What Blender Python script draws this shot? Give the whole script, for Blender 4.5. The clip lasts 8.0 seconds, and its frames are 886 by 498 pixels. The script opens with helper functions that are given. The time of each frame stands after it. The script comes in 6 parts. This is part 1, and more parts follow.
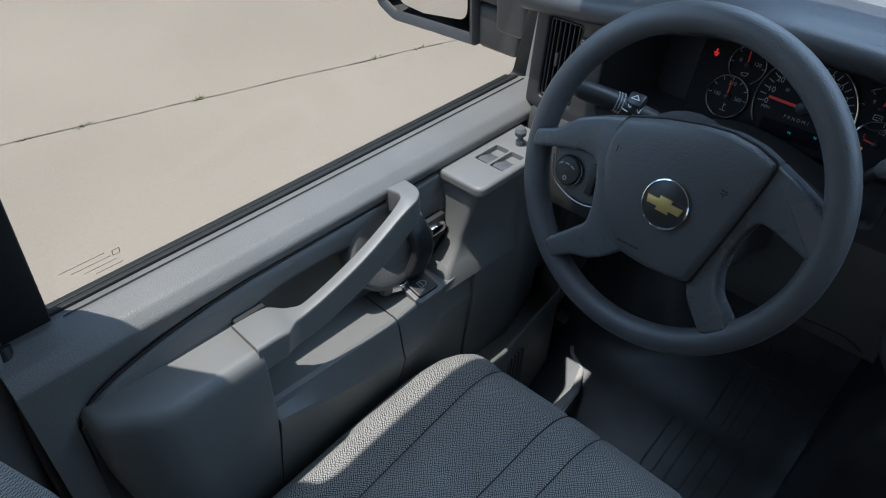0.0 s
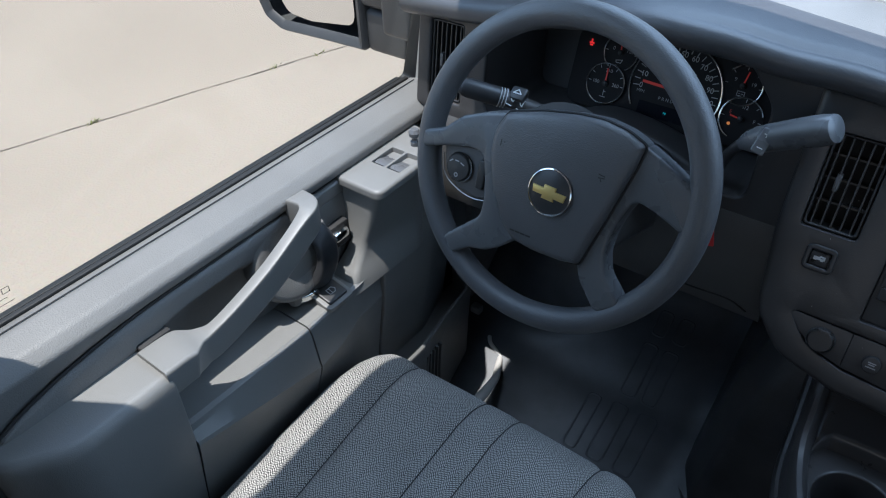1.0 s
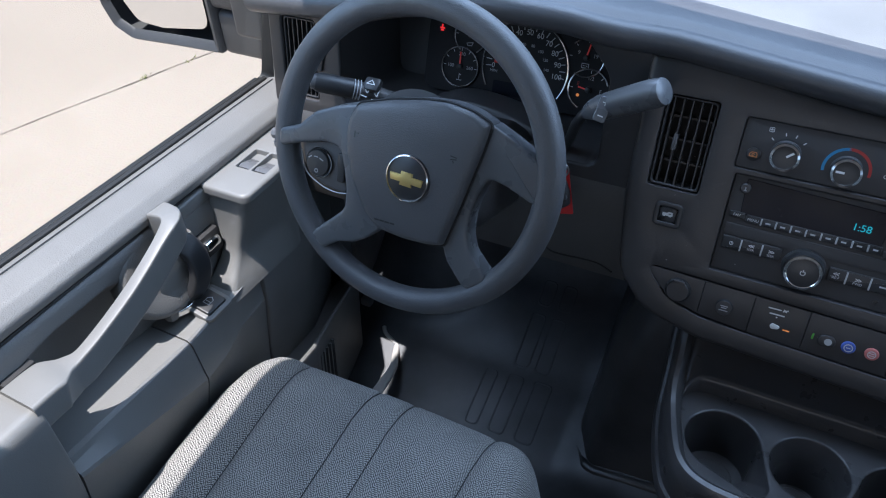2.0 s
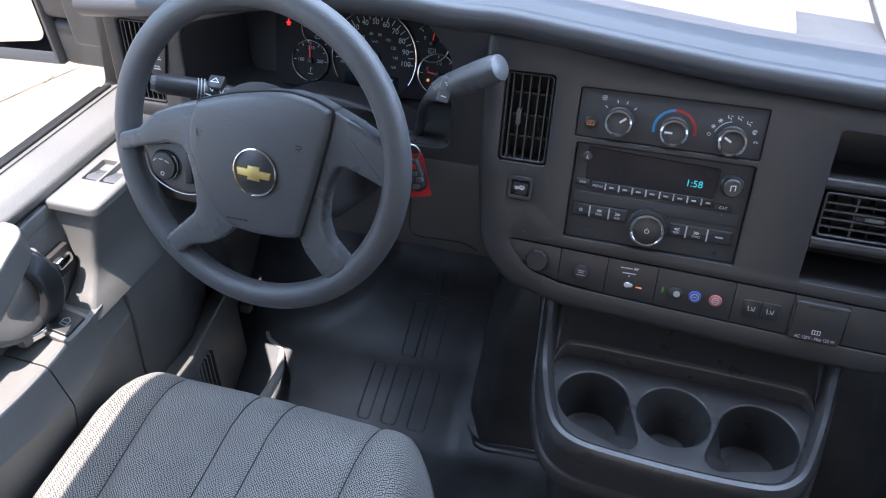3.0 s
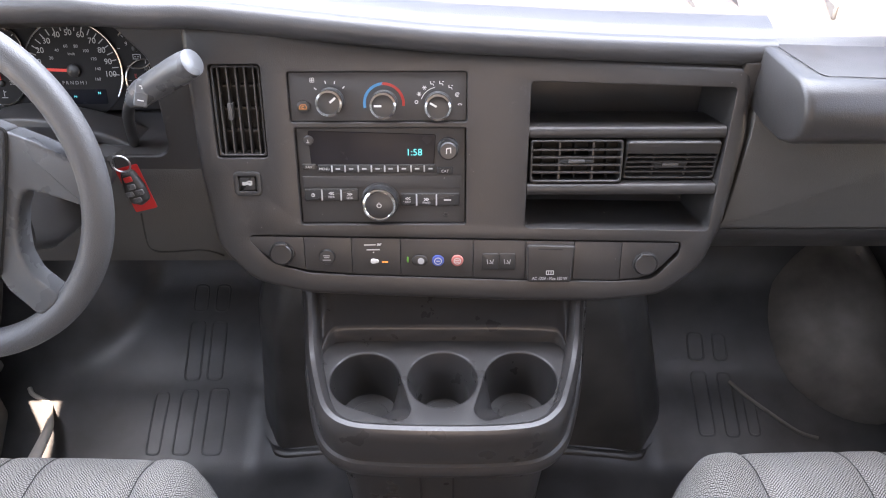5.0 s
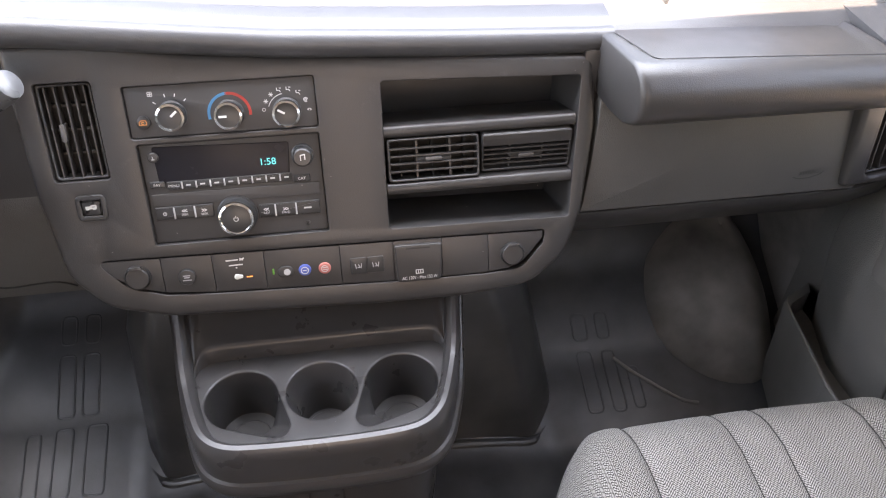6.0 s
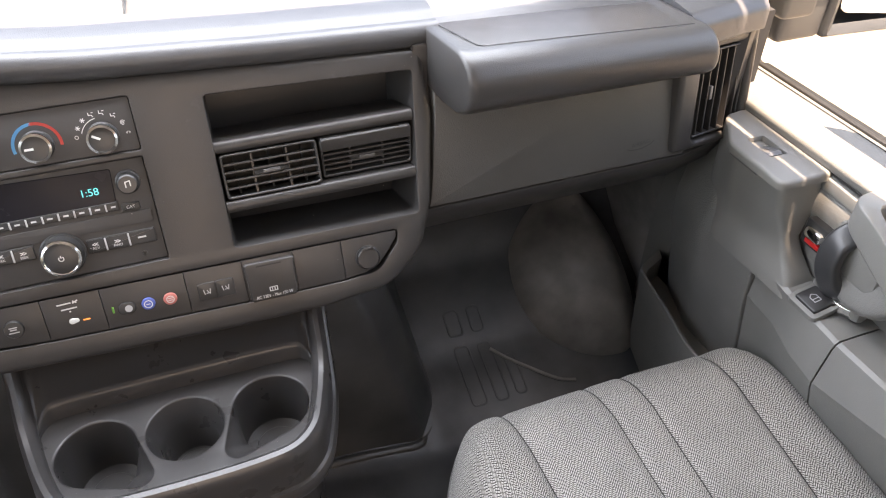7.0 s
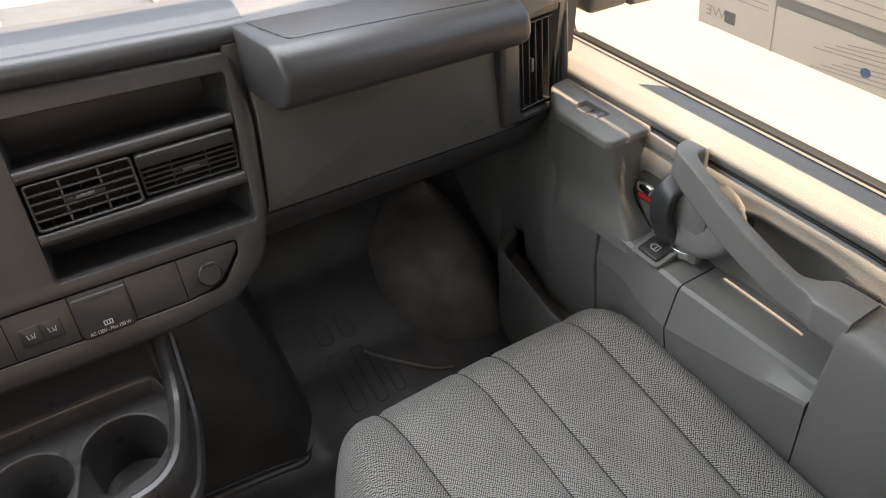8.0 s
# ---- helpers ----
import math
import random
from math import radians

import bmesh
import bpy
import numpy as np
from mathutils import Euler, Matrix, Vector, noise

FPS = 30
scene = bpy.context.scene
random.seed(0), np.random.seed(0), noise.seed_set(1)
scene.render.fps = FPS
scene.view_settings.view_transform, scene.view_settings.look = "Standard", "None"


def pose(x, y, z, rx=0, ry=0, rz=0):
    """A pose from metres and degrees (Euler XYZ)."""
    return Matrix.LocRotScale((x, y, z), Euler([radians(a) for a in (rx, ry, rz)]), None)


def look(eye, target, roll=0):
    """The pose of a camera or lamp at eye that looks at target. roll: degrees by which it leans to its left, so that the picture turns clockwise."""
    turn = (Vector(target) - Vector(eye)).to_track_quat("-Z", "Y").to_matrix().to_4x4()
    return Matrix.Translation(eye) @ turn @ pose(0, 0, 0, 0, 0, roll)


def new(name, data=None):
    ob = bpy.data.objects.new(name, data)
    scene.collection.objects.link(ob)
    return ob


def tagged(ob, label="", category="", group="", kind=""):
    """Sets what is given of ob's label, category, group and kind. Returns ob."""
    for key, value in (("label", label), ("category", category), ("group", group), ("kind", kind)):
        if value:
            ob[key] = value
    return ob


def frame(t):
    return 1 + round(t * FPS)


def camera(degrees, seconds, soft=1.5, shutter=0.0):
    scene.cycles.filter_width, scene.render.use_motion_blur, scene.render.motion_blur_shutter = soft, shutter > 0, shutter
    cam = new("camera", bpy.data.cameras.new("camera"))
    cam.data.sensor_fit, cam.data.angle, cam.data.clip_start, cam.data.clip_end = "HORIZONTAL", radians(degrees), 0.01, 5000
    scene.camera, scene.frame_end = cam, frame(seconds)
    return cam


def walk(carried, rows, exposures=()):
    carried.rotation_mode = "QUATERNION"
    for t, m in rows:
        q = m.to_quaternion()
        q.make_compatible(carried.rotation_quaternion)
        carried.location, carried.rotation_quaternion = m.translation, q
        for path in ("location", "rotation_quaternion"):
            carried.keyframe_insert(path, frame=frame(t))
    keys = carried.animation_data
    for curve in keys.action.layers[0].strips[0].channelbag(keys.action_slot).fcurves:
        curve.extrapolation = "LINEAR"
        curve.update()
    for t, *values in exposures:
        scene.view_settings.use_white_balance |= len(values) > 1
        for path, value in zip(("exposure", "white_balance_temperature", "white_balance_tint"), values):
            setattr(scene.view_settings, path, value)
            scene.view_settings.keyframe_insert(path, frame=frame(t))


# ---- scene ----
cam = camera(62.0, 8.0, soft=1.1)
PATH = [
    (0, (-0.237, -0.632, 1.542), (-1.34, 0.458, 0.279), -1.2),
    (0.5, (-0.225, -0.629, 1.551), (-1.26, 0.522, 0.285), -1.5),
    (1, (-0.205, -0.623, 1.556), (-1.153, 0.597, 0.287), -2.0),
    (1.5, (-0.181, -0.615, 1.559), (-1.028, 0.669, 0.281), -2.3),
    (2.8, (-0.12, -0.599, 1.558), (-0.651, 0.814, 0.246), -2.2),
    (3, (-0.107, -0.603, 1.545), (-0.592, 0.84, 0.248), -1.7),
    (3.5, (-0.082, -0.596, 1.54), (-0.449, 0.877, 0.239), -1.4),
    (4, (-0.054, -0.593, 1.536), (-0.313, 0.902, 0.233), -1.2),
    (4.5, (-0.027, -0.591, 1.534), (-0.169, 0.915, 0.225), -0.8),
    (4.7, (-0.019, -0.594, 1.527), (-0.11, 0.922, 0.226), -0.7),
    (6, (0.048, -0.585, 1.522), (0.279, 0.912, 0.216), 0.4),
    (6.5, (0.062, -0.583, 1.514), (0.45, 0.891, 0.218), 0.7),
    (7, (0.084, -0.587, 1.503), (0.628, 0.85, 0.222), 0.6),
    (7.5, (0.106, -0.597, 1.492), (0.805, 0.784, 0.225), 0.2),
    (8, (0.122, -0.605, 1.476), (0.96, 0.701, 0.214), -0.4),
]
EXPOSURES = [(0, 0.10, 6050, 9), (0.5, 0.42, 6050, 10), (1.0, 0.54, 5950, 10), (1.5, 0.62, 5900, 12), (3.0, 1.6, 6450, 19), (3.5, 1.95, 7150, 22), (4.0, 2.34, 7750, 23), (4.5, 2.65, 8200, 25), (5.5, 2.75, 8700, 27), (6.5, 2.75, 9200, 25), (7.0, 2.65, 9300, 24), (7.5, 2.3, 9500, 22), (8, 1.75, 9600, 20)]
walk(cam, [(t, look(eye, target, roll)) for t, eye, target, roll in PATH], EXPOSURES)

# ---- light ----
SUN_WAY = Vector((0.08, 0.19, -1.0)).normalized()
world = bpy.data.worlds.new("world")
scene.world = world
world.use_nodes = True
wn = world.node_tree.nodes
sky = wn.new("ShaderNodeTexSky")
sky.sky_type, sky.sun_disc = "NISHITA", False
sky.sun_elevation = math.asin(-SUN_WAY.z)
sky.sun_rotation = math.atan2(-SUN_WAY.x, -SUN_WAY.y)
world.node_tree.links.new(sky.outputs[0], wn["Background"].inputs[0])
wn["Background"].inputs[1].default_value = 0.15
sun = new("sun", bpy.data.lights.new("sun", "SUN"))
sun.data.energy, sun.data.angle, sun.data.color = 5.2, radians(0.55), (1.0, 0.95, 0.87)
sun.matrix_world = look((0, 0, 6), Vector((0, 0, 6)) + SUN_WAY)


def skylight(name, eye, target, w, h, watts, colour):
    """An area lamp that adds light, in a window's opening except at the rear."""
    ob = new(name, bpy.data.lights.new(name, "AREA"))
    ob.data.shape, ob.data.size, ob.data.size_y, ob.data.energy, ob.data.color = "RECTANGLE", w, h, watts, colour
    ob.matrix_world = look(eye, target)
    return ob


skylight("windshield_sky", (0, 0.27, 1.51), (0, -0.10, 0.75), 1.35, 0.38, 5.2, (0.54, 0.75, 1.0))
for side, watts in ((-1, 1.0), (1, 0.3)):  # watts differ to balance the brightness of the two sides
    skylight("door_window_sky", (side * 0.845, -0.16, 1.40), (side * 0.36, 0.02, 0.70), 0.66, 0.28, watts, (0.52, 0.74, 1.0))
# added fill from behind; the rear wall has no window
skylight("rear_fill_light", (0.0, -2.55, 1.32), (0.0, 0.0, 0.95), 1.3, 0.45, 2.0, (1.0, 0.97, 0.94))


# ---- materials ----
def material(name, colour, rough=0.5, metal=0.0, grain=0.0, grain_size=0.0012, vary=0.12, patch=0.12, spec=0.5, colour2=None, coat=0.0):
    """A surface with broad patches of wear and a fine moulded grain."""
    m = bpy.data.materials.new(name)
    m.use_nodes = True
    t = m.node_tree
    b = t.nodes["Principled BSDF"]
    b.inputs["Roughness"].default_value, b.inputs["Metallic"].default_value = rough, metal
    b.inputs["Specular IOR Level"].default_value = spec
    b.inputs["Coat Weight"].default_value = coat
    co = t.nodes.new("ShaderNodeTexCoord").outputs["Object"]
    big = t.nodes.new("ShaderNodeTexNoise")
    big.inputs["Scale"].default_value, big.inputs["Detail"].default_value = 1 / patch, 6
    t.links.new(co, big.inputs["Vector"])
    ramp = t.nodes.new("ShaderNodeValToRGB")
    lo = [c * (1 - vary) for c in colour]
    hi = [c * (1 + vary) for c in (colour2 or colour)]
    ramp.color_ramp.elements[0].position, ramp.color_ramp.elements[1].position = 0.3, 0.7
    ramp.color_ramp.elements[0].color, ramp.color_ramp.elements[1].color = (*lo, 1), (*hi, 1)
    t.links.new(big.outputs[0], ramp.inputs[0])
    t.links.new(ramp.outputs[0], b.inputs["Base Color"])
    rr = t.nodes.new("ShaderNodeMapRange")
    rr.inputs["To Min"].default_value, rr.inputs["To Max"].default_value = max(0.02, rough - 0.09), min(1, rough + 0.09)
    fine = t.nodes.new("ShaderNodeTexNoise")
    fine.inputs["Scale"].default_value, fine.inputs["Detail"].default_value = 3.3 / patch, 8
    t.links.new(co, fine.inputs["Vector"])
    t.links.new(fine.outputs[0], rr.inputs["Value"])
    t.links.new(rr.outputs[0], b.inputs["Roughness"])
    if grain:
        v = t.nodes.new("ShaderNodeTexVoronoi")
        v.inputs["Scale"].default_value = 1 / grain_size
        n = t.nodes.new("ShaderNodeTexNoise")
        n.inputs["Scale"].default_value, n.inputs["Detail"].default_value = 0.45 / grain_size, 3
        t.links.new(co, v.inputs["Vector"])
        t.links.new(co, n.inputs["Vector"])
        mix = t.nodes.new("ShaderNodeMath")
        mix.operation = "ADD"
        t.links.new(v.outputs["Distance"], mix.inputs[0])
        t.links.new(n.outputs[0], mix.inputs[1])
        bump = t.nodes.new("ShaderNodeBump")
        bump.inputs["Strength"].default_value, bump.inputs["Distance"].default_value = grain, grain_size * 0.35
        t.links.new(mix.outputs[0], bump.inputs["Height"])
        t.links.new(bump.outputs[0], b.inputs["Normal"])
    return m


def glow(name, colour, power, dark=None):
    m = material(name, dark or colour, 0.5)
    b = m.node_tree.nodes["Principled BSDF"]
    b.inputs["Emission Color"].default_value, b.inputs["Emission Strength"].default_value = (*colour, 1), power
    return m


def maths(t, op, a, b=None):
    n = t.nodes.new("ShaderNodeMath")
    n.operation = op
    for i, v in ((0, a), (1, b)):
        if v is None:
            continue
        if isinstance(v, (int, float)):
            n.inputs[i].default_value = v
        else:
            t.links.new(v, n.inputs[i])
    return n.outputs[0]


def fabric(name, light, dark, half):
    """Woven upholstery: broken pale threads in a herringbone whose columns are half metres wide."""
    m = material(name, light, 0.95, spec=0.15)
    t = m.node_tree
    b = t.nodes["Principled BSDF"]
    b.inputs["Sheen Weight"].default_value = 0.15
    co = t.nodes.new("ShaderNodeTexCoord").outputs["UV"]
    wob = t.nodes.new("ShaderNodeTexNoise")
    wob.inputs["Scale"].default_value = 90
    t.links.new(co, wob.inputs["Vector"])
    xyz = t.nodes.new("ShaderNodeSeparateXYZ")
    t.links.new(co, xyz.inputs[0])
    w = maths(t, "MULTIPLY", maths(t, "SUBTRACT", wob.outputs[0], 0.5), 0.0022)
    across_ = maths(t, "ADD", xyz.outputs[0], w)
    zig = maths(t, "PINGPONG", across_, half)
    line = maths(t, "MULTIPLY", maths(t, "ADD", maths(t, "ADD", xyz.outputs[1], w), zig), 265)
    shift_ = maths(t, "MULTIPLY", maths(t, "FLOOR", line), 0.5)
    gap = maths(t, "FRACT", maths(t, "ADD", maths(t, "MULTIPLY", across_, 300), shift_))
    f = maths(t, "MULTIPLY", maths(t, "GREATER_THAN", maths(t, "FRACT", line), 0.40), maths(t, "MAXIMUM", maths(t, "GREATER_THAN", gap, 0.28), 0.3))
    mix = t.nodes.new("ShaderNodeMix")
    mix.data_type = "RGBA"
    t.links.new(f, mix.inputs["Factor"])
    mix.inputs["A"].default_value, mix.inputs["B"].default_value = (*dark, 1), (*light, 1)
    blot = t.nodes.new("ShaderNodeTexNoise")
    blot.inputs["Scale"].default_value = 14
    t.links.new(co, blot.inputs["Vector"])
    tone = t.nodes.new("ShaderNodeMix")
    tone.data_type, tone.blend_type = "RGBA", "MULTIPLY"
    tone.inputs["Factor"].default_value = 0.35
    t.links.new(mix.outputs["Result"], tone.inputs["A"])
    t.links.new(blot.outputs[0], tone.inputs["B"])
    t.links.new(tone.outputs["Result"], b.inputs["Base Color"])
    bump = t.nodes.new("ShaderNodeBump")
    bump.inputs["Strength"].default_value, bump.inputs["Distance"].default_value = 0.22, 0.0005
    t.links.new(f, bump.inputs["Height"])
    t.links.new(bump.outputs[0], b.inputs["Normal"])
    return m


def glass(name, colour=(0.93, 0.95, 0.94)):
    m = bpy.data.materials.new(name)
    m.use_nodes = True
    t = m.node_tree
    t.nodes.remove(t.nodes["Principled BSDF"])
    clear, shine, mix, face = (t.nodes.new("ShaderNode" + k) for k in ("BsdfTransparent", "BsdfGlossy", "MixShader", "LayerWeight"))
    clear.inputs[0].default_value = (*colour, 1)
    shine.inputs["Roughness"].default_value = 0.02
    f = maths(t, "ADD", maths(t, "MULTIPLY", maths(t, "POWER", face.outputs["Facing"], 5.0), 0.6), 0.03)
    t.links.new(f, mix.inputs[0])
    t.links.new(clear.outputs[0], mix.inputs[1])
    t.links.new(shine.outputs[0], mix.inputs[2])
    t.links.new(mix.outputs[0], t.nodes["Material Output"].inputs[0])
    return m


def paper(name, colour):
    m = bpy.data.materials.new(name)
    m.use_nodes = True
    t = m.node_tree
    t.nodes.remove(t.nodes["Principled BSDF"])
    a, b, c, mix, mix2 = (t.nodes.new("ShaderNode" + k) for k in ("BsdfDiffuse", "BsdfTranslucent", "BsdfTransparent", "MixShader", "MixShader"))
    for n in (a, b):
        n.inputs[0].default_value = (*colour, 1)
    mix.inputs[0].default_value = 0.6
    mix2.inputs[0].default_value = 0.14
    t.links.new(a.outputs[0], mix.inputs[1])
    t.links.new(b.outputs[0], mix.inputs[2])
    t.links.new(mix.outputs[0], mix2.inputs[1])
    t.links.new(c.outputs[0], mix2.inputs[2])
    t.links.new(mix2.outputs[0], t.nodes["Material Output"].inputs[0])
    return m


DASH = material("dark grey moulded plastic", (0.037, 0.0345, 0.034), 0.37, grain=0.22, grain_size=0.0011, vary=0.1)
DASH_TOP = material("dark grey soft dash skin", (0.060, 0.060, 0.063), 0.36, grain=0.3, grain_size=0.0013, vary=0.12)
BOLSTER = material("dark grained bolster skin", (0.042, 0.040, 0.040), 0.33, grain=0.3, grain_size=0.0013)
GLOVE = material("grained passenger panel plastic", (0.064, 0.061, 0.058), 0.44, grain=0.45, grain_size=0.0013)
BLACK = material("black plastic", (0.085, 0.081, 0.080), 0.42, grain=0.15, grain_size=0.0009)
RADIO = material("matt black radio plastic", (0.045, 0.043, 0.043), 0.5, grain=0.1)
SATIN = material("satin black plastic", (0.03, 0.0295, 0.03), 0.36)
VOID = material("black duct plastic", (0.022, 0.021, 0.021), 0.8)
WHEEL = material("grained wheel vinyl", (0.082, 0.082, 0.085), 0.40, grain=0.5, grain_size=0.0013, vary=0.1)
WHEEL_COVER = material("grained airbag cover", (0.080, 0.080, 0.083), 0.38, grain=0.45, grain_size=0.0012)
SPOKE = material("smooth grey spoke plastic", (0.098, 0.100, 0.104), 0.28, grain=0.12)
DOOR = material("grey door trim plastic", (0.150, 0.147, 0.140), 0.5, grain=0.5, grain_size=0.0017, vary=0.08)
DOOR_SMOOTH = material("smooth grey door plastic", (0.168, 0.165, 0.157), 0.42, grain=0.25, grain_size=0.0012, vary=0.07)
DOOR_DARK = material("dark grey handle plastic", (0.034, 0.034, 0.036), 0.35)
MIRROR_SHELL = material("dark grey mirror shell plastic", (0.052, 0.052, 0.054), 0.45, grain=0.2)
PILLAR = material("pale grey pillar trim", (0.42, 0.40, 0.36), 0.6, grain=0.3)
RUBBER = material("black rubber seal", (0.008, 0.008, 0.008), 0.6, grain=0.3, grain_size=0.002)
MAT = material("black rubber floor covering", (0.049, 0.051, 0.055), 0.36, grain=0.07, grain_size=0.0025, vary=0.3, patch=0.09, colour2=(0.060, 0.063, 0.068))
HOUSING = material("black ribbed engine cover rubber", (0.040, 0.042, 0.044), 0.34, grain=0.1, vary=0.25, patch=0.1, colour2=(0.052, 0.054, 0.056))
# dusty rubber, its colour raised in place of light missing in the footwells
ARCH_RUBBER = material("lightened dusty footwell rubber", (0.15, 0.142, 0.136), 0.6, grain=0.1, vary=0.3, patch=0.10, colour2=(0.20, 0.192, 0.184))
CHROME = material("bright chrome", (0.75, 0.75, 0.74), 0.12, 1.0, vary=0.03)
STEEL = material("dull steel", (0.4, 0.4, 0.4), 0.35, 1.0)
GOLD = material("gold badge enamel", (0.62, 0.45, 0.16), 0.3, 0.6)
WHITE = material("white print", (0.62, 0.62, 0.6), 0.5, vary=0.03)
GREY_PRINT = material("grey print", (0.42, 0.42, 0.42), 0.5)
RED = material("red plastic", (0.55, 0.02, 0.02), 0.35)
RED_PRINT = material("red print", (0.5, 0.05, 0.04), 0.5)
BLUE_PRINT = material("blue print", (0.05, 0.28, 0.5), 0.5)
BLUE = material("blue button", (0.06, 0.11, 0.4), 0.35)
PINK = material("pale red button", (0.5, 0.15, 0.13), 0.35)
GREEN = material("green lens", (0.1, 0.35, 0.05), 0.3)
PALE = material("pale button", (0.5, 0.48, 0.45), 0.45)
AMBER = glow("amber telltale", (1.0, 0.35, 0.08), 0.25, (0.5, 0.16, 0.05))
RED_LAMP = glow("red telltale", (1.0, 0.03, 0.03), 0.4, (0.5, 0.03, 0.03))
CYAN = glow("cyan display digits", (0.02, 0.62, 0.78), 0.34, (0.02, 0.1, 0.1))
SCREEN = material("dark display window", (0.008, 0.009, 0.014), 0.25, vary=0.05, spec=0.12)
KEY_PRINT = material("pale key print", (0.5, 0.5, 0.49), 0.5, vary=0.03)
CONSOLE = material("satin console plastic", (0.046, 0.0435, 0.0435), 0.30, grain=0.12)
GAUGE = material("matt black gauge face", (0.022, 0.021, 0.022), 0.6, spec=0.15, vary=0.05)
# dash plastic made paler to stand in for sun on its front part
SUNLIT_LEDGE = material("grey ledge plastic in sunlit tone", (0.144, 0.141, 0.135), 0.6, grain=0.3)
# needle red with a faint glow added to its colour
NEEDLE = glow("red needle", (0.9, 0.05, 0.03), 0.06, (0.5, 0.04, 0.03))
GLASS = glass("window glass")
MIRROR = material("mirror glass", (0.85, 0.86, 0.87), 0.02, 1.0, vary=0.01)
HEADLINER = material("grey headliner", (0.42, 0.415, 0.405), 0.9, grain=0.3)
WALL = material("grey trim wall", (0.34, 0.33, 0.31), 0.8, grain=0.3)
VAN_PAINT = material("white van paint", (0.75, 0.75, 0.74), 0.25, coat=0.5, vary=0.02)
PAPER = paper("thin printed paper", (0.5, 0.49, 0.46))
PAPER_GREY = paper("grey print on paper", (0.34, 0.333, 0.315))
PAPER_BLUE = paper("blue print on paper", (0.25, 0.35, 0.5))
SEAT_HERRING = fabric("grey herringbone fabric", (0.49, 0.472, 0.443), (0.080, 0.078, 0.075), 0.0105)
SEAT_TWILL = fabric("grey broken twill fabric", (0.48, 0.463, 0.434), (0.052, 0.050, 0.048), 0.0065)
SEAT_VINYL = material("grey vinyl seat side", (0.16, 0.155, 0.15), 0.5, grain=0.5, grain_size=0.002)
SEAM = material("dark sewn seam", (0.03, 0.03, 0.03), 0.9)


def concrete():
    m = material("pale worn concrete", (0.302, 0.252, 0.203), 0.9, grain=0.4, grain_size=0.012, vary=0.05, patch=2.2, spec=0.2, colour2=(0.320, 0.268, 0.217))
    t = m.node_tree
    b = t.nodes["Principled BSDF"]
    old = b.inputs["Base Color"].links[0].from_socket
    n = t.nodes.new("ShaderNodeTexNoise")
    n.inputs["Scale"].default_value, n.inputs["Detail"].default_value = 55, 8
    co = t.nodes.new("ShaderNodeTexCoord").outputs["Object"]
    t.links.new(co, n.inputs["Vector"])
    mix = t.nodes.new("ShaderNodeMix")
    mix.data_type, mix.blend_type = "RGBA", "SOFT_LIGHT"
    mix.inputs["Factor"].default_value = 0.18
    t.links.new(old, mix.inputs["A"])
    t.links.new(n.outputs["Color"], mix.inputs["B"])
    t.links.new(mix.outputs["Result"], b.inputs["Base Color"])
    return m


CONCRETE = concrete()


def scuffed(m, colour, scale, low, high):
    """Pale rubbed marks and dust, with a ragged outline, over a material's colour."""
    t = m.node_tree
    b = t.nodes["Principled BSDF"]
    old = b.inputs["Base Color"].links[0].from_socket
    co = t.nodes.new("ShaderNodeTexCoord").outputs["Object"]
    n = t.nodes.new("ShaderNodeTexNoise")
    n.inputs["Scale"].default_value, n.inputs["Detail"].default_value, n.inputs["Roughness"].default_value = scale, 9, 0.72
    t.links.new(co, n.inputs["Vector"])
    r = t.nodes.new("ShaderNodeMapRange")
    r.inputs["From Min"].default_value, r.inputs["From Max"].default_value = low, high
    t.links.new(n.outputs[0], r.inputs["Value"])
    mix = t.nodes.new("ShaderNodeMix")
    mix.data_type = "RGBA"
    t.links.new(r.outputs[0], mix.inputs["Factor"])
    t.links.new(old, mix.inputs["A"])
    mix.inputs["B"].default_value = (*colour, 1)
    t.links.new(mix.outputs["Result"], b.inputs["Base Color"])


scuffed(HOUSING, (0.11, 0.113, 0.113), 16, 0.64, 0.82)
scuffed(MAT, (0.065, 0.066, 0.07), 9, 0.55, 0.80)
scuffed(DASH, (0.085, 0.08, 0.077), 40, 0.62, 0.85)
CRACK = material("dirty pavement joint", (0.16, 0.13, 0.1), 0.95, vary=0.4, patch=0.1)
WEED = material("dry weed", (0.16, 0.17, 0.06), 0.9, vary=0.3, patch=0.02)


# ---- mesh tools ----
def thing(name, at, label, category, group="", kind=""):
    ob = new(name)
    ob.location = at
    ob.empty_display_size = 0.05
    return tagged(ob, label, category, group, kind)


def part(name, bm, mat, parent=None, label="", at=None, flat=None, angle=38):
    """Links a bmesh, moved by the matrix at, as one mesh object under parent."""
    if at is not None:
        bmesh.ops.transform(bm, matrix=at, verts=bm.verts)
    bmesh.ops.recalc_face_normals(bm, faces=bm.faces)
    me = bpy.data.meshes.new(name)
    bm.to_mesh(me)
    bm.free()
    me.materials.append(mat)
    if not flat:
        me.polygons.foreach_set("use_smooth", [True] * len(me.polygons))
        me.set_sharp_from_angle(angle=radians(angle))
    ob = new(name, me)
    if parent:
        ob.parent = parent
        if parent.type == "EMPTY":
            ob.matrix_parent_inverse = Matrix.Translation(-parent.location)
    return tagged(ob, label)


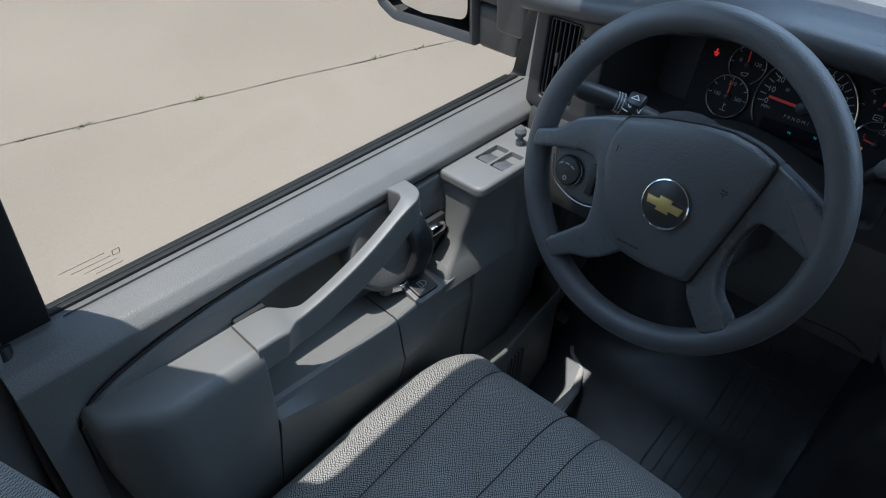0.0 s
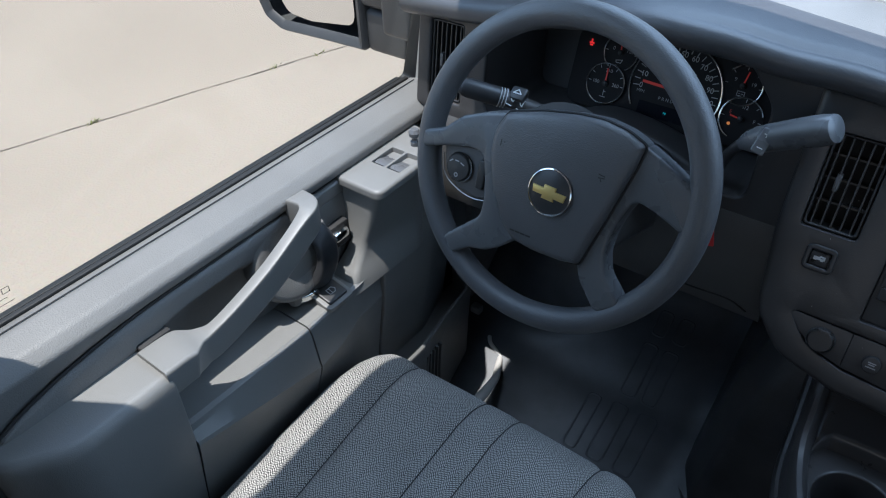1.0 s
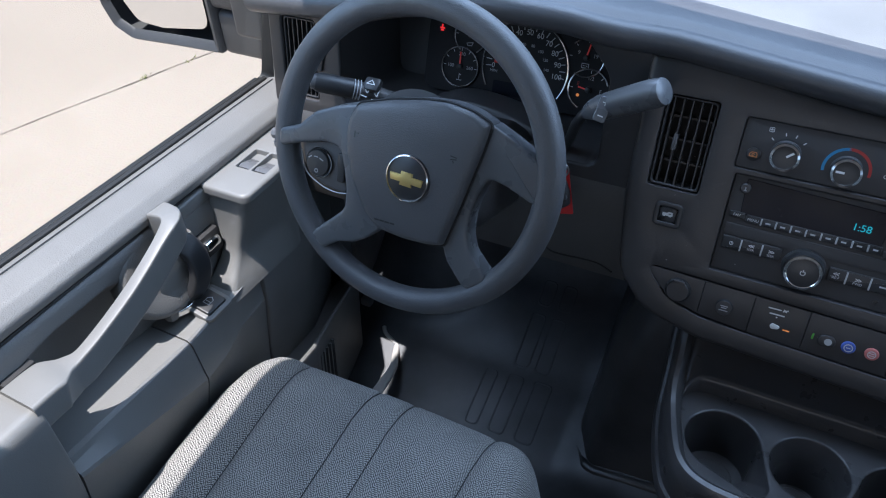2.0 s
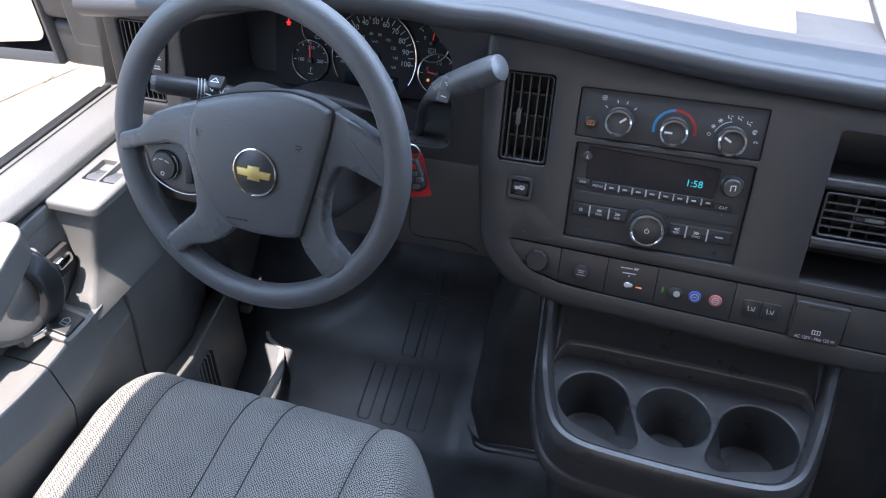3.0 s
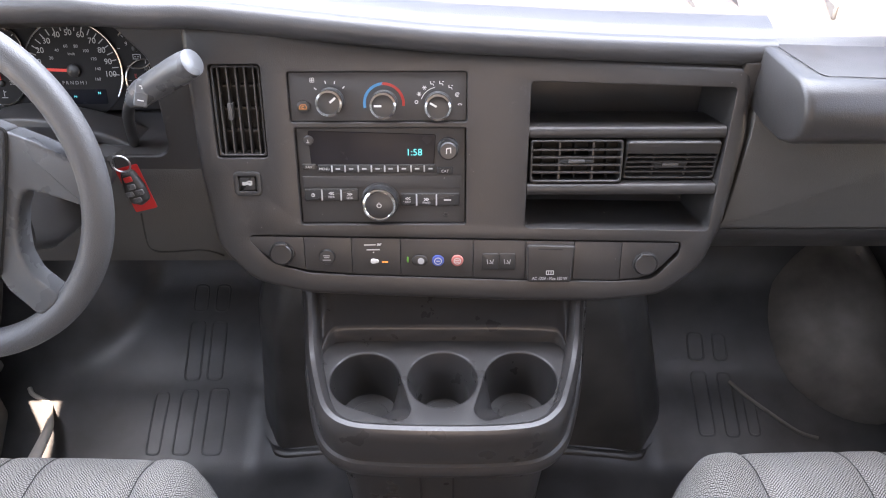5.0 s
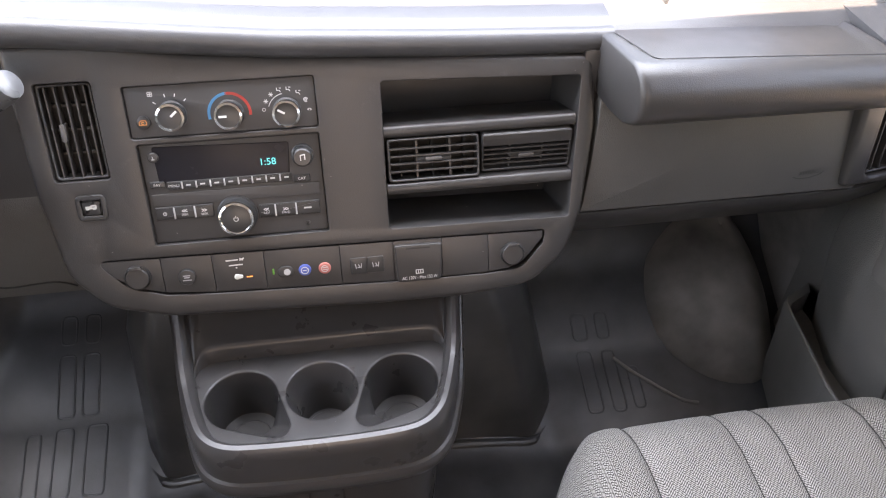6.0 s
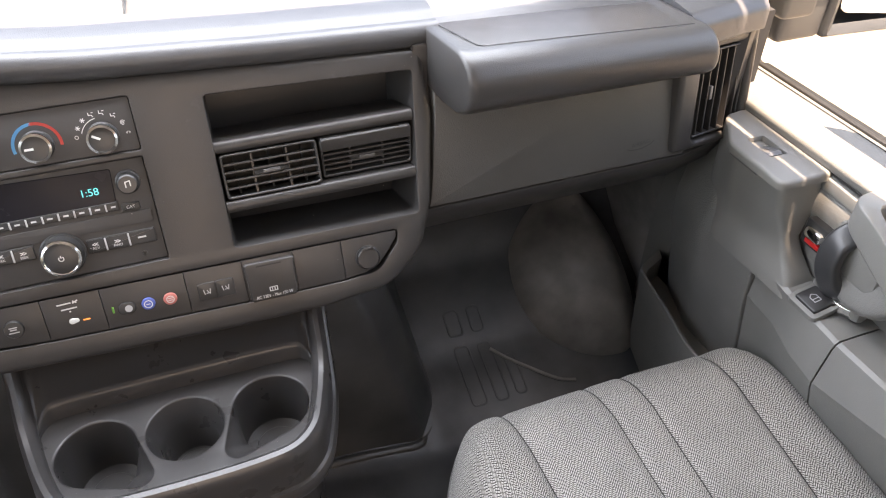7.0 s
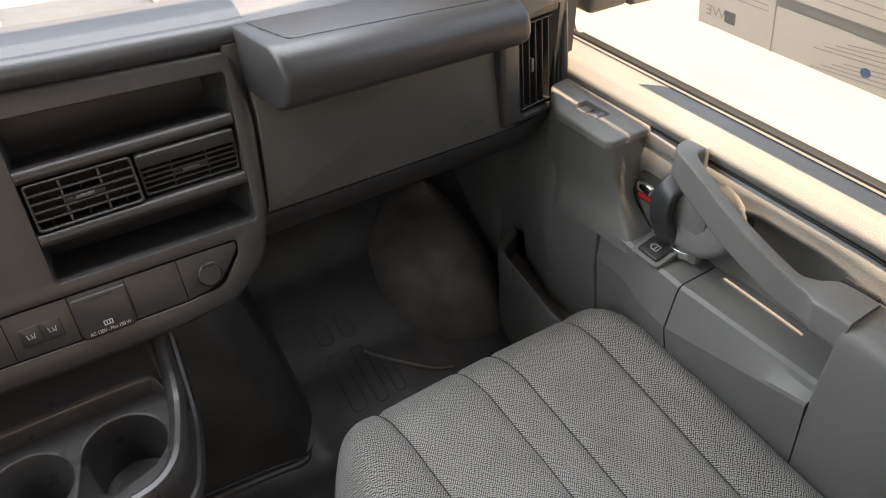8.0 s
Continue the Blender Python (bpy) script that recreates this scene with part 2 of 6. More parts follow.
def plane_frame(origin, lean):
    """A frame on an upright face that faces the driver: x across, y up the face, z out of it. lean: degrees by which it faces up."""
    a = radians(lean)
    m = Matrix(((1, 0, 0, 0), (0, math.sin(a), -math.cos(a), 0), (0, math.cos(a), math.sin(a), 0), (0, 0, 0, 1)))
    return Matrix.Translation(origin) @ m


def box(x0, x1, y0, y1, z0, z1, bev=0.0, seg=2):
    bm = bmesh.new()
    bmesh.ops.create_cube(bm, size=1, matrix=Matrix.Translation(((x0 + x1) / 2, (y0 + y1) / 2, (z0 + z1) / 2)) @ Matrix.Diagonal((x1 - x0, y1 - y0, z1 - z0, 1)))
    if bev:
        bmesh.ops.bevel(bm, geom=bm.edges[:], offset=bev, segments=seg, profile=0.5, affect="EDGES")
    return bm


def fillet(pts, r, n=5):
    """A polygon with its corners rounded. r: one radius, or one for each corner."""
    out, k = [], len(pts)
    for i, p in enumerate(pts):
        ri = r[i] if isinstance(r, (list, tuple)) else r
        p, a, b = Vector(p), Vector(pts[i - 1]), Vector(pts[(i + 1) % k])
        u, v = (a - p), (b - p)
        if ri <= 0 or u.length < 1e-6 or v.length < 1e-6:
            out.append(p)
            continue
        half = u.angle(v) / 2
        d = min(ri / max(math.tan(half), 0.05), u.length * 0.48, v.length * 0.48)
        s, e = p + u.normalized() * d, p + v.normalized() * d
        for j in range(n + 1):
            f = j / n
            out.append(s * (1 - f) ** 2 + p * 2 * f * (1 - f) + e * f ** 2)
    return [(q[0], q[1]) for q in out]


def rrect(x0, y0, x1, y1, r=0.004, n=4):
    return fillet([(x0, y0), (x1, y0), (x1, y1), (x0, y1)], r, n)


def circle(x, y, r, n=32, ry=None):
    return [(x + r * math.cos(2 * math.pi * i / n), y + (ry or r) * math.sin(2 * math.pi * i / n)) for i in range(n)]


def hull(pts):
    pts = sorted(set((round(a, 6), round(b, 6)) for a, b in pts))
    def half(seq):
        h = []
        for p in seq:
            while len(h) > 1 and (h[-1][0] - h[-2][0]) * (p[1] - h[-2][1]) - (h[-1][1] - h[-2][1]) * (p[0] - h[-2][0]) <= 0:
                h.pop()
            h.append(p)
        return h[:-1]
    return half(pts) + half(pts[::-1])


def area(pts):
    return sum(pts[i - 1][0] * p[1] - p[0] * pts[i - 1][1] for i, p in enumerate(pts)) / 2


def offset(pts, d):
    """The polygon drawn in by d (out: minus)."""
    if area(pts) < 0:
        d = -d
    out, k = [], len(pts)
    for i, p in enumerate(pts):
        a, b = pts[i - 1], pts[(i + 1) % k]
        n1, n2 = Vector((a[1] - p[1], p[0] - a[0])), Vector((p[1] - b[1], b[0] - p[0]))
        n1 = n1.normalized() if n1.length > 1e-9 else n2.normalized()
        n2 = n2.normalized() if n2.length > 1e-9 else n1
        n = n1 + n2
        n = n.normalized() if n.length > 1e-6 else n1
        s = d / max(0.4, n.dot(n1))
        out.append((p[0] + n.x * s, p[1] + n.y * s))
    return out


def prism(outer, z0, z1, bev=0.0, holes=(), back=True, steps=3, hole_bev=None):
    """A plate from z0 to z1 with rounded front edges and holes right through."""
    bm = bmesh.new()
    front, rear = [], []
    for k, loop in enumerate([outer, *holes]):
        b = bev if k == 0 or hole_bev is None else hole_bev
        sign = 1 if k == 0 else -1
        rows = [(0, z0)]
        if b:
            for j in range(steps + 1):
                a = math.pi / 2 * j / steps
                rows.append((sign * b * (1 - math.cos(a)), z1 - b * (1 - math.sin(a))))
        else:
            rows.append((0, z1))
        last = None
        for d, z in rows:
            ring = [bm.verts.new((x, y, z)) for x, y in (offset(loop, d) if d else loop)]
            if last:
                for i in range(len(ring)):
                    bm.faces.new((last[i - 1], last[i], ring[i], ring[i - 1]))
            else:
                rear.append(ring)
            last = ring
        front.append(last)
    for rings in ([front, rear] if back else [front]):
        if len(rings) == 1:
            bm.faces.new(rings[0])
        else:
            edges = [bm.edges.get((r[i - 1], r[i])) for r in rings for i in range(len(r))]
            bmesh.ops.triangle_fill(bm, use_beauty=True, edges=edges)
    return bm


def loft(rings, closed=True, caps=True, loop=False):
    """Joins rings of equally many points."""
    bm = bmesh.new()
    rows = [[bm.verts.new(p) for p in r] for r in rings]
    pairs = list(zip(rows, rows[1:])) + ([(rows[-1], rows[0])] if loop else [])
    for a, b in pairs:
        for i in range(0 if closed else 1, len(a)):
            bm.faces.new((a[i - 1], a[i], b[i], b[i - 1]))
    if caps and closed and not loop:
        bm.faces.new(rows[0])
        bm.faces.new(rows[-1])
    return bm


def smooth_path(pts, n=6):
    """A curve through the points, with n steps between each two."""
    pts = [Vector(p) for p in pts]
    out = []
    for i in range(len(pts) - 1):
        p0, p1, p2, p3 = pts[max(i - 1, 0)], pts[i], pts[i + 1], pts[min(i + 2, len(pts) - 1)]
        for j in range(n):
            f = j / n
            out.append(0.5 * (2 * p1 + (p2 - p0) * f + (2 * p0 - 5 * p1 + 4 * p2 - p3) * f * f + (3 * p1 - p0 - 3 * p2 + p3) * f ** 3))
    return out + [pts[-1]]


def sweep(path, section, up=(0, 0, 1), scale=None, loop=False):
    """A section (x to the side, y up) drawn along a path. scale: one factor, or a pair, for each point of it."""
    rings = []
    path = [Vector(p) for p in path]
    k = len(path)
    for i, p in enumerate(path):
        a, b = (path[i - 1], path[(i + 1) % k]) if loop else (path[max(i - 1, 0)], path[min(i + 1, k - 1)])
        t = (b - a).normalized()
        side = t.cross(Vector(up)).normalized()
        u = side.cross(t).normalized()
        s = scale[i] if scale else 1
        sx, sy = s if isinstance(s, tuple) else (s, s)
        rings.append([p + side * x * sx + u * y * sy for x, y in section])
    return loft(rings, loop=loop)


def weave_uv(bm, cols):
    """Gives a lofted sheet with rows of cols points a map in metres along and across it."""
    bm.verts.ensure_lookup_table()
    rows = len(bm.verts) // cols
    p = [v.co for v in bm.verts]
    mr, mc = rows // 2, cols // 2
    across_, along = [0.0], [0.0]
    for c in range(1, cols):
        across_.append(across_[-1] + (p[mr * cols + c] - p[mr * cols + c - 1]).length)
    for r in range(1, rows):
        along.append(along[-1] + (p[r * cols + mc] - p[(r - 1) * cols + mc]).length)
    bm.verts.index_update()
    layer = bm.loops.layers.uv.new("weave")
    for face in bm.faces:
        for lp in face.loops:
            i = lp.vert.index
            if i < rows * cols:
                lp[layer].uv = (across_[i % cols], along[i // cols])
    return bm


def tube(path, r, n=12, scale=None, up=(0, 0, 1)):
    return sweep(path, circle(0, 0, r, n), up, scale)


def lathe(profile, n=32, cap=True):
    """A solid turned round z, from (radius, z) pairs."""
    rings = [[(r * math.cos(2 * math.pi * i / n), r * math.sin(2 * math.pi * i / n), z) for i in range(n)] for r, z in profile]
    return loft(rings, caps=cap)


def add(bm, other):
    """Joins other into bm."""
    me = bpy.data.meshes.new("tmp")
    other.to_mesh(me)
    other.free()
    bm.from_mesh(me)
    bpy.data.meshes.remove(me)
    return bm


def strokes(lines, width, z=0.0004):
    """Thin flat strokes for print: each a polyline in the plane."""
    bm = bmesh.new()
    for line in lines:
        for a, b in zip(line, line[1:]):
            a, b = Vector(a), Vector(b)
            d = (b - a)
            if d.length < 1e-7:
                continue
            n = Vector((-d.y, d.x)).normalized() * width / 2
            e = d.normalized() * width * 0.3
            bm.faces.new([bm.verts.new((*(q), z)) for q in (a - n - e, b - n + e, b + n + e, a + n - e)])
    return bm


def words(text, size, at, mat, parent, name="lettering", lift=0.0005, align="CENTER", wide=1.0):
    cu = bpy.data.curves.new("text", "FONT")
    cu.body, cu.size, cu.align_x, cu.align_y = text, size, align, "CENTER"
    tmp = bpy.data.objects.new("text", cu)
    me = bpy.data.meshes.new_from_object(tmp)
    bm = bmesh.new()
    bm.from_mesh(me)
    bpy.data.objects.remove(tmp)
    bpy.data.curves.remove(cu)
    bpy.data.meshes.remove(me)
    bmesh.ops.scale(bm, vec=(wide, 1, 1), verts=bm.verts)
    return part(name, bm, mat, parent, at=at @ Matrix.Translation((0, 0, lift)), flat=True)


def interp(x, xs, ys):
    return float(np.interp(x, xs, ys))


# ---- ground outside ----
GROUND = -0.35
bm = bmesh.new()
bmesh.ops.create_grid(bm, x_segments=8, y_segments=8, size=300)
ground = tagged(part("ground", bm, CONCRETE, at=Matrix.Translation((0, 0, GROUND))), "pale beige worn concrete car park", "ground", kind="structure")


def pavement_joint(x0, y0, x1, y1, width):
    a, b = Vector((x0, y0, 0)), Vector((x1, y1, 0))
    d = (b - a)
    n = Vector((-d.y, d.x, 0)).normalized()
    rows, k = [], int(d.length / 0.05)
    for i in range(k + 1):
        p = a + d * i / k + n * noise.noise((i * 0.13, x0, 0)) * 0.012
        w = width * (0.4 + 0.9 * abs(noise.noise((i * 0.37, 5, x0)))) / 2
        rows.append([p - n * w, p + n * w])
    joint = part("pavement_joint", loft(rows, closed=False), CRACK, at=Matrix.Translation((0, 0, GROUND + 0.004)))
    return tagged(joint, "dirt-filled crack across pale concrete", "pavement joint", kind="structure")


pavement_joint(-4.74, -2.0, -1.50, 8.0, 0.011)
rnd = random.Random(4)
for wx, wy, wn_ in ((-3.955, 0.43, 26), (-3.775, 1.0, 34), (-4.04, 0.17, 10), (-3.45, 2.0, 14), (-3.36, 2.28, 12)):
    bm = bmesh.new()
    for i in range(wn_):
        a, r, h = rnd.uniform(0, 6.28), rnd.uniform(0.0, 0.055), rnd.uniform(0.004, 0.018)
        p = Vector((wx + 0.3 * r * math.cos(a), wy + r * math.sin(a), GROUND))
        q = p + Vector((rnd.uniform(-0.018, 0.018), rnd.uniform(-0.018, 0.018), h))
        s = Vector((0.0025, 0.0025, 0))
        bm.faces.new([bm.verts.new(v) for v in (p - s, p + s, q)])
    tagged(part("weed_tuft", bm, WEED, flat=True), "small dry weeds growing in the concrete crack", "weeds", kind="stuff")


# ---- van shell ----
AXIS = -0.023  # the van's middle lies half of this from x = 0


def floor_height(x, y):
    z = interp(y, (-3, 0.14, 0.30, 0.46, 0.60, 0.68), (0.37, 0.37, 0.435, 0.53, 0.68, 0.95))
    ridge = max(0.0, 1 - (abs(x) / 0.36) ** 4)
    z += 0.035 * ridge
    d = math.hypot((x + 0.74) / 0.17, (y - 0.52) / 0.20)
    z += 0.16 * max(0.0, 1 - d * d) ** 1.5
    return z + 0.004 * noise.noise((x * 5, y * 5, 0))


xs = [-0.96 + 1.92 * i / 96 for i in range(97)]
ys = [-2.6, -2.0, -1.4, -1.0] + [-0.8 + 1.48 * i / 74 for i in range(75)]
bm = loft([[(x, y, floor_height(x, y)) for x in xs] for y in ys], closed=False)
ARCH = []
for i in range(15):
    a = radians(86 * i / 14)
    h, r = 0.225 * math.sin(a), math.cos(a) ** 1.25
    ARCH.append([(0.775 + (0.215 if math.cos(b) < 0 else 0.10) * r * math.cos(b), 0.48 + 0.26 * r * math.sin(b) * (1 if math.sin(b) < 0 else 0.7), 0.385 + h + 0.06 * h * math.sin(b))
                 for b in [2 * math.pi * j / 64 for j in range(64)]])
floor = tagged(part("floor", bm, MAT, angle=80), "black ribbed rubber floor covering of the van cab", "floor", kind="structure")

part("wheel_arch", loft(ARCH), ARCH_RUBBER, floor, "rubber-covered bulge of the wheel arch")


def floor_pad(x0, x1, y0, y1):
    """One raised outline of the floor covering, laid on its slope."""
    loop = fillet([(x0, y0), (x1, y0), (x1, y1), (x0, y1)], 0.012, 4)
    side_pts = []
    for i, p in enumerate(loop):
        a = Vector(loop[i - 1])
        k = max(1, int((Vector(p) - a).length / 0.012))
        side_pts += [tuple(a.lerp(Vector(p), j / k)) for j in range(1, k + 1)]
    rings = []
    for d, h in ((0, -0.001), (0.0014, 0.0006), (0.0028, 0.0010), (0.0042, 0.0006), (0.0056, -0.001)):
        rings.append([(x, y, floor_height(x, y) + h) for x, y in offset(side_pts, d)])
    return loft(rings, caps=False)


PADS = [(-0.466, -0.432, 0.297, 0.400), (-0.508, -0.474, 0.297, 0.400), (-0.455, -0.415, 0.168, 0.286), (-0.508, -0.472, 0.168, 0.284), (-0.556, -0.526, 0.168, 0.280),
        (-0.464, -0.432, 0.412, 0.462), (-0.506, -0.474, 0.412, 0.462),
        (0.446, 0.480, 0.200, 0.316), (0.494, 0.524, 0.198, 0.314), (0.536, 0.562, 0.200, 0.280), (0.446, 0.480, 0.330, 0.380), (0.494, 0.524, 0.330, 0.380)]
for x0, x1, y0, y1 in PADS:
    part("floor_pad", floor_pad(x0, x1, y0, y1), MAT, floor)

lip_path = [(x, y, floor_height(x, y) + 0.0012) for x, y, _ in smooth_path([(0.518, 0.297, 0), (0.545, 0.270, 0), (0.578, 0.244, 0), (0.626, 0.210, 0), (0.660, 0.199, 0)], 4)]
part("covering_lip", tube(lip_path, 0.0034, 8), ARCH_RUBBER, floor, "raised lip of the rubber covering")

tagged(part("wall_front", box(-0.97, 0.97, 0.70, 0.76, 0.3, 1.13), ARCH_RUBBER), "black firewall under the dashboard", "wall", kind="structure")
for s_ in (-1, 1):
    tagged(part("kick_panel", box(0.875, 0.99, 0.335, 0.76, 0.28, 1.12, 0.01), ARCH_RUBBER, at=Matrix.Diagonal((s_, 1, 1, 1))), "dark kick panel beside the footwell", "trim", kind="structure")
tagged(part("wall_rear", box(-1.02, 1.02, -2.66, -2.6, 0.3, 1.73), WALL), "plain grey rear wall of the van", "wall", kind="structure")
tagged(part("ceiling", box(-0.745, 0.745 + AXIS, -2.6, 0.10, 1.685, 1.73), HEADLINER), "grey cloth headliner", "ceiling", kind="structure")


for s, nm in ((-1, "wall_left"), (1, "wall_right")):
    wall = tagged(part(nm, loft([[(x, y, z) for x, z in ((s * 0.955, 0.30), (s * 0.965, 0.985), (s * 1.015, 0.985), (s * 1.005, 0.30))] for y in (-2.6, -0.60)]), WALL), "plain grey side wall with a window behind the front door", "wall", kind="structure")
    for y0, y1 in ((-2.6, -2.05), (-1.05, -0.60)):
        part("window_post", loft([[(x, y, z) for x, z in ((s * 0.965, 0.985), (s * 0.80, 1.60), (s * 0.85, 1.61), (s * 1.015, 0.985))] for y in (y0, y1)]), WALL, wall)
    pane = part("side_pane", loft([[(s * 0.985, y, 0.985), (s * 0.82, y, 1.60)] for y in (-2.05, -1.05)], closed=False), GLASS, wall)
    pane.visible_shadow = False
    part("roof_rail", loft([[(x, y, z) for x, z in ((s * 0.80, 1.60), (s * 0.735, 1.685), (s * 0.745, 1.73), (s * 0.86, 1.62))] for y in (-2.6, -0.60)]), WALL, wall)
    # roof rail over the door; unseen passenger edge drawn in to widen the sun strip
    out = 0.0 if s < 0 else -0.030
    q = [(s * (0.794 + out), 1.625), (s * 0.735, 1.685), (s * 0.745, 1.73), (s * (0.806 + out), 1.66)]
    rings = [[(x, y, z) for x, z in q] for y in (-0.60, 0.10)]
    rail = tagged(part("trim_roof_rail", loft(rings), HEADLINER), "grey roof rail trim over the door", "trim", kind="structure")
    # front pillar, from the dash end to the header
    b0, b1 = Vector((s * 0.945, 0.262, 0.95)), Vector((s * 0.875, 0.80, 1.10))
    m0, m1 = Vector((s * 0.912, 0.262, 1.16)), Vector((s * 0.84, 0.58, 1.24))
    t0, t1 = Vector((s * 0.80, 0.10, 1.61)), Vector((s * 0.735, 0.14, 1.67))
    rings = []
    for a, b in ((b0, b1), (m0, m1), (t0, t1)):
        c = (a + b) / 2 + Vector((s * 0.02, 0, 0))
        inn = Vector((-s * 0.025, 0, 0))
        rings.append([a, c, b, b + inn, c + inn * 1.4, a + inn])
    tagged(part("front_pillar_trim", loft(rings), PILLAR), "pale grey moulded front pillar trim", "pillar trim", kind="structure")
    # centre pillar behind the door window
    rings = []
    for z in (0.36, 0.70, 0.985, 1.30, 1.62):
        x = 0.955 - 0.25 * max(0, z - 0.985) - 0.02
        y0 = -0.575 if z > 0.9 else -0.60
        loop = fillet([(x + 0.03, y0), (x - 0.035, y0 - 0.02), (x - 0.05, y0 - 0.12), (x + 0.03, y0 - 0.16)], 0.02, 4)
        rings.append([(s * a, b, z) for a, b in loop])
    post = tagged(part("centre_pillar_trim", loft(rings), DOOR), "grey centre pillar trim beside the seat", "pillar trim", kind="structure")
    for o in (wall, rail, post):
        o.location.x += AXIS if s > 0 else 0.0

bm = loft([[(-0.84, 0.80, 1.13), (0.84, 0.80, 1.13)], [(-0.80, 0.46, 1.40), (0.80, 0.46, 1.40)], [(-0.74, 0.11, 1.675), (0.74, 0.11, 1.675)]], closed=False)
windshield = tagged(part("windshield", bm, GLASS), "clear raked windshield", "windshield", kind="structure")
windshield.visible_shadow = False
tagged(part("windshield_header", box(-0.75, 0.75, 0.08, 0.155, 1.62, 1.73, 0.01), HEADLINER), "grey header trim over the windshield", "trim", kind="structure")
tagged(part("cowl", box(-0.88, 0.88, 0.76, 1.02, 1.05, 1.125, 0.02), BLACK), "black plastic cowl under the windshield", "cowl", kind="structure")


# ---- doors ----
def spin(s):
    return Matrix.Diagonal((s, 1, 1, 1))


def ring_y(s, pts, y):
    return [(s * x, y, z) for x, z in pts]


def front_door(s):
    """One front door with its trim. s: -1 driver's side, 1 passenger's side."""
    who = "driver" if s < 0 else "passenger"
    door = thing("front_door", (s * 0.93, -0.15, 0.33), f"closed grey {who} front door with armrest and grab handle", "door", "front doors")
    # outer skin and backing
    part("outer_skin", box(0.975, 0.99, -0.58, 0.42, 0.0, 0.97, 0.004), VAN_PAINT, door, "white painted outer skin", at=spin(s))
    part("inner_panel", loft([ring_y(s, ((0.94, 0.36), (0.880, 0.36), (0.886, 0.70), (0.904, 0.80), (0.904, 0.962), (0.94, 0.962)), y) for y in (-0.60, 0.33)]), DOOR, door)
    # belt pad: crowned top, round nose, then a face that turns under to the groove
    prof = fillet([(0.952, 0.93), (0.952, 0.986), (0.925, 0.993), (0.890, 0.988), (0.873, 0.974), (0.8755, 0.961), (0.883, 0.9565), (0.905, 0.955)], [0, 0.002, 0.016, 0.02, 0.012, 0.006, 0.003, 0], 7)
    rings = []
    for y in (-0.600, -0.570, -0.562, -0.552, -0.535, -0.506, -0.48, -0.455, -0.42, -0.394, -0.33, -0.25, -0.10, 0.0, 0.10, 0.20, 0.262):
        low = interp(y, (-0.60, -0.570, -0.562, -0.552, -0.535, -0.506, -0.455, -0.394, -0.33), (0.55, 0.50, 0.075, 0.053, 0.039, 0.027, 0.014, 0.005, 0.0))
        rings.append(ring_y(s, [(x, z - low * min(1.0, max(0.0, (0.966 - z) / 0.008))) for x, z in prof], y))
    part("belt_pad", loft(rings), DOOR, door, "grained padded belt rail")
    part("belt_seam", tube([(s * 0.933, y, 0.9925) for y in (-0.52, 0.25)], 0.0009, 6), SEAM, door)
    # weather strips at the foot of the glass
    part("inner_weather_strip", sweep([(s * 0.9535, y, 0.985) for y in (-0.53, 0.255)], rrect(-0.004, -0.012, 0.004, 0.006, 0.002)), RUBBER, door)
    part("outer_weather_strip", sweep([(s * 0.972, y, 0.98) for y in (-0.53, 0.255)], rrect(-0.005, -0.012, 0.005, 0.004, 0.002)), RUBBER, door)
    # dark groove under the pad, then the grained insert that slopes from it to the armrest
    GY = (-0.562, -0.552, -0.535, -0.506, -0.455, -0.394, -0.33, -0.25, -0.10, 0.0)
    GZ = (0.881, 0.903, 0.917, 0.929, 0.942, 0.951, 0.956, 0.957, 0.958, 0.960)
    path = [(s * 0.8795, y, z - 0.001) for y, z in zip(GY, GZ)]
    part("belt_groove", tube(smooth_path(path, 3), 0.0022, 6), VOID, door, "dark groove under the belt rail")
    rings = []
    for i in range(61):
        y = -0.560 + 0.498 * i / 60
        zg = interp(y, GY, GZ)
        scoop = interp(y, (-0.350, -0.32, -0.28, -0.20, -0.17), (0.0, 0.6, 1.0, 1.0, 0.3))
        base = interp(y, (-0.56, -0.54, -0.37), (0.880, 0.905, 0.912))
        edge_x = interp(y, (-0.56, -0.53, -0.50, -0.34, -0.30, -0.18, -0.14), (0.875, 0.871, 0.870, 0.870, 0.8715, 0.8715, 0.870))
        lip_z = base + 0.004 + 0.010 * scoop
        rings.append([(s * x, y, z) for x, z in ((0.895, zg - 0.003), (0.880, zg - 0.003), (0.8758, zg - 0.005), (0.5 * (0.8755 + edge_x) + 0.001, 0.5 * (zg + lip_z)), (edge_x + 0.0035, lip_z + 0.004), (edge_x + 0.002, lip_z), (edge_x + 0.003 + 0.003 * scoop, lip_z - 0.004), (edge_x + 0.004 + 0.022 * scoop, lip_z - 0.020), (edge_x + 0.004 + 0.028 * scoop, 0.86), (0.890 + 0.006 * scoop, 0.80))])
    part("door_insert", loft(rings, closed=False), DOOR, door, "grained insert behind the pull handle", angle=75)
    # flat grained wall round the latch, ahead of the insert
    part("latch_wall", loft([ring_y(s, ((0.905, 0.79), (0.874, 0.79), (0.872, 0.90), (0.876, 0.938), (0.884, 0.951), (0.905, 0.953)), y) for y in (-0.0615, -0.035, 0.012)]), DOOR, door, "grained wall round the latch", angle=50)
    # round boss behind the grab handle
    bowl = circle(-0.122, 0.0, 0.067, 48, 0.067)
    tl = math.atan2(0.034, 0.121)
    bf = Matrix(((0, s * math.sin(tl), -s * math.cos(tl), s * 0.873), (1, 0, 0, 0), (0, math.cos(tl), math.sin(tl), 0.890), (0, 0, 0, 1)))
    rings = []
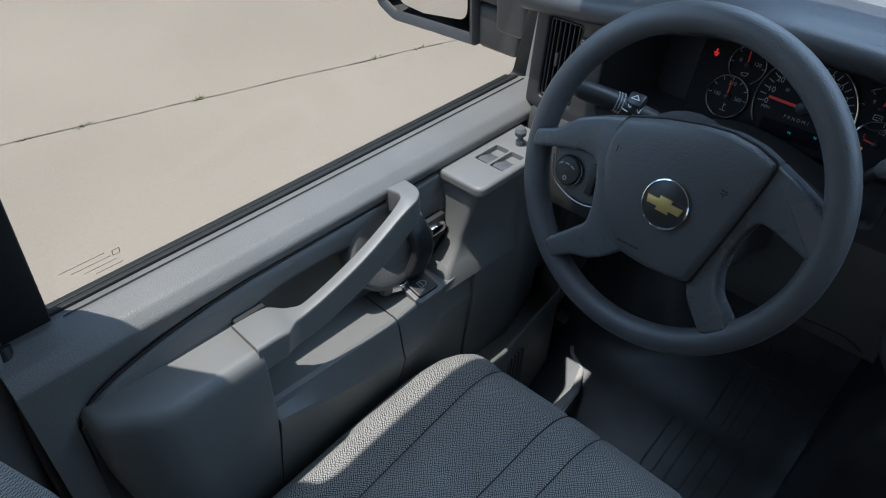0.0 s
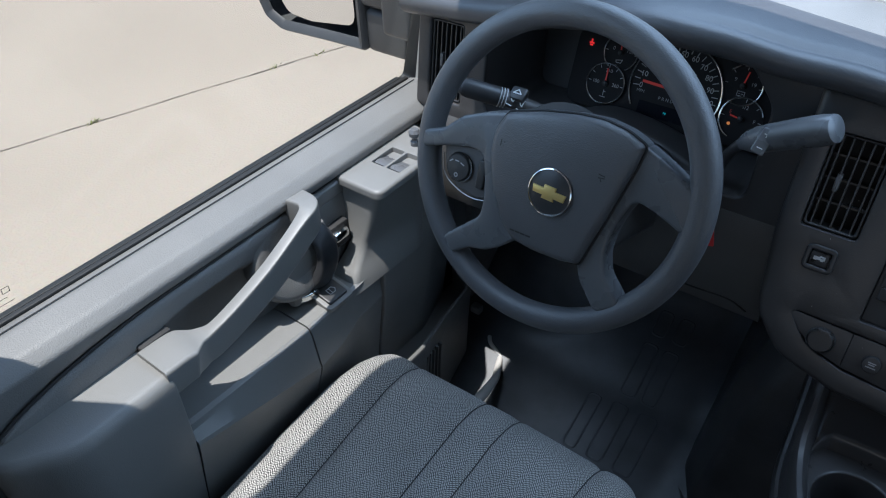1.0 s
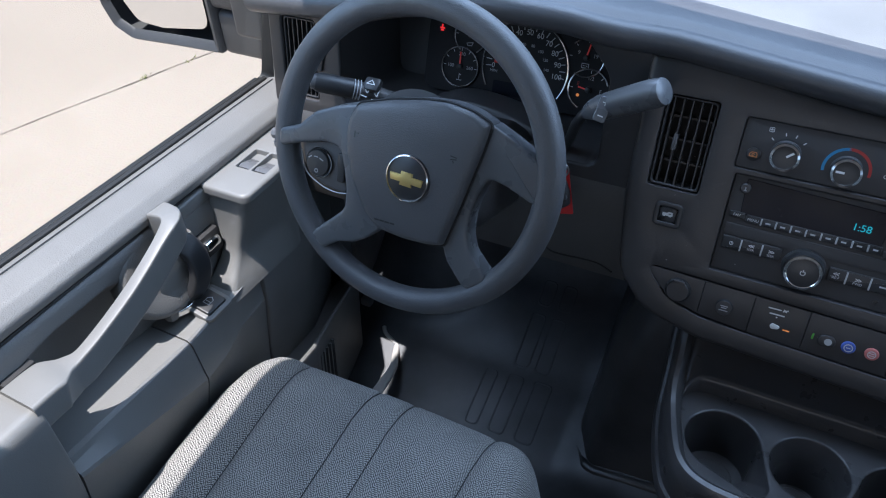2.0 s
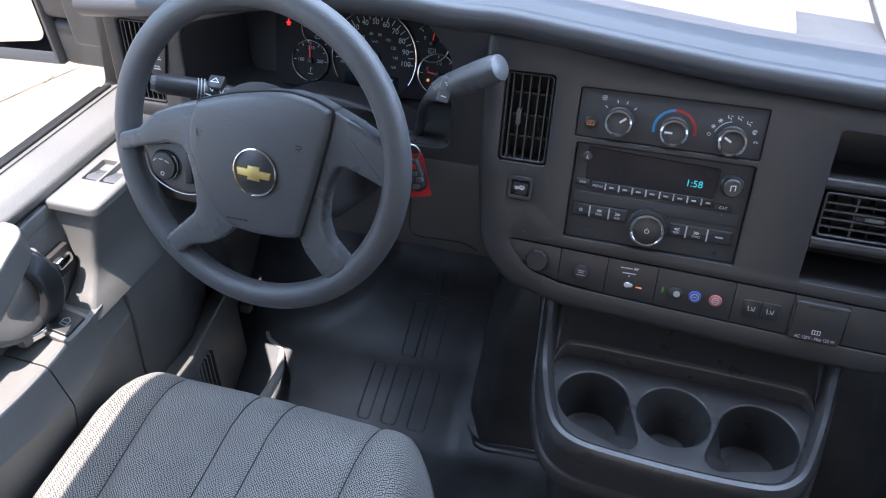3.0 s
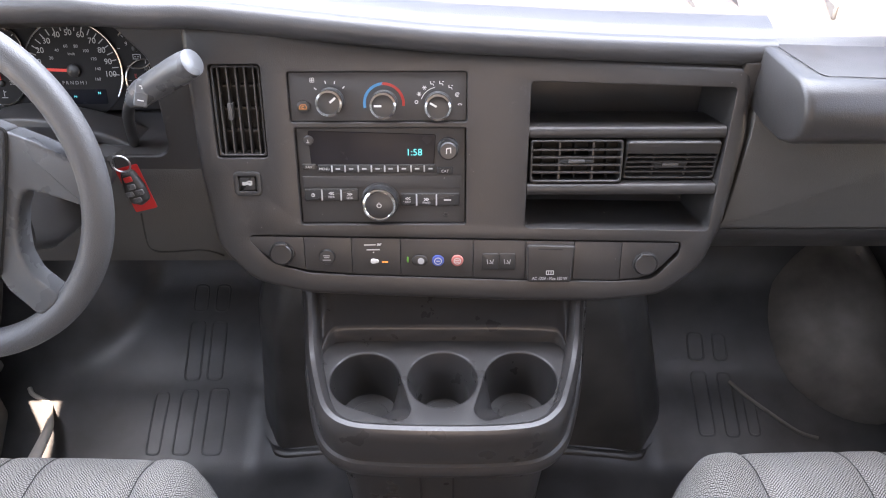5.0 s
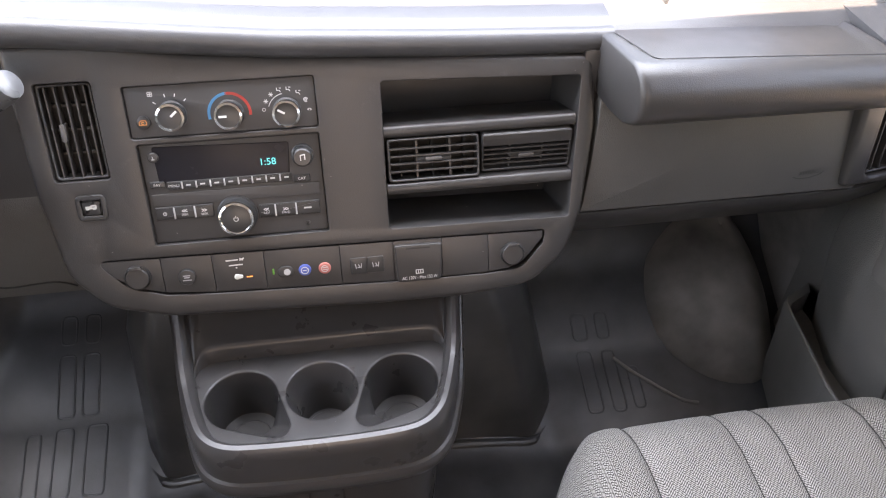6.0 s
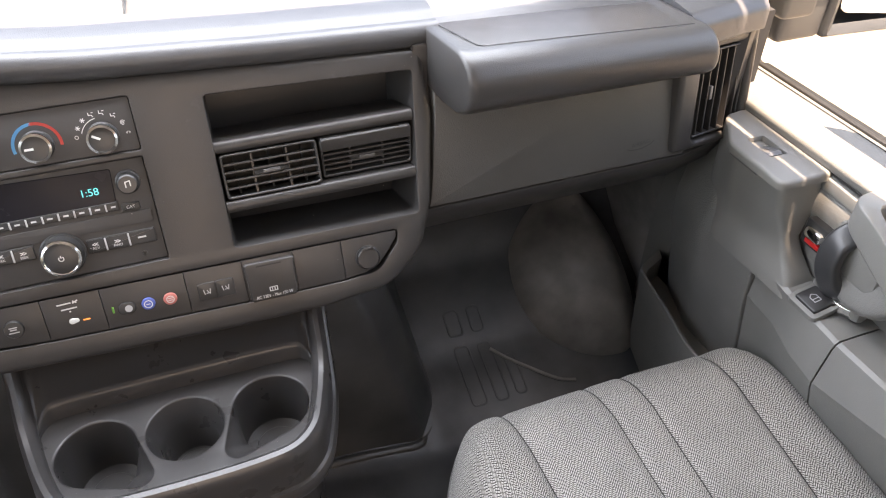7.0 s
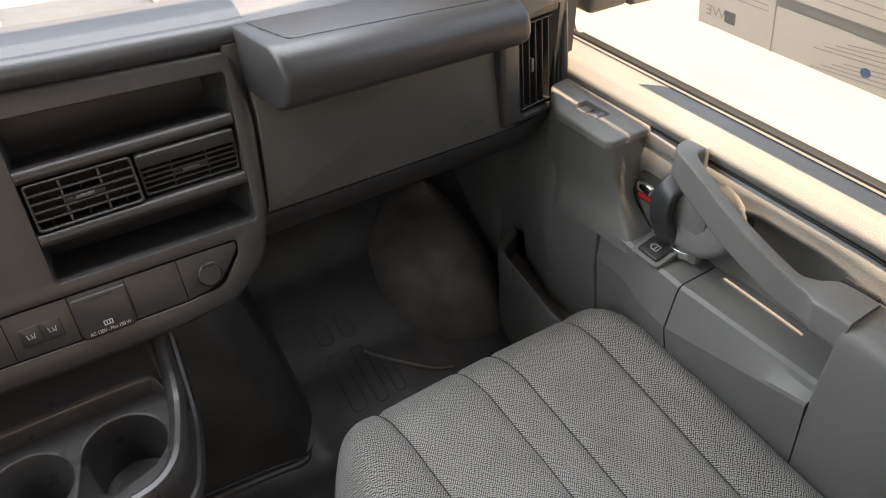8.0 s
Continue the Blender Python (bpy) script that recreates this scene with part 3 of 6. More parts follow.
    for k, h in ((1.0, -0.012), (0.99, 0.002), (0.96, 0.008), (0.91, 0.0115), (0.84, 0.013), (0.6, 0.011), (0.3, 0.009), (0.1, 0.009)):
        rings.append([(-0.122 + (a + 0.122) * k, b * k, h) for a, b in bowl])
    part("handle_bowl", loft(rings), DOOR, door, "round boss behind the handle", at=bf.copy(), angle=70)
    # elbow rest
    rings = []
    for z, d in ((0.36, 0.072), (0.55, 0.052), (0.68, 0.026), (0.75, 0.011), (0.80, 0.004), (0.880, 0.001), (0.896, 0.001), (0.9045, 0.0035), (0.9095, 0.008), (0.9115, 0.014)):
        loop = fillet([(0.900, -0.3665), (0.803 + d, -0.3665), (0.801 + d, -0.500 + d), (0.846 + d * 0.3, -0.556 + d), (0.900, -0.559 + d)], [0, 0.003, 0.075, 0.03, 0], 9)
        rings.append([(s * a, b, z) for a, b in loop])
    part("elbow_rest", loft(rings), DOOR_SMOOTH, door, "smooth grey elbow rest", angle=50)
    # shelf under the handle, in two pieces with a seam between: flat top, slanted face, then the lower door
    low = lambda y: interp(y, (-0.365, -0.15, 0.012), (0.775, 0.728, 0.742))
    for y0, y1 in ((-0.3655, -0.1525), (-0.1500, 0.011)):
        rings = []
        for j in range(11):
            y = y0 + (y1 - y0) * j / 10
            sink = 0.020 * max(0.0, (y + 0.01) / 0.095) ** 1.5
            tuck = interp(y, (-0.15, -0.10, -0.05, 0.10), (0.0, 0.003, 0.017, 0.013))  # the face stands upright towards the front
            zt = interp(y, (-0.37, -0.15, 0.012), (0.798, 0.801, 0.812))
            xt = interp(y, (-0.37, -0.15, -0.04, 0.012), (0.828, 0.819, 0.819, 0.825))
            rings.append([(s * (x + (sink if x < 0.9 else 0.0)), y, z) for x, z in ((0.905, 0.36), (0.874, 0.36), (0.846, 0.60), (0.810 + tuck, low(y) - 0.012), (0.8075 + tuck, low(y)), (0.809 + tuck, low(y) + 0.006), (xt - 0.003 + 0.2 * tuck, zt - 0.012), (xt, zt - 0.004), (xt + 0.006, zt), (0.905, zt + 0.002))])
        part("shelf", loft(rings), DOOR_SMOOTH, door, angle=24)
    part("shelf_seam", loft([[(s * x, y, z) for x, z in ((0.90, 0.36), (0.877, 0.36), (0.849, 0.60), (0.8125, 0.72), (0.812, 0.73), (0.823, 0.795), (0.829, 0.7985), (0.90, 0.80))] for y in (-0.1526, -0.1499)]), VOID, door, "dark seam across the shelf")
    # lower front panel and map pocket
    rings = []
    for z, d in ((0.36, 0.050), (0.62, 0.030), (0.72, 0.010), (0.78, 0.006), (0.82, 0.014), (0.86, 0.024), (0.93, 0.030), (0.948, 0.040)):
        rings.append([(s * a, b, z) for a, b in fillet([(0.900, 0.012), (0.812 + d, 0.012), (0.808 + d, 0.13), (0.842 + d, 0.245), (0.900, 0.262)], [0, 0.004, 0.06, 0.02, 0], 7)])
    part("lower_panel", loft(rings), DOOR, door, angle=60)
    rings = []
    for z, d in ((0.38, 0.015), (0.50, 0.008), (0.592, 0.0), (0.600, 0.0015), (0.602, 0.004)):
        rings.append([(s * a, b, z + 0.05 * max(0.0, b - 0.12)) for a, b in fillet([(0.872, -0.17), (0.784 + d, -0.15), (0.782 + d, 0.06), (0.796 + d, 0.14), (0.808 + d, 0.245), (0.872, 0.275)], [0, 0.02, 0.03, 0.04, 0.03, 0], 5)])
    inner = [[(s * a, b, z) for a, b in fillet([(0.872, -0.16), (0.792, -0.145), (0.790, 0.055), (0.804, 0.138), (0.816, 0.235), (0.872, 0.262)], [0, 0.02, 0.03, 0.04, 0.03, 0], 5)] for z in (0.600, 0.555)]
    pocket = part("map_pocket", loft(rings + inner), DOOR, door, "open map pocket")
    for i in range(16 if s < 0 else 0):
        y = -0.05 + i * 0.0105
        part("rib", loft([[(s * (x + a), b, z) for a, b in ((0.006, y), (-0.0012, y + 0.001), (-0.0012, y + 0.004), (0.006, y + 0.005))] for z, x in ((0.42, 0.7945), (0.50, 0.7905), (0.565, 0.7855))]), DOOR, pocket)
    # switch pod
    rings = []
    for z, x0, y0 in ((0.79, 0.818, -0.056), (0.808, 0.822, -0.050), (0.822, 0.828, -0.036), (0.838, 0.833, -0.018), (0.858, 0.833, -0.006), (0.90, 0.818, 0.0), (0.94, 0.806, 0.002), (0.952, 0.803, 0.002)):
        loop = fillet([(interp(z, (0.80, 0.86, 0.92), (0.870, 0.862, 0.886)), y0), (x0, y0), (0.805 + (x0 - 0.80) * 0.4, 0.10), (0.845, 0.18), (0.888, 0.19)], [0.004, 0.012, 0.04, 0.04, 0], 6)
        rings.append([(s * a, b, z) for a, b in loop])
    part("switch_pod", loft(rings), DOOR_SMOOTH, door, angle=60)
    rockers = ((0.808, 0.831), (0.837, 0.860)) if s < 0 else ((0.826, 0.852),)
    plate = fillet([(0.880, -0.004), (0.797, -0.004), (0.797, 0.105), (0.842, 0.172), (0.880, 0.178)], [0.006, 0.014, 0.03, 0.02, 0.006], 6)
    up = Matrix(((s, 0, 0, 0), (0, 1, 0, 0), (0, 0.0, 1, 0), (0, 0, 0, 1)))
    bezel = part("switch_bezel", prism(offset(plate, -0.001), 0.9475, 0.9605, 0.0055, steps=5, holes=[rrect(a - 0.001, 0.054, b + 0.001, 0.104, 0.003) for a, b in rockers], hole_bev=0.001), DOOR_SMOOTH, door, "smooth window switch bezel", at=up.copy())
    part("switch_well", box(0.805, 0.864, 0.050, 0.108, 0.938, 0.9468), BLACK, door, at=spin(s))
    for a, b in rockers:
        rk = loft([[(s * x, y, z) for y, z in ((0.060, 0.946), (0.060, 0.9565), (0.066, 0.9585), (0.080, 0.9545), (0.093, 0.951), (0.098, 0.946))] for x in (a, b)])
        part("window_switch", rk, SPOKE, door, "grey rocker switch")
    if s < 0:
        kn = lathe([(0.007, 0.0), (0.007, 0.008), (0.0045, 0.010), (0.0045, 0.014), (0.0085, 0.018), (0.0092, 0.024), (0.006, 0.029), (0.001, 0.030)], 20)
        part("mirror_knob", kn, SPOKE, door, "small grey mirror knob", at=Matrix.Translation((s * 0.836, 0.128, 0.959)))
    # lock slide, lever, power lock button
    # solid block without a hollow; the recess's shade is put into its black colour
    part("lock_recess", box(0.860, 0.8755, -0.052, -0.010, 0.855, 0.895, 0.002), VOID, door, at=spin(s))
    if s > 0:
        part("lock_flag", box(0.855, 0.8725, -0.046, -0.020, 0.862, 0.869, 0.001), RED, door, "red lock flag", at=spin(s))
    part("lock_slide", box(0.850, 0.874, -0.047, -0.017, 0.872, 0.888, 0.005), CHROME, door, "pale metal lock slide", at=spin(s))
    part("lever_recess", box(0.854, 0.8775, -0.142, -0.055, 0.808, 0.925, 0.010), DOOR_SMOOTH, door, at=spin(s))
    path = smooth_path([(s * 0.868, -0.085, 0.925), (s * 0.845, -0.078, 0.905), (s * 0.838, -0.080, 0.875), (s * 0.845, -0.088, 0.845), (s * 0.860, -0.098, 0.825)])
    part("release_lever", sweep(path, rrect(-0.017, -0.008, 0.017, 0.008, 0.006), up=(-s, 0, 0)), DOOR_DARK, door, "dark grey door release lever")
    path = smooth_path([(s * 0.868, -0.082, 0.822), (s * 0.852, -0.105, 0.818), (s * 0.862, -0.135, 0.820)])
    part("lever_link", sweep(path, rrect(-0.004, -0.006, 0.004, 0.006, 0.002)), CHROME, door, "bright metal lever link")
    tilt = Matrix.Translation((s * 0.838, -0.085, 0.811)) @ Matrix.Rotation(radians(s * -14), 4, "Y")
    part("lock_bezel", prism(rrect(-0.024, -0.026, 0.024, 0.026, 0.008), -0.006, 0.0015, 0.001), DOOR_SMOOTH, door, at=tilt.copy())
    part("lock_button", prism(rrect(-0.017, -0.019, 0.017, 0.019, 0.004), 0, 0.0055, 0.002), SATIN, door, "black power lock button", at=tilt.copy())
    part("lock_symbol", strokes([[(-0.005, -0.006), (0.005, -0.006), (0.005, 0.004), (0.0, 0.008), (-0.005, 0.004), (-0.005, -0.006)], [(-0.005, -0.001), (0.005, -0.001)]], 0.0013, 0.006), GREY_PRINT, door, at=tilt.copy(), flat=True)
    part("pod_ledge", sweep([(s * 0.884, -0.075, 0.944), (s * 0.884, 0.004, 0.948)], fillet([(-0.010, -0.016), (0.010, -0.016), (0.010, 0.006), (-0.010, 0.006)], 0.004)), DOOR_SMOOTH, door)
    part("block_recess", box(0.863, 0.879, -0.366, -0.322, 0.895, 0.919, 0.003), VOID, door, at=spin(s))
    # grab handle
    path = smooth_path([(s * 0.836, -0.3715, 0.906), (s * 0.835, -0.335, 0.906), (s * 0.832, -0.310, 0.902), (s * 0.826, -0.280, 0.906), (s * 0.822, -0.20, 0.935), (s * 0.826, -0.125, 0.967), (s * 0.836, -0.100, 0.974), (s * 0.865, -0.090, 0.968), (s * 0.882, -0.088, 0.962)], 7)
    k = len(path)
    sc = []
    for i in range(k):
        f = i / (k - 1)
        sc.append((interp(f, (0, 0.16, 0.26, 0.36, 0.6, 0.75, 1), (0.92, 0.90, 0.46, 0.28, 0.27, 0.42, 0.60)), interp(f, (0, 0.3, 0.6, 1), (1.0, 0.95, 0.95, 0.85))))
    part("grab_handle", sweep(path, fillet([(-0.032, -0.030), (0.032, -0.030), (0.032, 0.013), (-0.032, 0.013)], [0.008, 0.008, 0.006, 0.006], 5), scale=sc), DOOR_SMOOTH, door, "smooth grey pull handle")
    # edge seal behind the elbow rest
    path = smooth_path([(s * 0.925, -0.585, 1.0), (s * 0.905, -0.592, 0.95), (s * 0.890, -0.600, 0.85), (s * 0.885, -0.602, 0.60), (s * 0.885, -0.600, 0.38)])
    part("edge_seal", tube(path, 0.009, 10, up=(0, 1, 0)), RUBBER, door, "black rubber door edge seal")
    # window glass and frame, leaning in
    lean = math.atan(0.235)
    fr = Matrix(((0, -s * math.sin(lean), -s * math.cos(lean), s * 0.960), (1, 0, 0, 0), (0, math.cos(lean), -math.sin(lean), 0.975), (0, 0, 0, 1)))
    hole = fillet([(-0.53, 0.0), (0.275, 0.0), (0.275, 0.20), (0.12, 0.655), (-0.53, 0.655)], [0.012, 0.012, 0.05, 0.06, 0.04], 6)
    outer = [(-0.585, -0.03), (0.290, -0.03), (0.290, 0.215), (0.135, 0.68), (-0.585, 0.68)]
    # unseen top edge raised on this side only, to let sun onto the shelf
    if s > 0:
        hole = fillet([(-0.53, 0.0), (0.275, 0.0), (0.275, 0.20), (0.12, 0.665), (-0.02, 0.700), (-0.22, 0.735), (-0.53, 0.740)], [0.012, 0.012, 0.05, 0.06, 0.1, 0.1, 0.04], 6)
        outer = [(-0.585, -0.03), (0.290, -0.03), (0.290, 0.215), (0.13, 0.69), (-0.02, 0.722), (-0.22, 0.757), (-0.585, 0.757)]
    part("window_frame", prism(outer, -0.018, 0.016, 0.003, holes=[hole]), RUBBER, door, "black window frame and seal", at=fr.copy())
    pane = part("window_pane", prism([(-0.535, -0.02), (0.280, -0.02), (0.280, 0.205), (0.125, 0.64), (-0.535, 0.64)], -0.004, -0.001), GLASS, door, "clear side window pane", at=fr.copy(), flat=True)
    pane.visible_shadow = False
    if s > 0:
        door.location.x += AXIS
        fr = Matrix.Translation((AXIS, 0, 0)) @ fr
    return door, fr


door_l, pane_l = front_door(-1)
door_r, pane_r = front_door(1)
# etched mark on the driver's glass
bars = [[(-0.505 + 0.012 * k, 0.062 - 0.0085 * k), (-0.455 + 0.006 * k, 0.062 - 0.0085 * k)] for k in range(4)]
part("glass_mark", strokes(bars + [[(-0.446, 0.060), (-0.438, 0.060), (-0.438, 0.052), (-0.446, 0.052), (-0.446, 0.060)]], 0.0008, 0.0015), DOOR_DARK, door_l, "faint etched safety mark", at=pane_l.copy(), flat=True)


def door_mirror(s):
    who = "driver" if s < 0 else "passenger"
    mir = thing("door_mirror", (s * 1.0, 0.36, 0.93), f"dark grey {who} door mirror on a short arm", "door mirror", "door mirrors")
    fr = Matrix(((s, 0, 0, 0), (0, 0, 1, 0.365), (0, 1, 0, 0), (0, 0, 0, 1)))
    shell = fillet([(1.145, 0.945), (1.145, 1.24), (1.40, 1.26), (1.44, 1.22), (1.445, 1.0), (1.425, 0.955), (1.38, 0.934), (1.27, 0.940)], [0.01, 0.04, 0.05, 0.05, 0.04, 0.03, 0.03, 0.1], 6)
    rings = [[(a, b, z) for a, b in offset(shell, d)] for d, z in ((0.022, 0.008), (0.016, 0.0), (0.006, -0.004), (0.0, 0.004), (0.0, 0.03), (0.02, 0.09), (0.07, 0.12))]
    part("housing", loft(rings, caps=False), MIRROR_SHELL, mir, "dark grey mirror housing", at=fr.copy())
    part("back_cap", prism(offset(shell, 0.069), 0.11, 0.122), MIRROR_SHELL, mir, at=fr.copy())
    part("mirror_glass", prism(fillet([(1.178, 0.985), (1.178, 1.21), (1.38, 1.225), (1.405, 1.19), (1.398, 1.02), (1.365, 0.972), (1.30, 0.968)], 0.03, 6), 0.012, 0.016), MIRROR, mir, "mirror glass", at=fr.copy(), flat=True)
    part("arm", box(1.048, 1.147, 0.37, 0.46, 0.945, 1.03, 0.012, 3), MIRROR_SHELL, mir, at=spin(s))
    part("arm_upper", box(1.05, 1.15, 0.362, 0.46, 1.036, 1.20, 0.012, 3), MIRROR_SHELL, mir, at=spin(s))
    part("sail_plate", box(0.985, 1.052, 0.31, 0.47, 1.02, 1.21, 0.01, 3), MIRROR_SHELL, mir, at=spin(s))
    if s > 0:
        mir.location.x += 0.027
    return mir


door_mirror(-1)
door_mirror(1)

# paper sheet on the passenger's window
sheet = thing("window_sticker", (0.93, -0.2, 1.08), "white printed paper sheet stuck inside the passenger window", "paper sheet")
part("paper", prism([(-0.50, 0.128), (-0.002, 0.128), (-0.002, 0.345), (-0.50, 0.345)], 0.001, 0.0016), PAPER, sheet, at=pane_r.copy(), flat=True)
lines = [[(-0.115, 0.128), (-0.115, 0.344)], [(-0.27, 0.128), (-0.27, 0.344)], [(-0.5, 0.20), (-0.115, 0.20)], [(-0.5, 0.30), (-0.004, 0.30)]]
part("table_lines", strokes(lines, 0.0018, 0.0024), PAPER_GREY, sheet, at=pane_r.copy(), flat=True)
bars = [[(-0.265, 0.187), (-0.12, 0.193)]] + [[(-0.26, 0.215 + 0.011 * k), (-0.15 - 0.02 * (k % 3), 0.215 + 0.011 * k)] for k in range(7)] + [[(-0.10, 0.20 + 0.012 * k), (-0.01 - 0.015 * (k % 2), 0.20 + 0.012 * k)] for k in range(6)] + [[(-0.48, 0.14 + 0.013 * k), (-0.30, 0.14 + 0.013 * k)] for k in range(4)]
bars += [[(-0.26, 0.140 + 0.006 * k), (-0.17 - 0.013 * (k % 4), 0.132 + 0.006 * k)] for k in range(8)] + [[(-0.105, 0.178 + 0.007 * k), (-0.02 - 0.02 * (k % 3), 0.178 + 0.007 * k)] for k in range(3)]
part("fine_print", strokes(bars, 0.0013, 0.0026), PAPER_GREY, sheet, "grey unreadable print", at=pane_r.copy(), flat=True)
part("grey_band", strokes([[(-0.27, 0.196), (-0.12, 0.196)], [(-0.49, 0.165), (-0.28, 0.165)]], 0.014, 0.0028), PAPER_GREY, sheet, at=pane_r.copy(), flat=True)
words("WE", 0.020, pane_r @ Matrix.Translation((-0.030, 0.150, 0.0022)), PAPER_GREY, sheet, "large_letters")
part("square_mark", prism(rrect(-0.060, 0.142, -0.044, 0.158, 0.001), 0.0022, 0.0026), PAPER_GREY, sheet, at=pane_r.copy(), flat=True)
part("round_mark", prism(circle(-0.235, 0.150, 0.006, 24), 0.0026, 0.003), PAPER_BLUE, sheet, "small blue round mark", at=pane_r.copy(), flat=True)


# ---- dashboard ----
dash = thing("dashboard", (0, 0.3, 0.80), "dark grey moulded van dashboard with a central control stack", "dashboard")
LIP_X = (-0.898, -0.80, -0.745, -0.66, -0.585, -0.50, -0.42, -0.32, -0.25, -0.12, -0.02, 0.17, 0.36)
LIP_Z = (1.140, 1.147, 1.153, 1.170, 1.182, 1.188, 1.187, 1.176, 1.168, 1.153, 1.142, 1.130, 1.122)


def lip(x):
    return interp(x, LIP_X, LIP_Z)


def ramp_(v):
    v = min(1.0, max(0.0, v))
    return v * v * (3 - 2 * v)


rings = []
for i in range(64):
    x = -0.898 + (0.376 + 0.898) * i / 63
    z = lip(x)
    v = interp(x, (-0.898, -0.52, -0.40, 0.36), (0.0, 0.0, 1.0, 1.0)) * 0.003
    back = 0.018 * ramp_((x + 0.37) / 0.09)  # the nose lies further back over the stack
    rings.append([(x, y + back * min(1.0, max(0.0, (0.28 - y) / 0.07)), h) for y, h in ((0.26, z - 0.02), (0.215, z - 0.012), (0.196, z - 0.006), (0.187, z + 0.002), (0.184, z + 0.010), (0.1845, z + 0.018), (0.189, z + 0.0245), (0.195, z + 0.028 - 0.3 * v), (0.2005, z + 0.030 - v), (0.203, z + 0.0305 - v), (0.208, z + 0.032), (0.220, z + 0.0345), (0.25, z + 0.038), (0.270, z + 0.0395), (0.280, z + 0.038), (0.285, z + 0.030), (0.80, 1.10), (0.40, 1.08))])
part("top_pad", loft(rings), DASH_TOP, dash, "soft dark dash top")
rings = []
for i in range(24):
    x = 0.36 + 0.525 * i / 23
    f = interp(x, (0.36, 0.42, 0.78, 0.86, 0.885), (1, 1, 1, 0.9, 0.7))
    rings.append([(x, y, h) for y, h in ((0.24, 1.07), (0.24, 1.115), (0.252, 1.124), (0.275, 1.135 * f + 1.1 * (1 - f)), (0.35, 1.165 * f + 1.1 * (1 - f)), (0.50, 1.185), (0.66, 1.175), (0.80, 1.13), (0.80, 1.07))])
part("passenger_top_pad", loft(rings), DASH_TOP, dash)
# ledge under the windshield, its sunlight put into the pale colour, and the sunk tray in its passenger half
rings = []
for i in range(32):
    x = -0.885 + 0.915 * i / 31
    z = lip(x)
    rings.append([(x, y, h) for y, h in ((0.27, z + 0.02), (0.278, z + 0.0365), (0.30, z + 0.041), (0.36, z + 0.043), (0.50, 1.200), (0.66, 1.180), (0.80, 1.13), (0.80, 1.10))])
part("windshield_ledge", loft(rings), SUNLIT_LEDGE, dash, "grey ledge under the windshield, sunlight put into its colour")
rings = []
for x in (0.028, 0.12, 0.25, 0.36, 0.50, 0.70, 0.885):
    z = interp(x, (0.028, 0.36, 0.885), (1.152, 1.140, 1.130))
    rings.append([(x, y, h) for y, h in ((0.285, z - 0.01), (0.288, z), (0.34, z - 0.002), (0.60, z + 0.005), (0.80, 1.13), (0.80, 1.07))])
part("ledge_tray", loft(rings), SUNLIT_LEDGE, dash, "sunk tray under the windshield")
for x in (0.135, 0.30, 0.47, 0.64):
    part("tray_rib", box(x, x + 0.006, 0.29, 0.62, 1.13, 1.160, 0.002, 1), SUNLIT_LEDGE, dash)
# slots of the windshield demister, pale to stand in for the sun on them
for i in range(8):
    x = -0.40 + 0.0215 * i
    y, z = 0.347 + 0.0032 * i, lip(x) + 0.0425
    part("demister_slot", box(x, x + 0.0190, y, y + 0.012, z - 0.002, z + 0.0035, 0.001, 1), PALE, dash, "demister slot in a sunlit pale tone")

# passenger bolster with its sunk tray

def on_bolster(x, y, z):
    """The bolster's slant: it drops and comes back a little towards the passenger's end."""
    f = (x - 0.356) / 0.350
    h = min(1.0, max(0.0, (z - 1.07) / 0.085))
    return (x + (0.25 - y) / 0.17 * 0.014 * (1 - f), y + 0.010 * max(0.0, f) * (1 if y < 0.2 else 0), z - (0.003 + 0.016 * f) * h - 0.005 * f)


def bolster_ring(x, k):
    """One section across the bolster at x. k: how far it is drawn in at the rounded ends."""
    f = (x - 0.356) / 0.350
    ring = []
    for y, z in ((0.25, 1.072), (0.16, 1.069), (0.118, 1.074), (0.105, 1.080), (0.095, 1.086), (0.089, 1.092), (0.084, 1.100), (0.082, 1.110), (0.083, 1.124), (0.086, 1.134), (0.091, 1.142), (0.097, 1.148), (0.104, 1.152), (0.111, 1.1545), (0.118, 1.1555), (0.1245, 1.1550)):
        ring.append((y, z))
    for y in (0.1265, 0.129, 0.132, 0.137, 0.145, 0.16, 0.18, 0.205, 0.23, 0.25):
        deck, sunk = interp(y, (0.1245, 0.25), (1.1550, 1.146)), interp(y, (0.126, 0.134, 0.25), (1.1535, 1.1495, 1.132 + 0.006 * f))
        m = ramp_((x - 0.364 - (0.25 - y) * 0.16) / 0.010) * ramp_((0.694 + (y - 0.13) * 0.12 - x) / 0.016)
        ring.append((y, deck + (sunk - deck) * m))
    return [on_bolster(x, 0.165 + (y - 0.165) * k, 1.112 + (z - 1.112) * k) for y, z in ring]


stations = [(0.3545, 0.90), (0.3565, 0.965), (0.3605, 0.995)] + [(0.366 + 0.334 * i / 60, 1.0) for i in range(61)] + [(0.704, 0.985), (0.7075, 0.95), (0.709, 0.86)]
part("passenger_bolster", loft([bolster_ring(x, k) for x, k in stations]), BOLSTER, dash, "rounded passenger bolster with a shallow tray", angle=60)
part("stack_return", box(0.340, 0.372, 0.200, 0.262, 0.93, 1.128, 0.004), DASH, dash)
edge = [on_bolster(0.366 + (0.25 - y) * 0.16, y, interp(y, (0.1245, 0.25), (1.1550, 1.146))) for y in (0.235, 0.20, 0.165, 0.145, 0.134)]
edge += [on_bolster(x, 0.1262, 1.1546) for x in [0.392 + 0.298 * i / 16 for i in range(17)]]
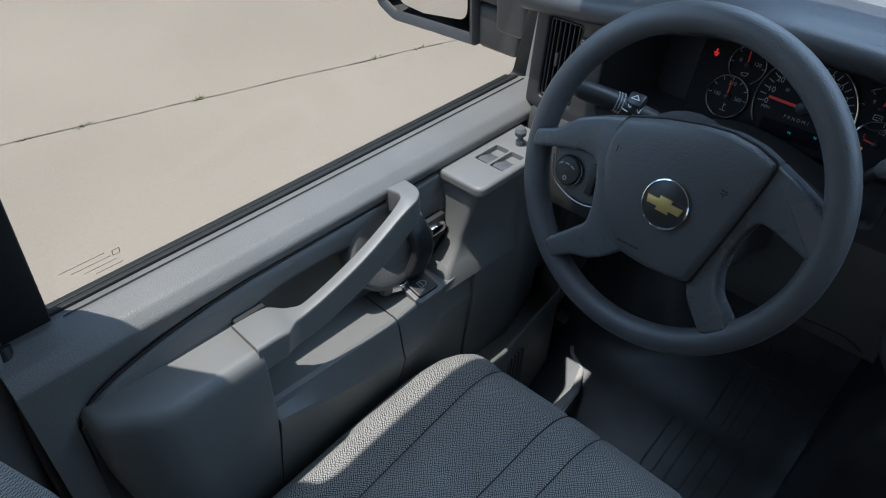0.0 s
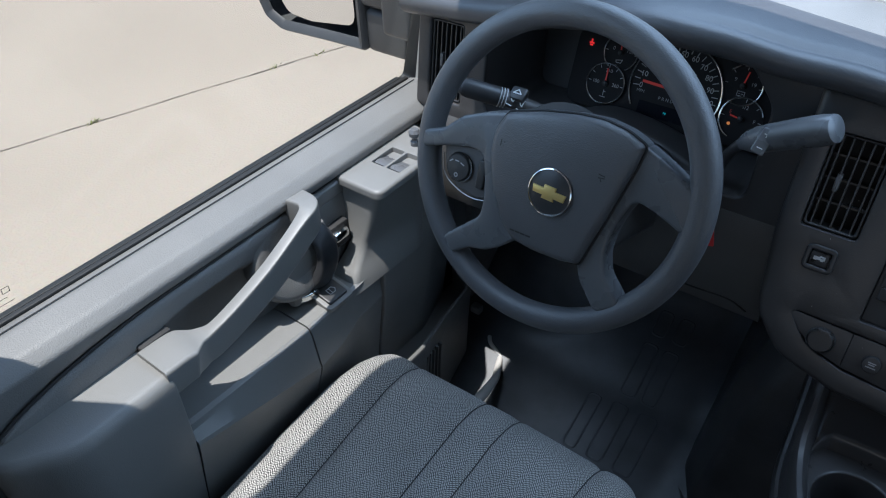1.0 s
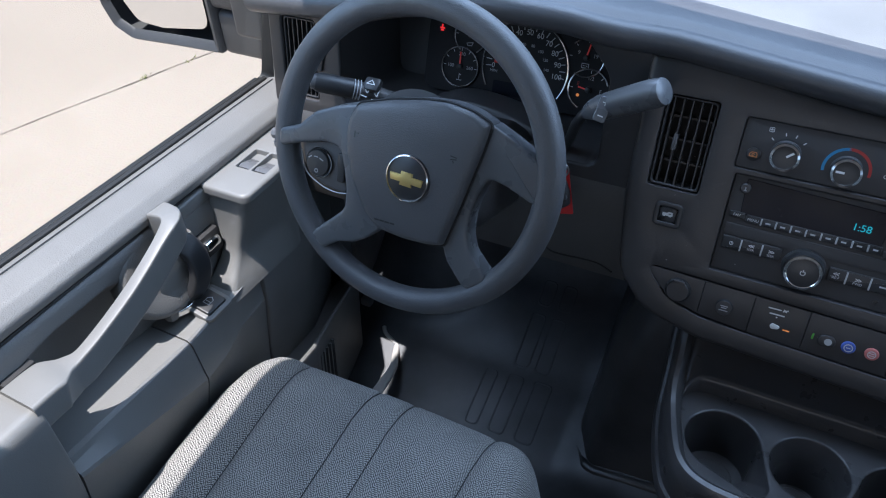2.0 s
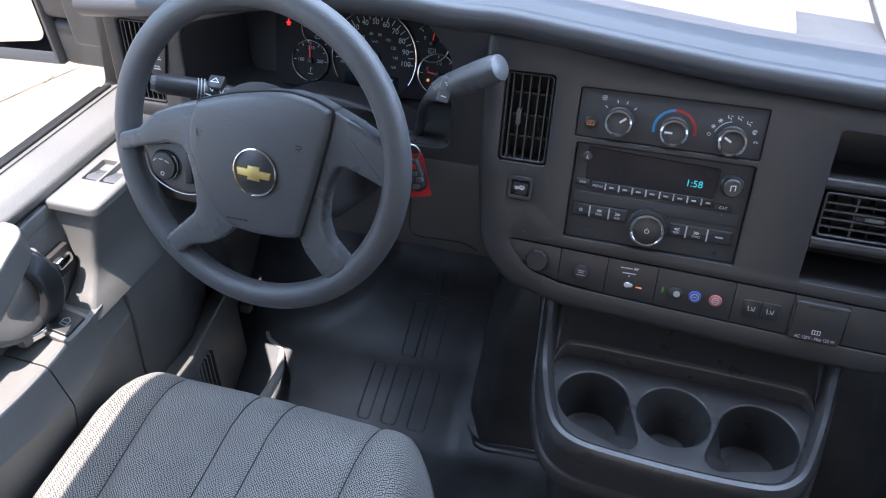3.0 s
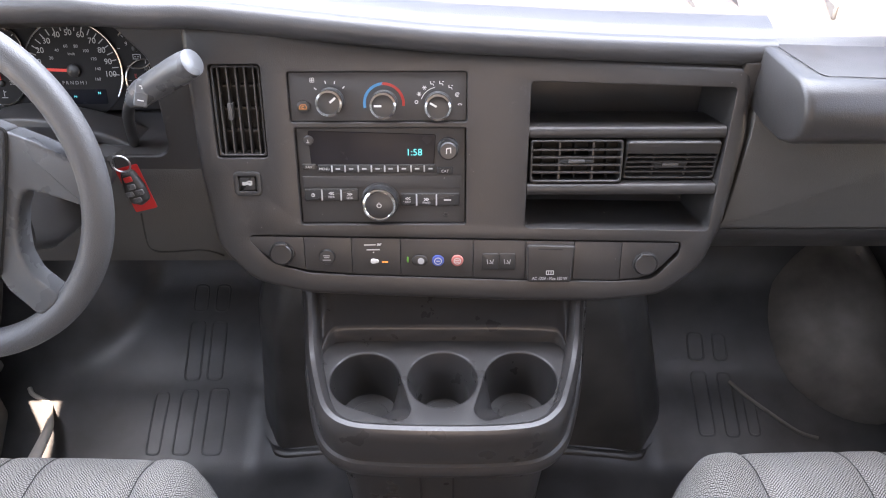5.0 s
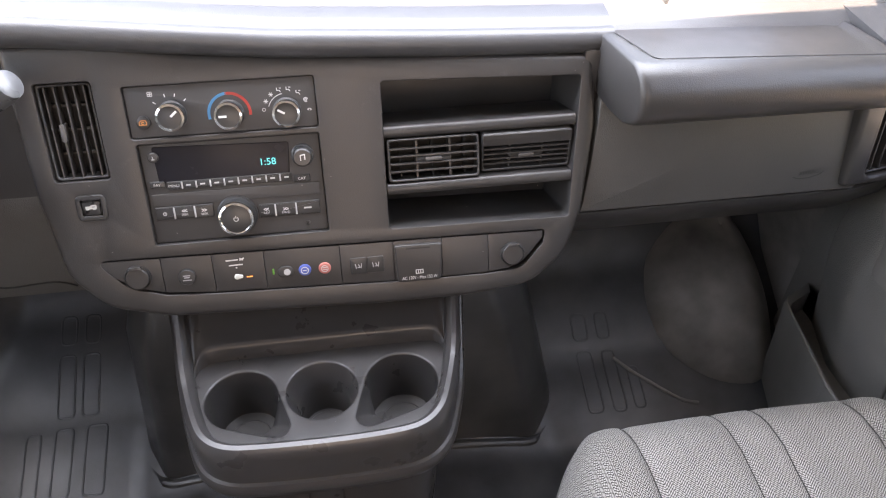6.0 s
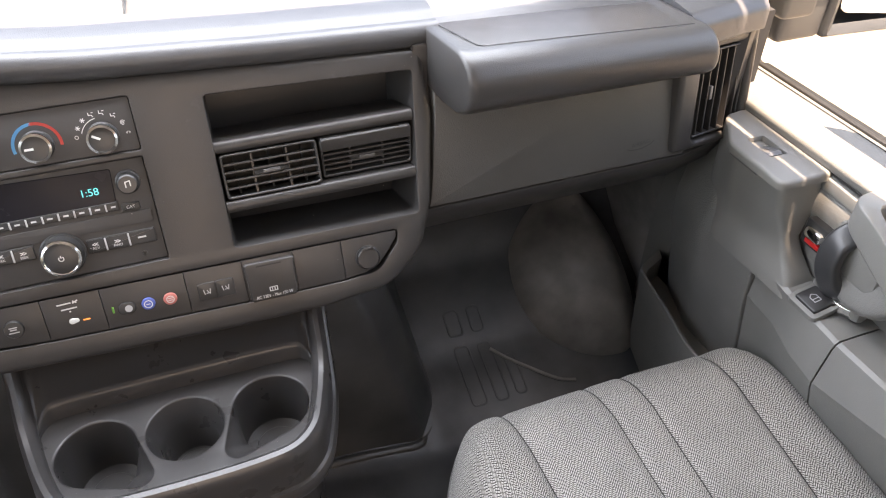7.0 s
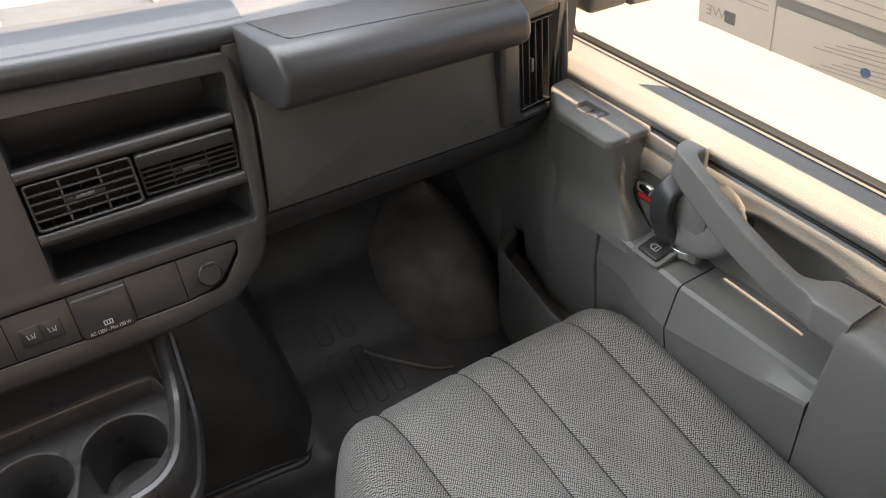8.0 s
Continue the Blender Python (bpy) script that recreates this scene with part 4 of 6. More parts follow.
part("tray_edge", tube(smooth_path(edge, 3), 0.0010, 8), BOLSTER, dash, "fine bead along the tray's edge")
# glove panel, lower edge
FP = plane_frame((0, 0.166, 1.0), 12)
part("glove_panel", prism(fillet([(0.343, -0.079), (0.735, -0.079), (0.745, -0.066), (0.740, 0.082), (0.361, 0.082), (0.360, 0.045), (0.353, -0.02), (0.347, -0.066)], 0.003), -0.03, 0.0, 0.002), GLOVE, dash, "plain grained passenger panel", at=FP.copy())
rings = []
for x in (0.33, 0.45, 0.60, 0.74, 0.845):
    g = interp(x, (0.33, 0.74, 0.845), (0, 0, 0.03))
    rings.append([(x, y + g, z) for y, z in ((0.19, 0.9195), (0.157, 0.9195), (0.1535, 0.917), (0.156, 0.905), (0.178, 0.868), (0.20, 0.856), (0.26, 0.85), (0.26, 0.9195))])
part("lower_rail", loft(rings), DASH, dash)
part("moulded_word", strokes([[(0.640, -0.0545), (0.648, -0.0575), (0.664, -0.0570), (0.678, -0.0530), (0.684, -0.0485)]], 0.0012, 0.0008), SATIN, dash, at=FP.copy(), flat=True)
words("AIRBAG", 0.0085, FP @ Matrix.Translation((0.6625, -0.0495, 0.0003)) @ Matrix.Rotation(radians(6), 4, "Z"), SATIN, dash, "moulded_word")
# passenger end with its vent opening
EP = plane_frame((0.715, 0.152, 1.0), 8) @ Matrix.Rotation(radians(11), 4, "Y")
outer = fillet([(-0.004, -0.072), (0.116, -0.076), (0.147, -0.034), (0.144, 0.105), (0.126, 0.117), (-0.004, 0.117)], 0.012)
part("end_panel", prism(outer, -0.05, 0.0, 0.008, holes=[fillet([(0.033, -0.062), (0.133, -0.064), (0.130, 0.072), (0.035, 0.073)], 0.014)]), DASH, dash, at=EP.copy())
rings = []
for z in (0.935, 0.96, 1.08, 1.10, 1.118):
    rings.append([(x, y, z) for x, y in ((0.82, 0.192), (0.832, 0.184), (0.842, 0.186), (0.855, 0.200), (0.866, 0.220), (0.872, 0.26), (0.84, 0.27))])
part("end_return", loft(rings), DASH, dash)
part("end_cap", loft([[(x, y + 0.19 * (x - 0.72), z) for y, z in fillet([(0.34, 1.085), (0.154, 1.085), (0.154, 1.117), (0.172, 1.128), (0.34, 1.138)], [0, 0.004, 0.012, 0.02, 0], 5)] for x in (0.712, 0.78, 0.835, 0.848)]), DASH_TOP, dash)
part("end_back", box(0.72, 0.88, 0.20, 0.40, 0.93, 1.10), VOID, dash)

# driver's face with the instrument binnacle opening
DP = plane_frame((0, 0.205, 1.0), 8)
outer = fillet([(-0.892, -0.015), (-0.30, -0.12), (-0.30, 0.172), (-0.42, 0.186), (-0.50, 0.187), (-0.585, 0.181), (-0.66, 0.169), (-0.745, 0.152), (-0.892, 0.140)], [0.01, 0, 0, 0.05, 0.1, 0.1, 0.1, 0.05, 0.01], 3)
binn = fillet([(-0.765, 0.0), (-0.365, 0.0), (-0.365, 0.125), (-0.40, 0.166), (-0.50, 0.172), (-0.585, 0.165), (-0.66, 0.152), (-0.765, 0.125)], [0.03, 0.02, 0.03, 0.02, 0.05, 0.05, 0.05, 0.03], 4)
ventl = rrect(-0.868, 0.002, -0.808, 0.125, 0.006)
part("driver_panel", prism(outer, -0.03, 0.0, 0.004, holes=[binn, ventl]), DASH, dash, at=DP.copy())
rings = [[(x, y, -0.004) for x, y in binn], [(x, y, -0.02) for x, y in offset(binn, 0.002)], [(x, y * 0.93 + 0.004, -0.17) for x, y in offset(binn, 0.008)]]
part("binnacle_wall", loft(rings, caps=False), BLACK, dash, "black instrument hood", at=DP.copy())
part("binnacle_back", prism(offset(binn, -0.01), -0.185, -0.165), BLACK, dash, at=DP.copy())
rings = []
for x in (-0.875, -0.80, -0.60, -0.40, -0.32, -0.30):
    rings.append([(x, y, z) for y, z in ((0.235, 0.99), (0.205, 0.985), (0.195, 0.97), (0.178, 0.865), (0.182, 0.84), (0.20, 0.826), (0.26, 0.82), (0.26, 0.99))])
# paler plastic than the stack, with the seat's bounced light put into its colour
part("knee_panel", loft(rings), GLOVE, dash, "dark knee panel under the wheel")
part("knee_seam", tube(smooth_path([(-0.418, 0.186, 0.92), (-0.420, 0.180, 0.875), (-0.413, 0.178, 0.862), (-0.395, 0.178, 0.859), (-0.345, 0.178, 0.862), (-0.318, 0.178, 0.852)]), 0.0012, 6), VOID, dash)

# ---- centre stack ----
CS = plane_frame((0, 0.20, 1.115), 19.03)
stack = thing("centre_stack", (0, 0.15, 0.85), "dark grey centre stack bezel with switches and slots", "control panel")
outer = fillet([(-0.318, 0.058), (-0.22, 0.052), (-0.12, 0.036), (-0.02, 0.026), (0.17, 0.016), (0.352, 0.008), (0.357, -0.075), (0.342, -0.19), (0.322, -0.248), (0.275, -0.288), (0.19, -0.297), (0.068, -0.296), (-0.19, -0.285), (-0.262, -0.266), (-0.302, -0.220), (-0.314, -0.12)],
               [0.01, 0, 0, 0, 0, 0.006, 0.1, 0.06, 0.07, 0.07, 0.1, 0, 0.1, 0.06, 0.06, 0.1], 5)
ROW = fillet([(-0.268, -0.201), (0.293, -0.2115), (0.290, -0.230), (0.262, -0.263), (0.215, -0.2665), (0.10, -0.2655), (-0.13, -0.2575), (-0.19, -0.2535), (-0.235, -0.240)], [0.008, 0.006, 0.01, 0.03, 0, 0, 0, 0, 0.05], 5)
HV, RA = rrect(-0.197, -0.056, 0.017, 0.004, 0.004), rrect(-0.193, -0.187, 0.016, -0.063, 0.003)
SL = fillet([(0.091, -0.192), (0.324, -0.196), (0.337, -0.016), (0.093, -0.008)], 0.006)
VL = rrect(-0.290, -0.100, -0.228, 0.013, 0.005)
TOW = rrect(-0.2715, -0.1465, -0.2405, -0.1185, 0.006)
part("bezel", prism(outer, -0.035, 0.0, 0.008, holes=[HV, RA, SL, VL, TOW, ROW], hole_bev=0.0014), DASH, stack, at=CS.copy())
part("bezel_edge", sweep([(x, y, -0.03) for x, y in offset(outer, -0.001)], rrect(-0.0015, -0.008, 0.0015, 0.004, 0.001), up=(0, 0, 1), loop=True), SATIN, stack, at=CS.copy())
# storage slots with the bars between
rings = [[(x, y, z) for x, y in offset(SL, d)] for d, z in ((0.0, -0.003), (0.001, -0.02), (0.004, -0.11))]
part("slot_liner", add(loft(rings, caps=False), prism(offset(SL, 0.003), -0.115, -0.110)), RADIO, stack, "deep black storage slot", at=CS.copy())
for y0, y1 in ((-0.0775, -0.0625), (-0.1495, -0.1345)):
    rings = [[(x, y, z) for y, z in [(y0, -0.09), (y0, -0.007)] + [((y0 + y1) / 2 - 0.0075 * math.cos(a), -0.007 + 0.0055 * math.sin(a)) for a in [math.pi * j / 8 for j in range(1, 8)]] + [(y1, -0.007), (y1, -0.09)]] for x in (0.0925, 0.21, 0.3315 if y0 > -0.1 else 0.327)]
    part("slot_bar", loft(rings), DASH, stack, at=CS.copy())


def plate_row(x0, x1):
    """The stretch of the switch row between two joints."""
    top = lambda x: -0.2025 - 0.0190 * (x + 0.268)
    bot = lambda x: interp(x, (-0.268, -0.245, -0.22, -0.19, -0.13, 0.10, 0.215, 0.245, 0.268, 0.290), (-0.206, -0.228, -0.2425, -0.2505, -0.2558, -0.2640, -0.2648, -0.2615, -0.249, -0.222))
    xs_ = [x0 + (x1 - x0) * i / 8 for i in range(9)]
    return [(x, bot(x)) for x in xs_] + [(x, top(x)) for x in xs_[::-1]]


cuts = (-0.266, -0.192, -0.131, -0.068, 0.026, 0.094, 0.156, 0.217, 0.290)
part("row_backing", prism(offset(ROW, 0.001), -0.02, -0.010), VOID, stack, at=CS.copy())
for a, b in zip(cuts, cuts[1:]):
    part("switch_plate", prism(offset(plate_row(a, b), 0.0003), -0.012, -0.0006, 0.0006), DASH, stack, at=CS.copy())


def socket_cap(x, y):
    part("socket_ring", lathe([(0.0165, -0.002), (0.0165, 0.0012), (0.015, 0.002), (0.0145, 0.0)], 32, cap=False), SATIN, stack, at=CS @ Matrix.Translation((x, y, 0)))
    cap = part("socket_cap", lathe([(0.0142, -0.002), (0.0142, 0.003), (0.013, 0.0045), (0.0, 0.0048)], 32), DASH, stack, "round power socket cap", at=CS @ Matrix.Translation((x, y, 0)))
    part("cap_tab", prism(fillet([(-0.009, 0.0115), (0.009, 0.0115), (0.006, 0.0155), (-0.006, 0.0155)], 0.002), 0, 0.006, 0.001), DASH, cap, at=CS @ Matrix.Translation((x, y, 0)))


socket_cap(-0.2215, -0.2265)
socket_cap(0.249, -0.2415)
AT = lambda x, y, z=0.0: CS @ Matrix.Translation((x, y, z))
b = part("round_button", lathe([(0.0105, -0.002), (0.0105, 0.002), (0.0095, 0.0035), (0.0, 0.004)], 28), SATIN, stack, "round black button", at=AT(-0.163, -0.231))
part("button_print", strokes([[(-0.004, 0.003), (0.004, 0.003)], [(-0.003, 0.0005), (0.003, 0.0005)], [(-0.005, -0.003), (0.005, -0.003)]], 0.0014, 0.0045), GREY_PRINT, b, at=AT(-0.163, -0.231), flat=True)
part("print_bar", strokes([[(-0.011, 0.0072), (0.003, 0.0075)], [(0.0055, 0.0068), (0.0105, 0.0090)], [(0.006, 0.0090), (0.009, 0.0068)], [(-0.008, 0.0005), (0.008, 0.0008)], [(0.0, -0.003), (0.0008, -0.003)]], 0.0017, 0.0003), WHITE, stack, "white print on a switch plate", at=AT(-0.103, -0.222), flat=True)
part("airbag_lamp", prism(hull(circle(-0.1035, -0.2375, 0.0036, 16) + circle(-0.0985, -0.2375, 0.0024, 16)), -0.002, 0.001, 0.0008), WHITE, stack, "white airbag symbol", at=CS.copy())
part("airbag_word", strokes([[(-0.0915, -0.2385), (-0.0900, -0.2385)], [(-0.0885, -0.2385), (-0.0850, -0.2385)]], 0.0017, 0.0003), AMBER, stack, "amber lit word", at=CS.copy(), flat=True)
part("phone_lamp", prism(rrect(-0.0600, -0.2395, -0.0575, -0.2315, 0.001), -0.002, 0.0, 0.0005), GREEN, stack, "small green lamp", at=CS.copy())
for x, mat, lab, w in ((-0.0435, SATIN, "black oval call button", 0.010), (-0.0195, BLUE, "blue round service button", 0.0078), (0.0055, PINK, "pale red emergency button", 0.0078)):
    loop = hull(circle(x - w + 0.0075, -0.2365, 0.0075, 24) + circle(x + w - 0.0075, -0.2365, 0.0075, 24))
    bb = part("call_button", prism(loop, -0.002, 0.0022, 0.0012), mat, stack, lab, at=CS.copy())
    if mat is SATIN:
        part("button_face", prism(circle(x + 0.002, -0.2365, 0.0042, 20), 0.001, 0.0028), GREY_PRINT, bb, at=CS.copy())
    elif mat is BLUE:
        part("button_print", strokes([circle(x, -0.2365, 0.0045, 14) + [(x + 0.0045, -0.2365)], [(x - 0.002, -0.2365), (x + 0.002, -0.2365)]], 0.001, 0.0027), WHITE, bb, at=CS.copy(), flat=True)
    else:
        part("button_print", strokes([circle(x, -0.2365, 0.0042, 14) + [(x + 0.0042, -0.2365)], [(x - 0.0025, -0.2352), (x + 0.0025, -0.2352)], [(x - 0.0025, -0.2378), (x + 0.0025, -0.2378)]], 0.0009, 0.0027), WHITE, bb, at=CS.copy(), flat=True)
for x0 in (0.0375, 0.0595):
    bb = part("square_button", prism(rrect(x0, -0.2495, x0 + 0.0212, -0.2270, 0.002), -0.003, 0.0008, 0.001), SATIN, stack, "square black button", at=CS.copy())
    c = x0 + 0.0106
    part("button_print", strokes([[(c - 0.004, -0.235), (c - 0.003, -0.241)], [(c + 0.004, -0.235), (c + 0.003, -0.241)], [(c, -0.236), (c + 0.002, -0.240), (c - 0.001, -0.240)]], 0.001, 0.0012), GREY_PRINT, bb, at=CS.copy(), flat=True)
flap = part("outlet_cover", prism(fillet([(0.097, -0.266), (0.153, -0.2665), (0.157, -0.2155), (0.095, -0.2145)], 0.004), -0.004, 0.004, 0.0025), DASH, stack, "raised power outlet cover", at=CS.copy())
part("cover_groove", strokes([[(0.110, -0.2195), (0.140, -0.2200)]], 0.0016, 0.0042), VOID, flap, at=CS.copy(), flat=True)
words("AC 120V - Max 150 W", 0.0062, AT(0.1255, -0.2605, 0.004), WHITE, flap, wide=0.78)
part("plug_symbol", strokes([[(0.121, -0.2545), (0.130, -0.2545), (0.130, -0.2495), (0.121, -0.2495), (0.121, -0.2545)], [(0.124, -0.2535), (0.124, -0.2505)], [(0.127, -0.2535), (0.127, -0.2505)]], 0.001, 0.0045), WHITE, flap, at=CS.copy(), flat=True)
ring = part("tow_button_ring", prism(offset(TOW, -0.002), -0.01, 0.0022, 0.002, holes=[offset(TOW, 0.0045)]), SATIN, stack, at=CS.copy())
tow = part("tow_button", prism(offset(TOW, 0.005), -0.01, 0.001, 0.0015), SATIN, stack, "square black tow mode button", at=CS.copy())
part("button_print", strokes([[(-0.262, -0.1325), (-0.251, -0.1325), (-0.251, -0.1295), (-0.255, -0.1295), (-0.257, -0.131), (-0.262, -0.131)], [(-0.2615, -0.1335), (-0.2595, -0.1335)], [(-0.254, -0.1335), (-0.252, -0.1335)]], 0.0022, 0.0013), WHITE, tow, at=CS.copy(), flat=True)


def air_vent(name_at, x0, x1, y0, y1, frame_, slats, upright, tip=0.0, depth=0.0):
    """A louvred vent. upright: the front slats stand; tip: degrees by which its face is turned down."""
    cx, cy = (x0 + x1) / 2, (y0 + y1) / 2
    at = frame_ @ Matrix.Translation((cx, cy, depth)) @ Matrix.Rotation(radians(tip), 4, "X")
    w, h = (x1 - x0) / 2, (y1 - y0) / 2
    v = thing("air_vent", at.translation, name_at, "air vent", "dashboard air vents")
    rim = 0.0034
    part("surround", prism(rrect(-w, -h, w, h, 0.005), -0.022, 0.0, 0.002, holes=[rrect(-w + rim, -h + rim, w - rim, h - rim, 0.004)]), SATIN, v, at=at.copy())
    part("duct", box(-w + 0.001, w - 0.001, -h + 0.001, h - 0.001, -0.045, -0.030), VOID, v, at=at.copy())
    a, b = (h, w) if upright else (w, h)
    top = b - rim if tip == 0 else b * 0.42
    for i in range(slats):
        p = -b + rim + (top + b - rim) * (i + 0.5) / slats if upright else -b + rim + (top + b - rim) * (i + 1) / (slats + 1)
        g = 0.0011 if upright else 0.0013
        deep = -0.014 if upright else -0.009
        sec = fillet([(p - g * 0.8, deep), (p + g * 0.8, deep), (p + g, -0.001), (p - g, -0.001)], 0.0008, 2)
        rings = [[((q, t, z) if upright else (t, q, z)) for q, z in sec] for t in (-a + rim * 0.6, a - rim * 0.6)]
        part("slat", loft(rings), DASH, v, at=at.copy())
    vanes = [(f, -0.0205, BLACK) for f in (-0.5, 0.0, 0.5)] if upright else [(-0.36, -0.0045, DASH), (0.36, -0.0045, DASH), (-0.7, -0.013, VOID), (0.0, -0.013, VOID), (0.7, -0.013, VOID)]
    for f, front, skin in vanes:
        p = f * a
        rings = [[((t, q, z) if upright else (q, t, z)) for q, z in ((p - 0.0012, -0.030), (p + 0.0012, -0.030), (p + 0.0012, front), (p - 0.0012, front))] for t in (-b + rim, top)]
        part("cross_vane", loft(rings), skin, v, at=at.copy())
    if upright:
        part("slider", box(-0.0028, 0.0028, -0.010, 0.010, -0.014, 0.001, 0.0012), BLACK, v, at=at @ Matrix.Translation((-b * 0.35, 0, 0)))
    else:
        mid = Matrix.Translation((0, (top - b + rim) / 2, 0))
        part("slider", box(-0.36 * a, 0.36 * a, -0.0032, 0.0032, -0.012, -0.002, 0.0012), VOID, v, at=at @ mid)
        part("slider_grip", box(-0.010, 0.010, -0.0022, 0.0022, -0.004, 0.0004, 0.0010), BLACK, v, at=at @ mid)
    if tip:
        part("hood", prism(rrect(-w + 0.001, top - 0.001, w - 0.001, h - 0.0005, 0.003), -0.012, 0.0012, 0.0015), DASH, v, "blank upper lip", at=at.copy())
    return v


air_vent("upright black louvred vent beside the centre stack", -0.289, -0.229, -0.099, 0.012, CS, 5, True, 0, -0.004)
air_vent("black louvred vent between the storage slots", 0.095, 0.2095, -0.1335, -0.079, CS, 4, False, 0, -0.003)
air_vent("black louvred vent between the storage slots, tipped down", 0.2125, 0.328, -0.1335, -0.080, CS, 4, False, 16, -0.008)
air_vent("upright black louvred vent at the passenger end", 0.036, 0.130, -0.059, 0.069, EP, 6, True, 0, -0.007)
air_vent("upright black louvred vent at the driver end", -0.867, -0.809, 0.003, 0.124, DP, 6, True, 0, -0.004)

# climate panel
clim = thing("climate_panel", (-0.09, 0.19, 1.06), "black climate control panel with three chrome-rimmed knobs", "climate panel")
part("face", prism(offset(HV, 0.0006), -0.014, -0.004, 0.001), RADIO, clim, at=CS.copy())


def dial(x, y, r, turn, parent, h=0.016, pointer=True):
    at = AT(x, y, -0.004)
    k = part("knob", lathe([(r, 0), (r, 0.002), (r * 0.92, 0.003), (r * 0.90, h), (r * 0.72, h + 0.0008), (0.0, h + 0.0005)], 40), SATIN, parent, "black rotary knob", at=at.copy())
    part("chrome_ring", lathe([(r * 0.92, h - 0.004), (r * 0.965, h - 0.001), (r * 0.95, h + 0.0015), (r * 0.80, h + 0.0022), (r * 0.76, h + 0.0009)], 40, cap=False), CHROME, k, "chrome ring", at=at.copy())
    if pointer:
        a = radians(turn)
        part("pointer", strokes([[(r * 0.15 * math.cos(a), r * 0.15 * math.sin(a)), (r * 0.6 * math.cos(a), r * 0.6 * math.sin(a))]], 0.0025, h + 0.0014), WHITE, k, at=at.copy(), flat=True)
    return k


dial(-0.147, -0.031, 0.0165, 40, clim)
dial(-0.083, -0.034, 0.0165, 180, clim)
dial(-0.018, -0.036, 0.0165, 150, clim)
PR = AT(0, 0, -0.004)


def arc(x, y, r, a0, a1, n=14):
    return [(x + r * math.cos(radians(a0 + (a1 - a0) * i / n)), y + r * math.sin(radians(a0 + (a1 - a0) * i / n))) for i in range(n + 1)]


part("cold_arc", strokes([arc(-0.083, -0.034, 0.0235, 190, 95)], 0.0032), BLUE_PRINT, clim, "blue printed arc", at=PR.copy(), flat=True)
part("warm_arc", strokes([arc(-0.083, -0.034, 0.0235, 95, -5)], 0.0032), RED_PRINT, clim, "red printed arc", at=PR.copy(), flat=True)
fan = [arc(-0.168 + 0.0017 * math.cos(a), -0.006 + 0.0017 * math.sin(a), 0.0014, 0, 360, 8) for a in (0.8, 2.4, 3.9, 5.5)]
ticks = [[(-0.147 + r0 * math.cos(radians(a)), -0.031 + r0 * math.sin(radians(a))) for r0 in (0.0215, 0.0245)] for a in (140, 103, 75, 45)]
def flake(x, y, r):
    return [[(x - r * math.cos(q), y - r * math.sin(q)), (x + r * math.cos(q), y + r * math.sin(q))] for q in (0.0, 1.05, 2.1)]


def seated(x, y, r):
    return [[(x - r, y + r), (x - r, y - 0.2 * r), (x + 0.2 * r, y - 0.2 * r), (x + 0.6 * r, y - r)], [(x + 0.3 * r, y + 0.8 * r), (x + r, y + 0.8 * r)]]


icons = []
for i, a in enumerate((172, 150, 128, 104, 80, 54, 28, 2)):
    cx, cy, r = -0.018 + 0.0262 * math.cos(radians(a)), -0.036 + 0.0262 * math.sin(radians(a)), 0.0024
    if i == 0:
        icons.append([arc(cx, cy, 0.0018, 0, 360, 10)])
    elif i in (1, 2):
        icons.append(flake(cx, cy, r))
    elif i in (3, 4, 5):
        icons.append(seated(cx, cy, r))
    elif i == 6:
        icons.append([arc(cx, cy, r, 20, 300, 10), arc(cx, cy, r * 0.45, 0, 360, 8)])
    else:
        icons.append([arc(cx, cy - r * 0.6, r, 20, 160, 8), [(cx - r * 0.5, cy - r * 0.5), (cx - r * 0.5, cy + r * 0.2)], [(cx + r * 0.5, cy - r * 0.5), (cx + r * 0.5, cy + r * 0.2)]])
icons.append([arc(-0.018, -0.036, 0.0212, 160, 100, 10)])
part("fan_symbol", strokes(fan, 0.0006), WHITE, clim, "white fan symbol", at=PR.copy(), flat=True)
for tick in ticks:
    part("tick_mark", strokes([tick], 0.0011), WHITE, clim, at=PR.copy(), flat=True)
for icon in icons:
    part("mode_symbol", strokes(icon, 0.0008), WHITE, clim, at=PR.copy(), flat=True)
b = part("recirculation_button", lathe([(0.0078, 0), (0.0078, 0.003), (0.006, 0.004), (0, 0.0042)], 24), SATIN, clim, "small round button", at=AT(-0.18, -0.0375, -0.004))
part("button_print", strokes([[(-0.004, -0.002), (-0.004, 0.001), (-0.002, 0.003), (0.003, 0.003), (0.004, 0.001), (0.004, -0.002), (-0.004, -0.002)], arc(0.0, 0.0, 0.0014, 30, 300, 8)], 0.0009, 0.0046), glow("dim amber print", (1, 0.4, 0.1), 0.05, (0.3, 0.12, 0.04)), b, at=AT(-0.18, -0.0375, -0.004), flat=True)

# radio
radio = thing("radio", (-0.09, 0.16, 0.95), "black car radio showing the time in cyan digits", "radio")
part("face", prism(offset(RA, 0.0006), -0.016, -0.006, 0.0015), RADIO, radio, at=CS.copy())
RF = AT(0, 0, -0.006)
part("display", prism(fillet([(-0.176, -0.111), (-0.024, -0.115), (-0.021, -0.072), (-0.178, -0.067)], 0.003), 0, 0.0012, 0.0006), SCREEN, radio, "dark glossy display", at=RF.copy(), flat=True)
words("1:58", 0.0118, RF @ Matrix.Translation((-0.048, -0.0945, 0.0012)), CYAN, radio, "clock_digits")
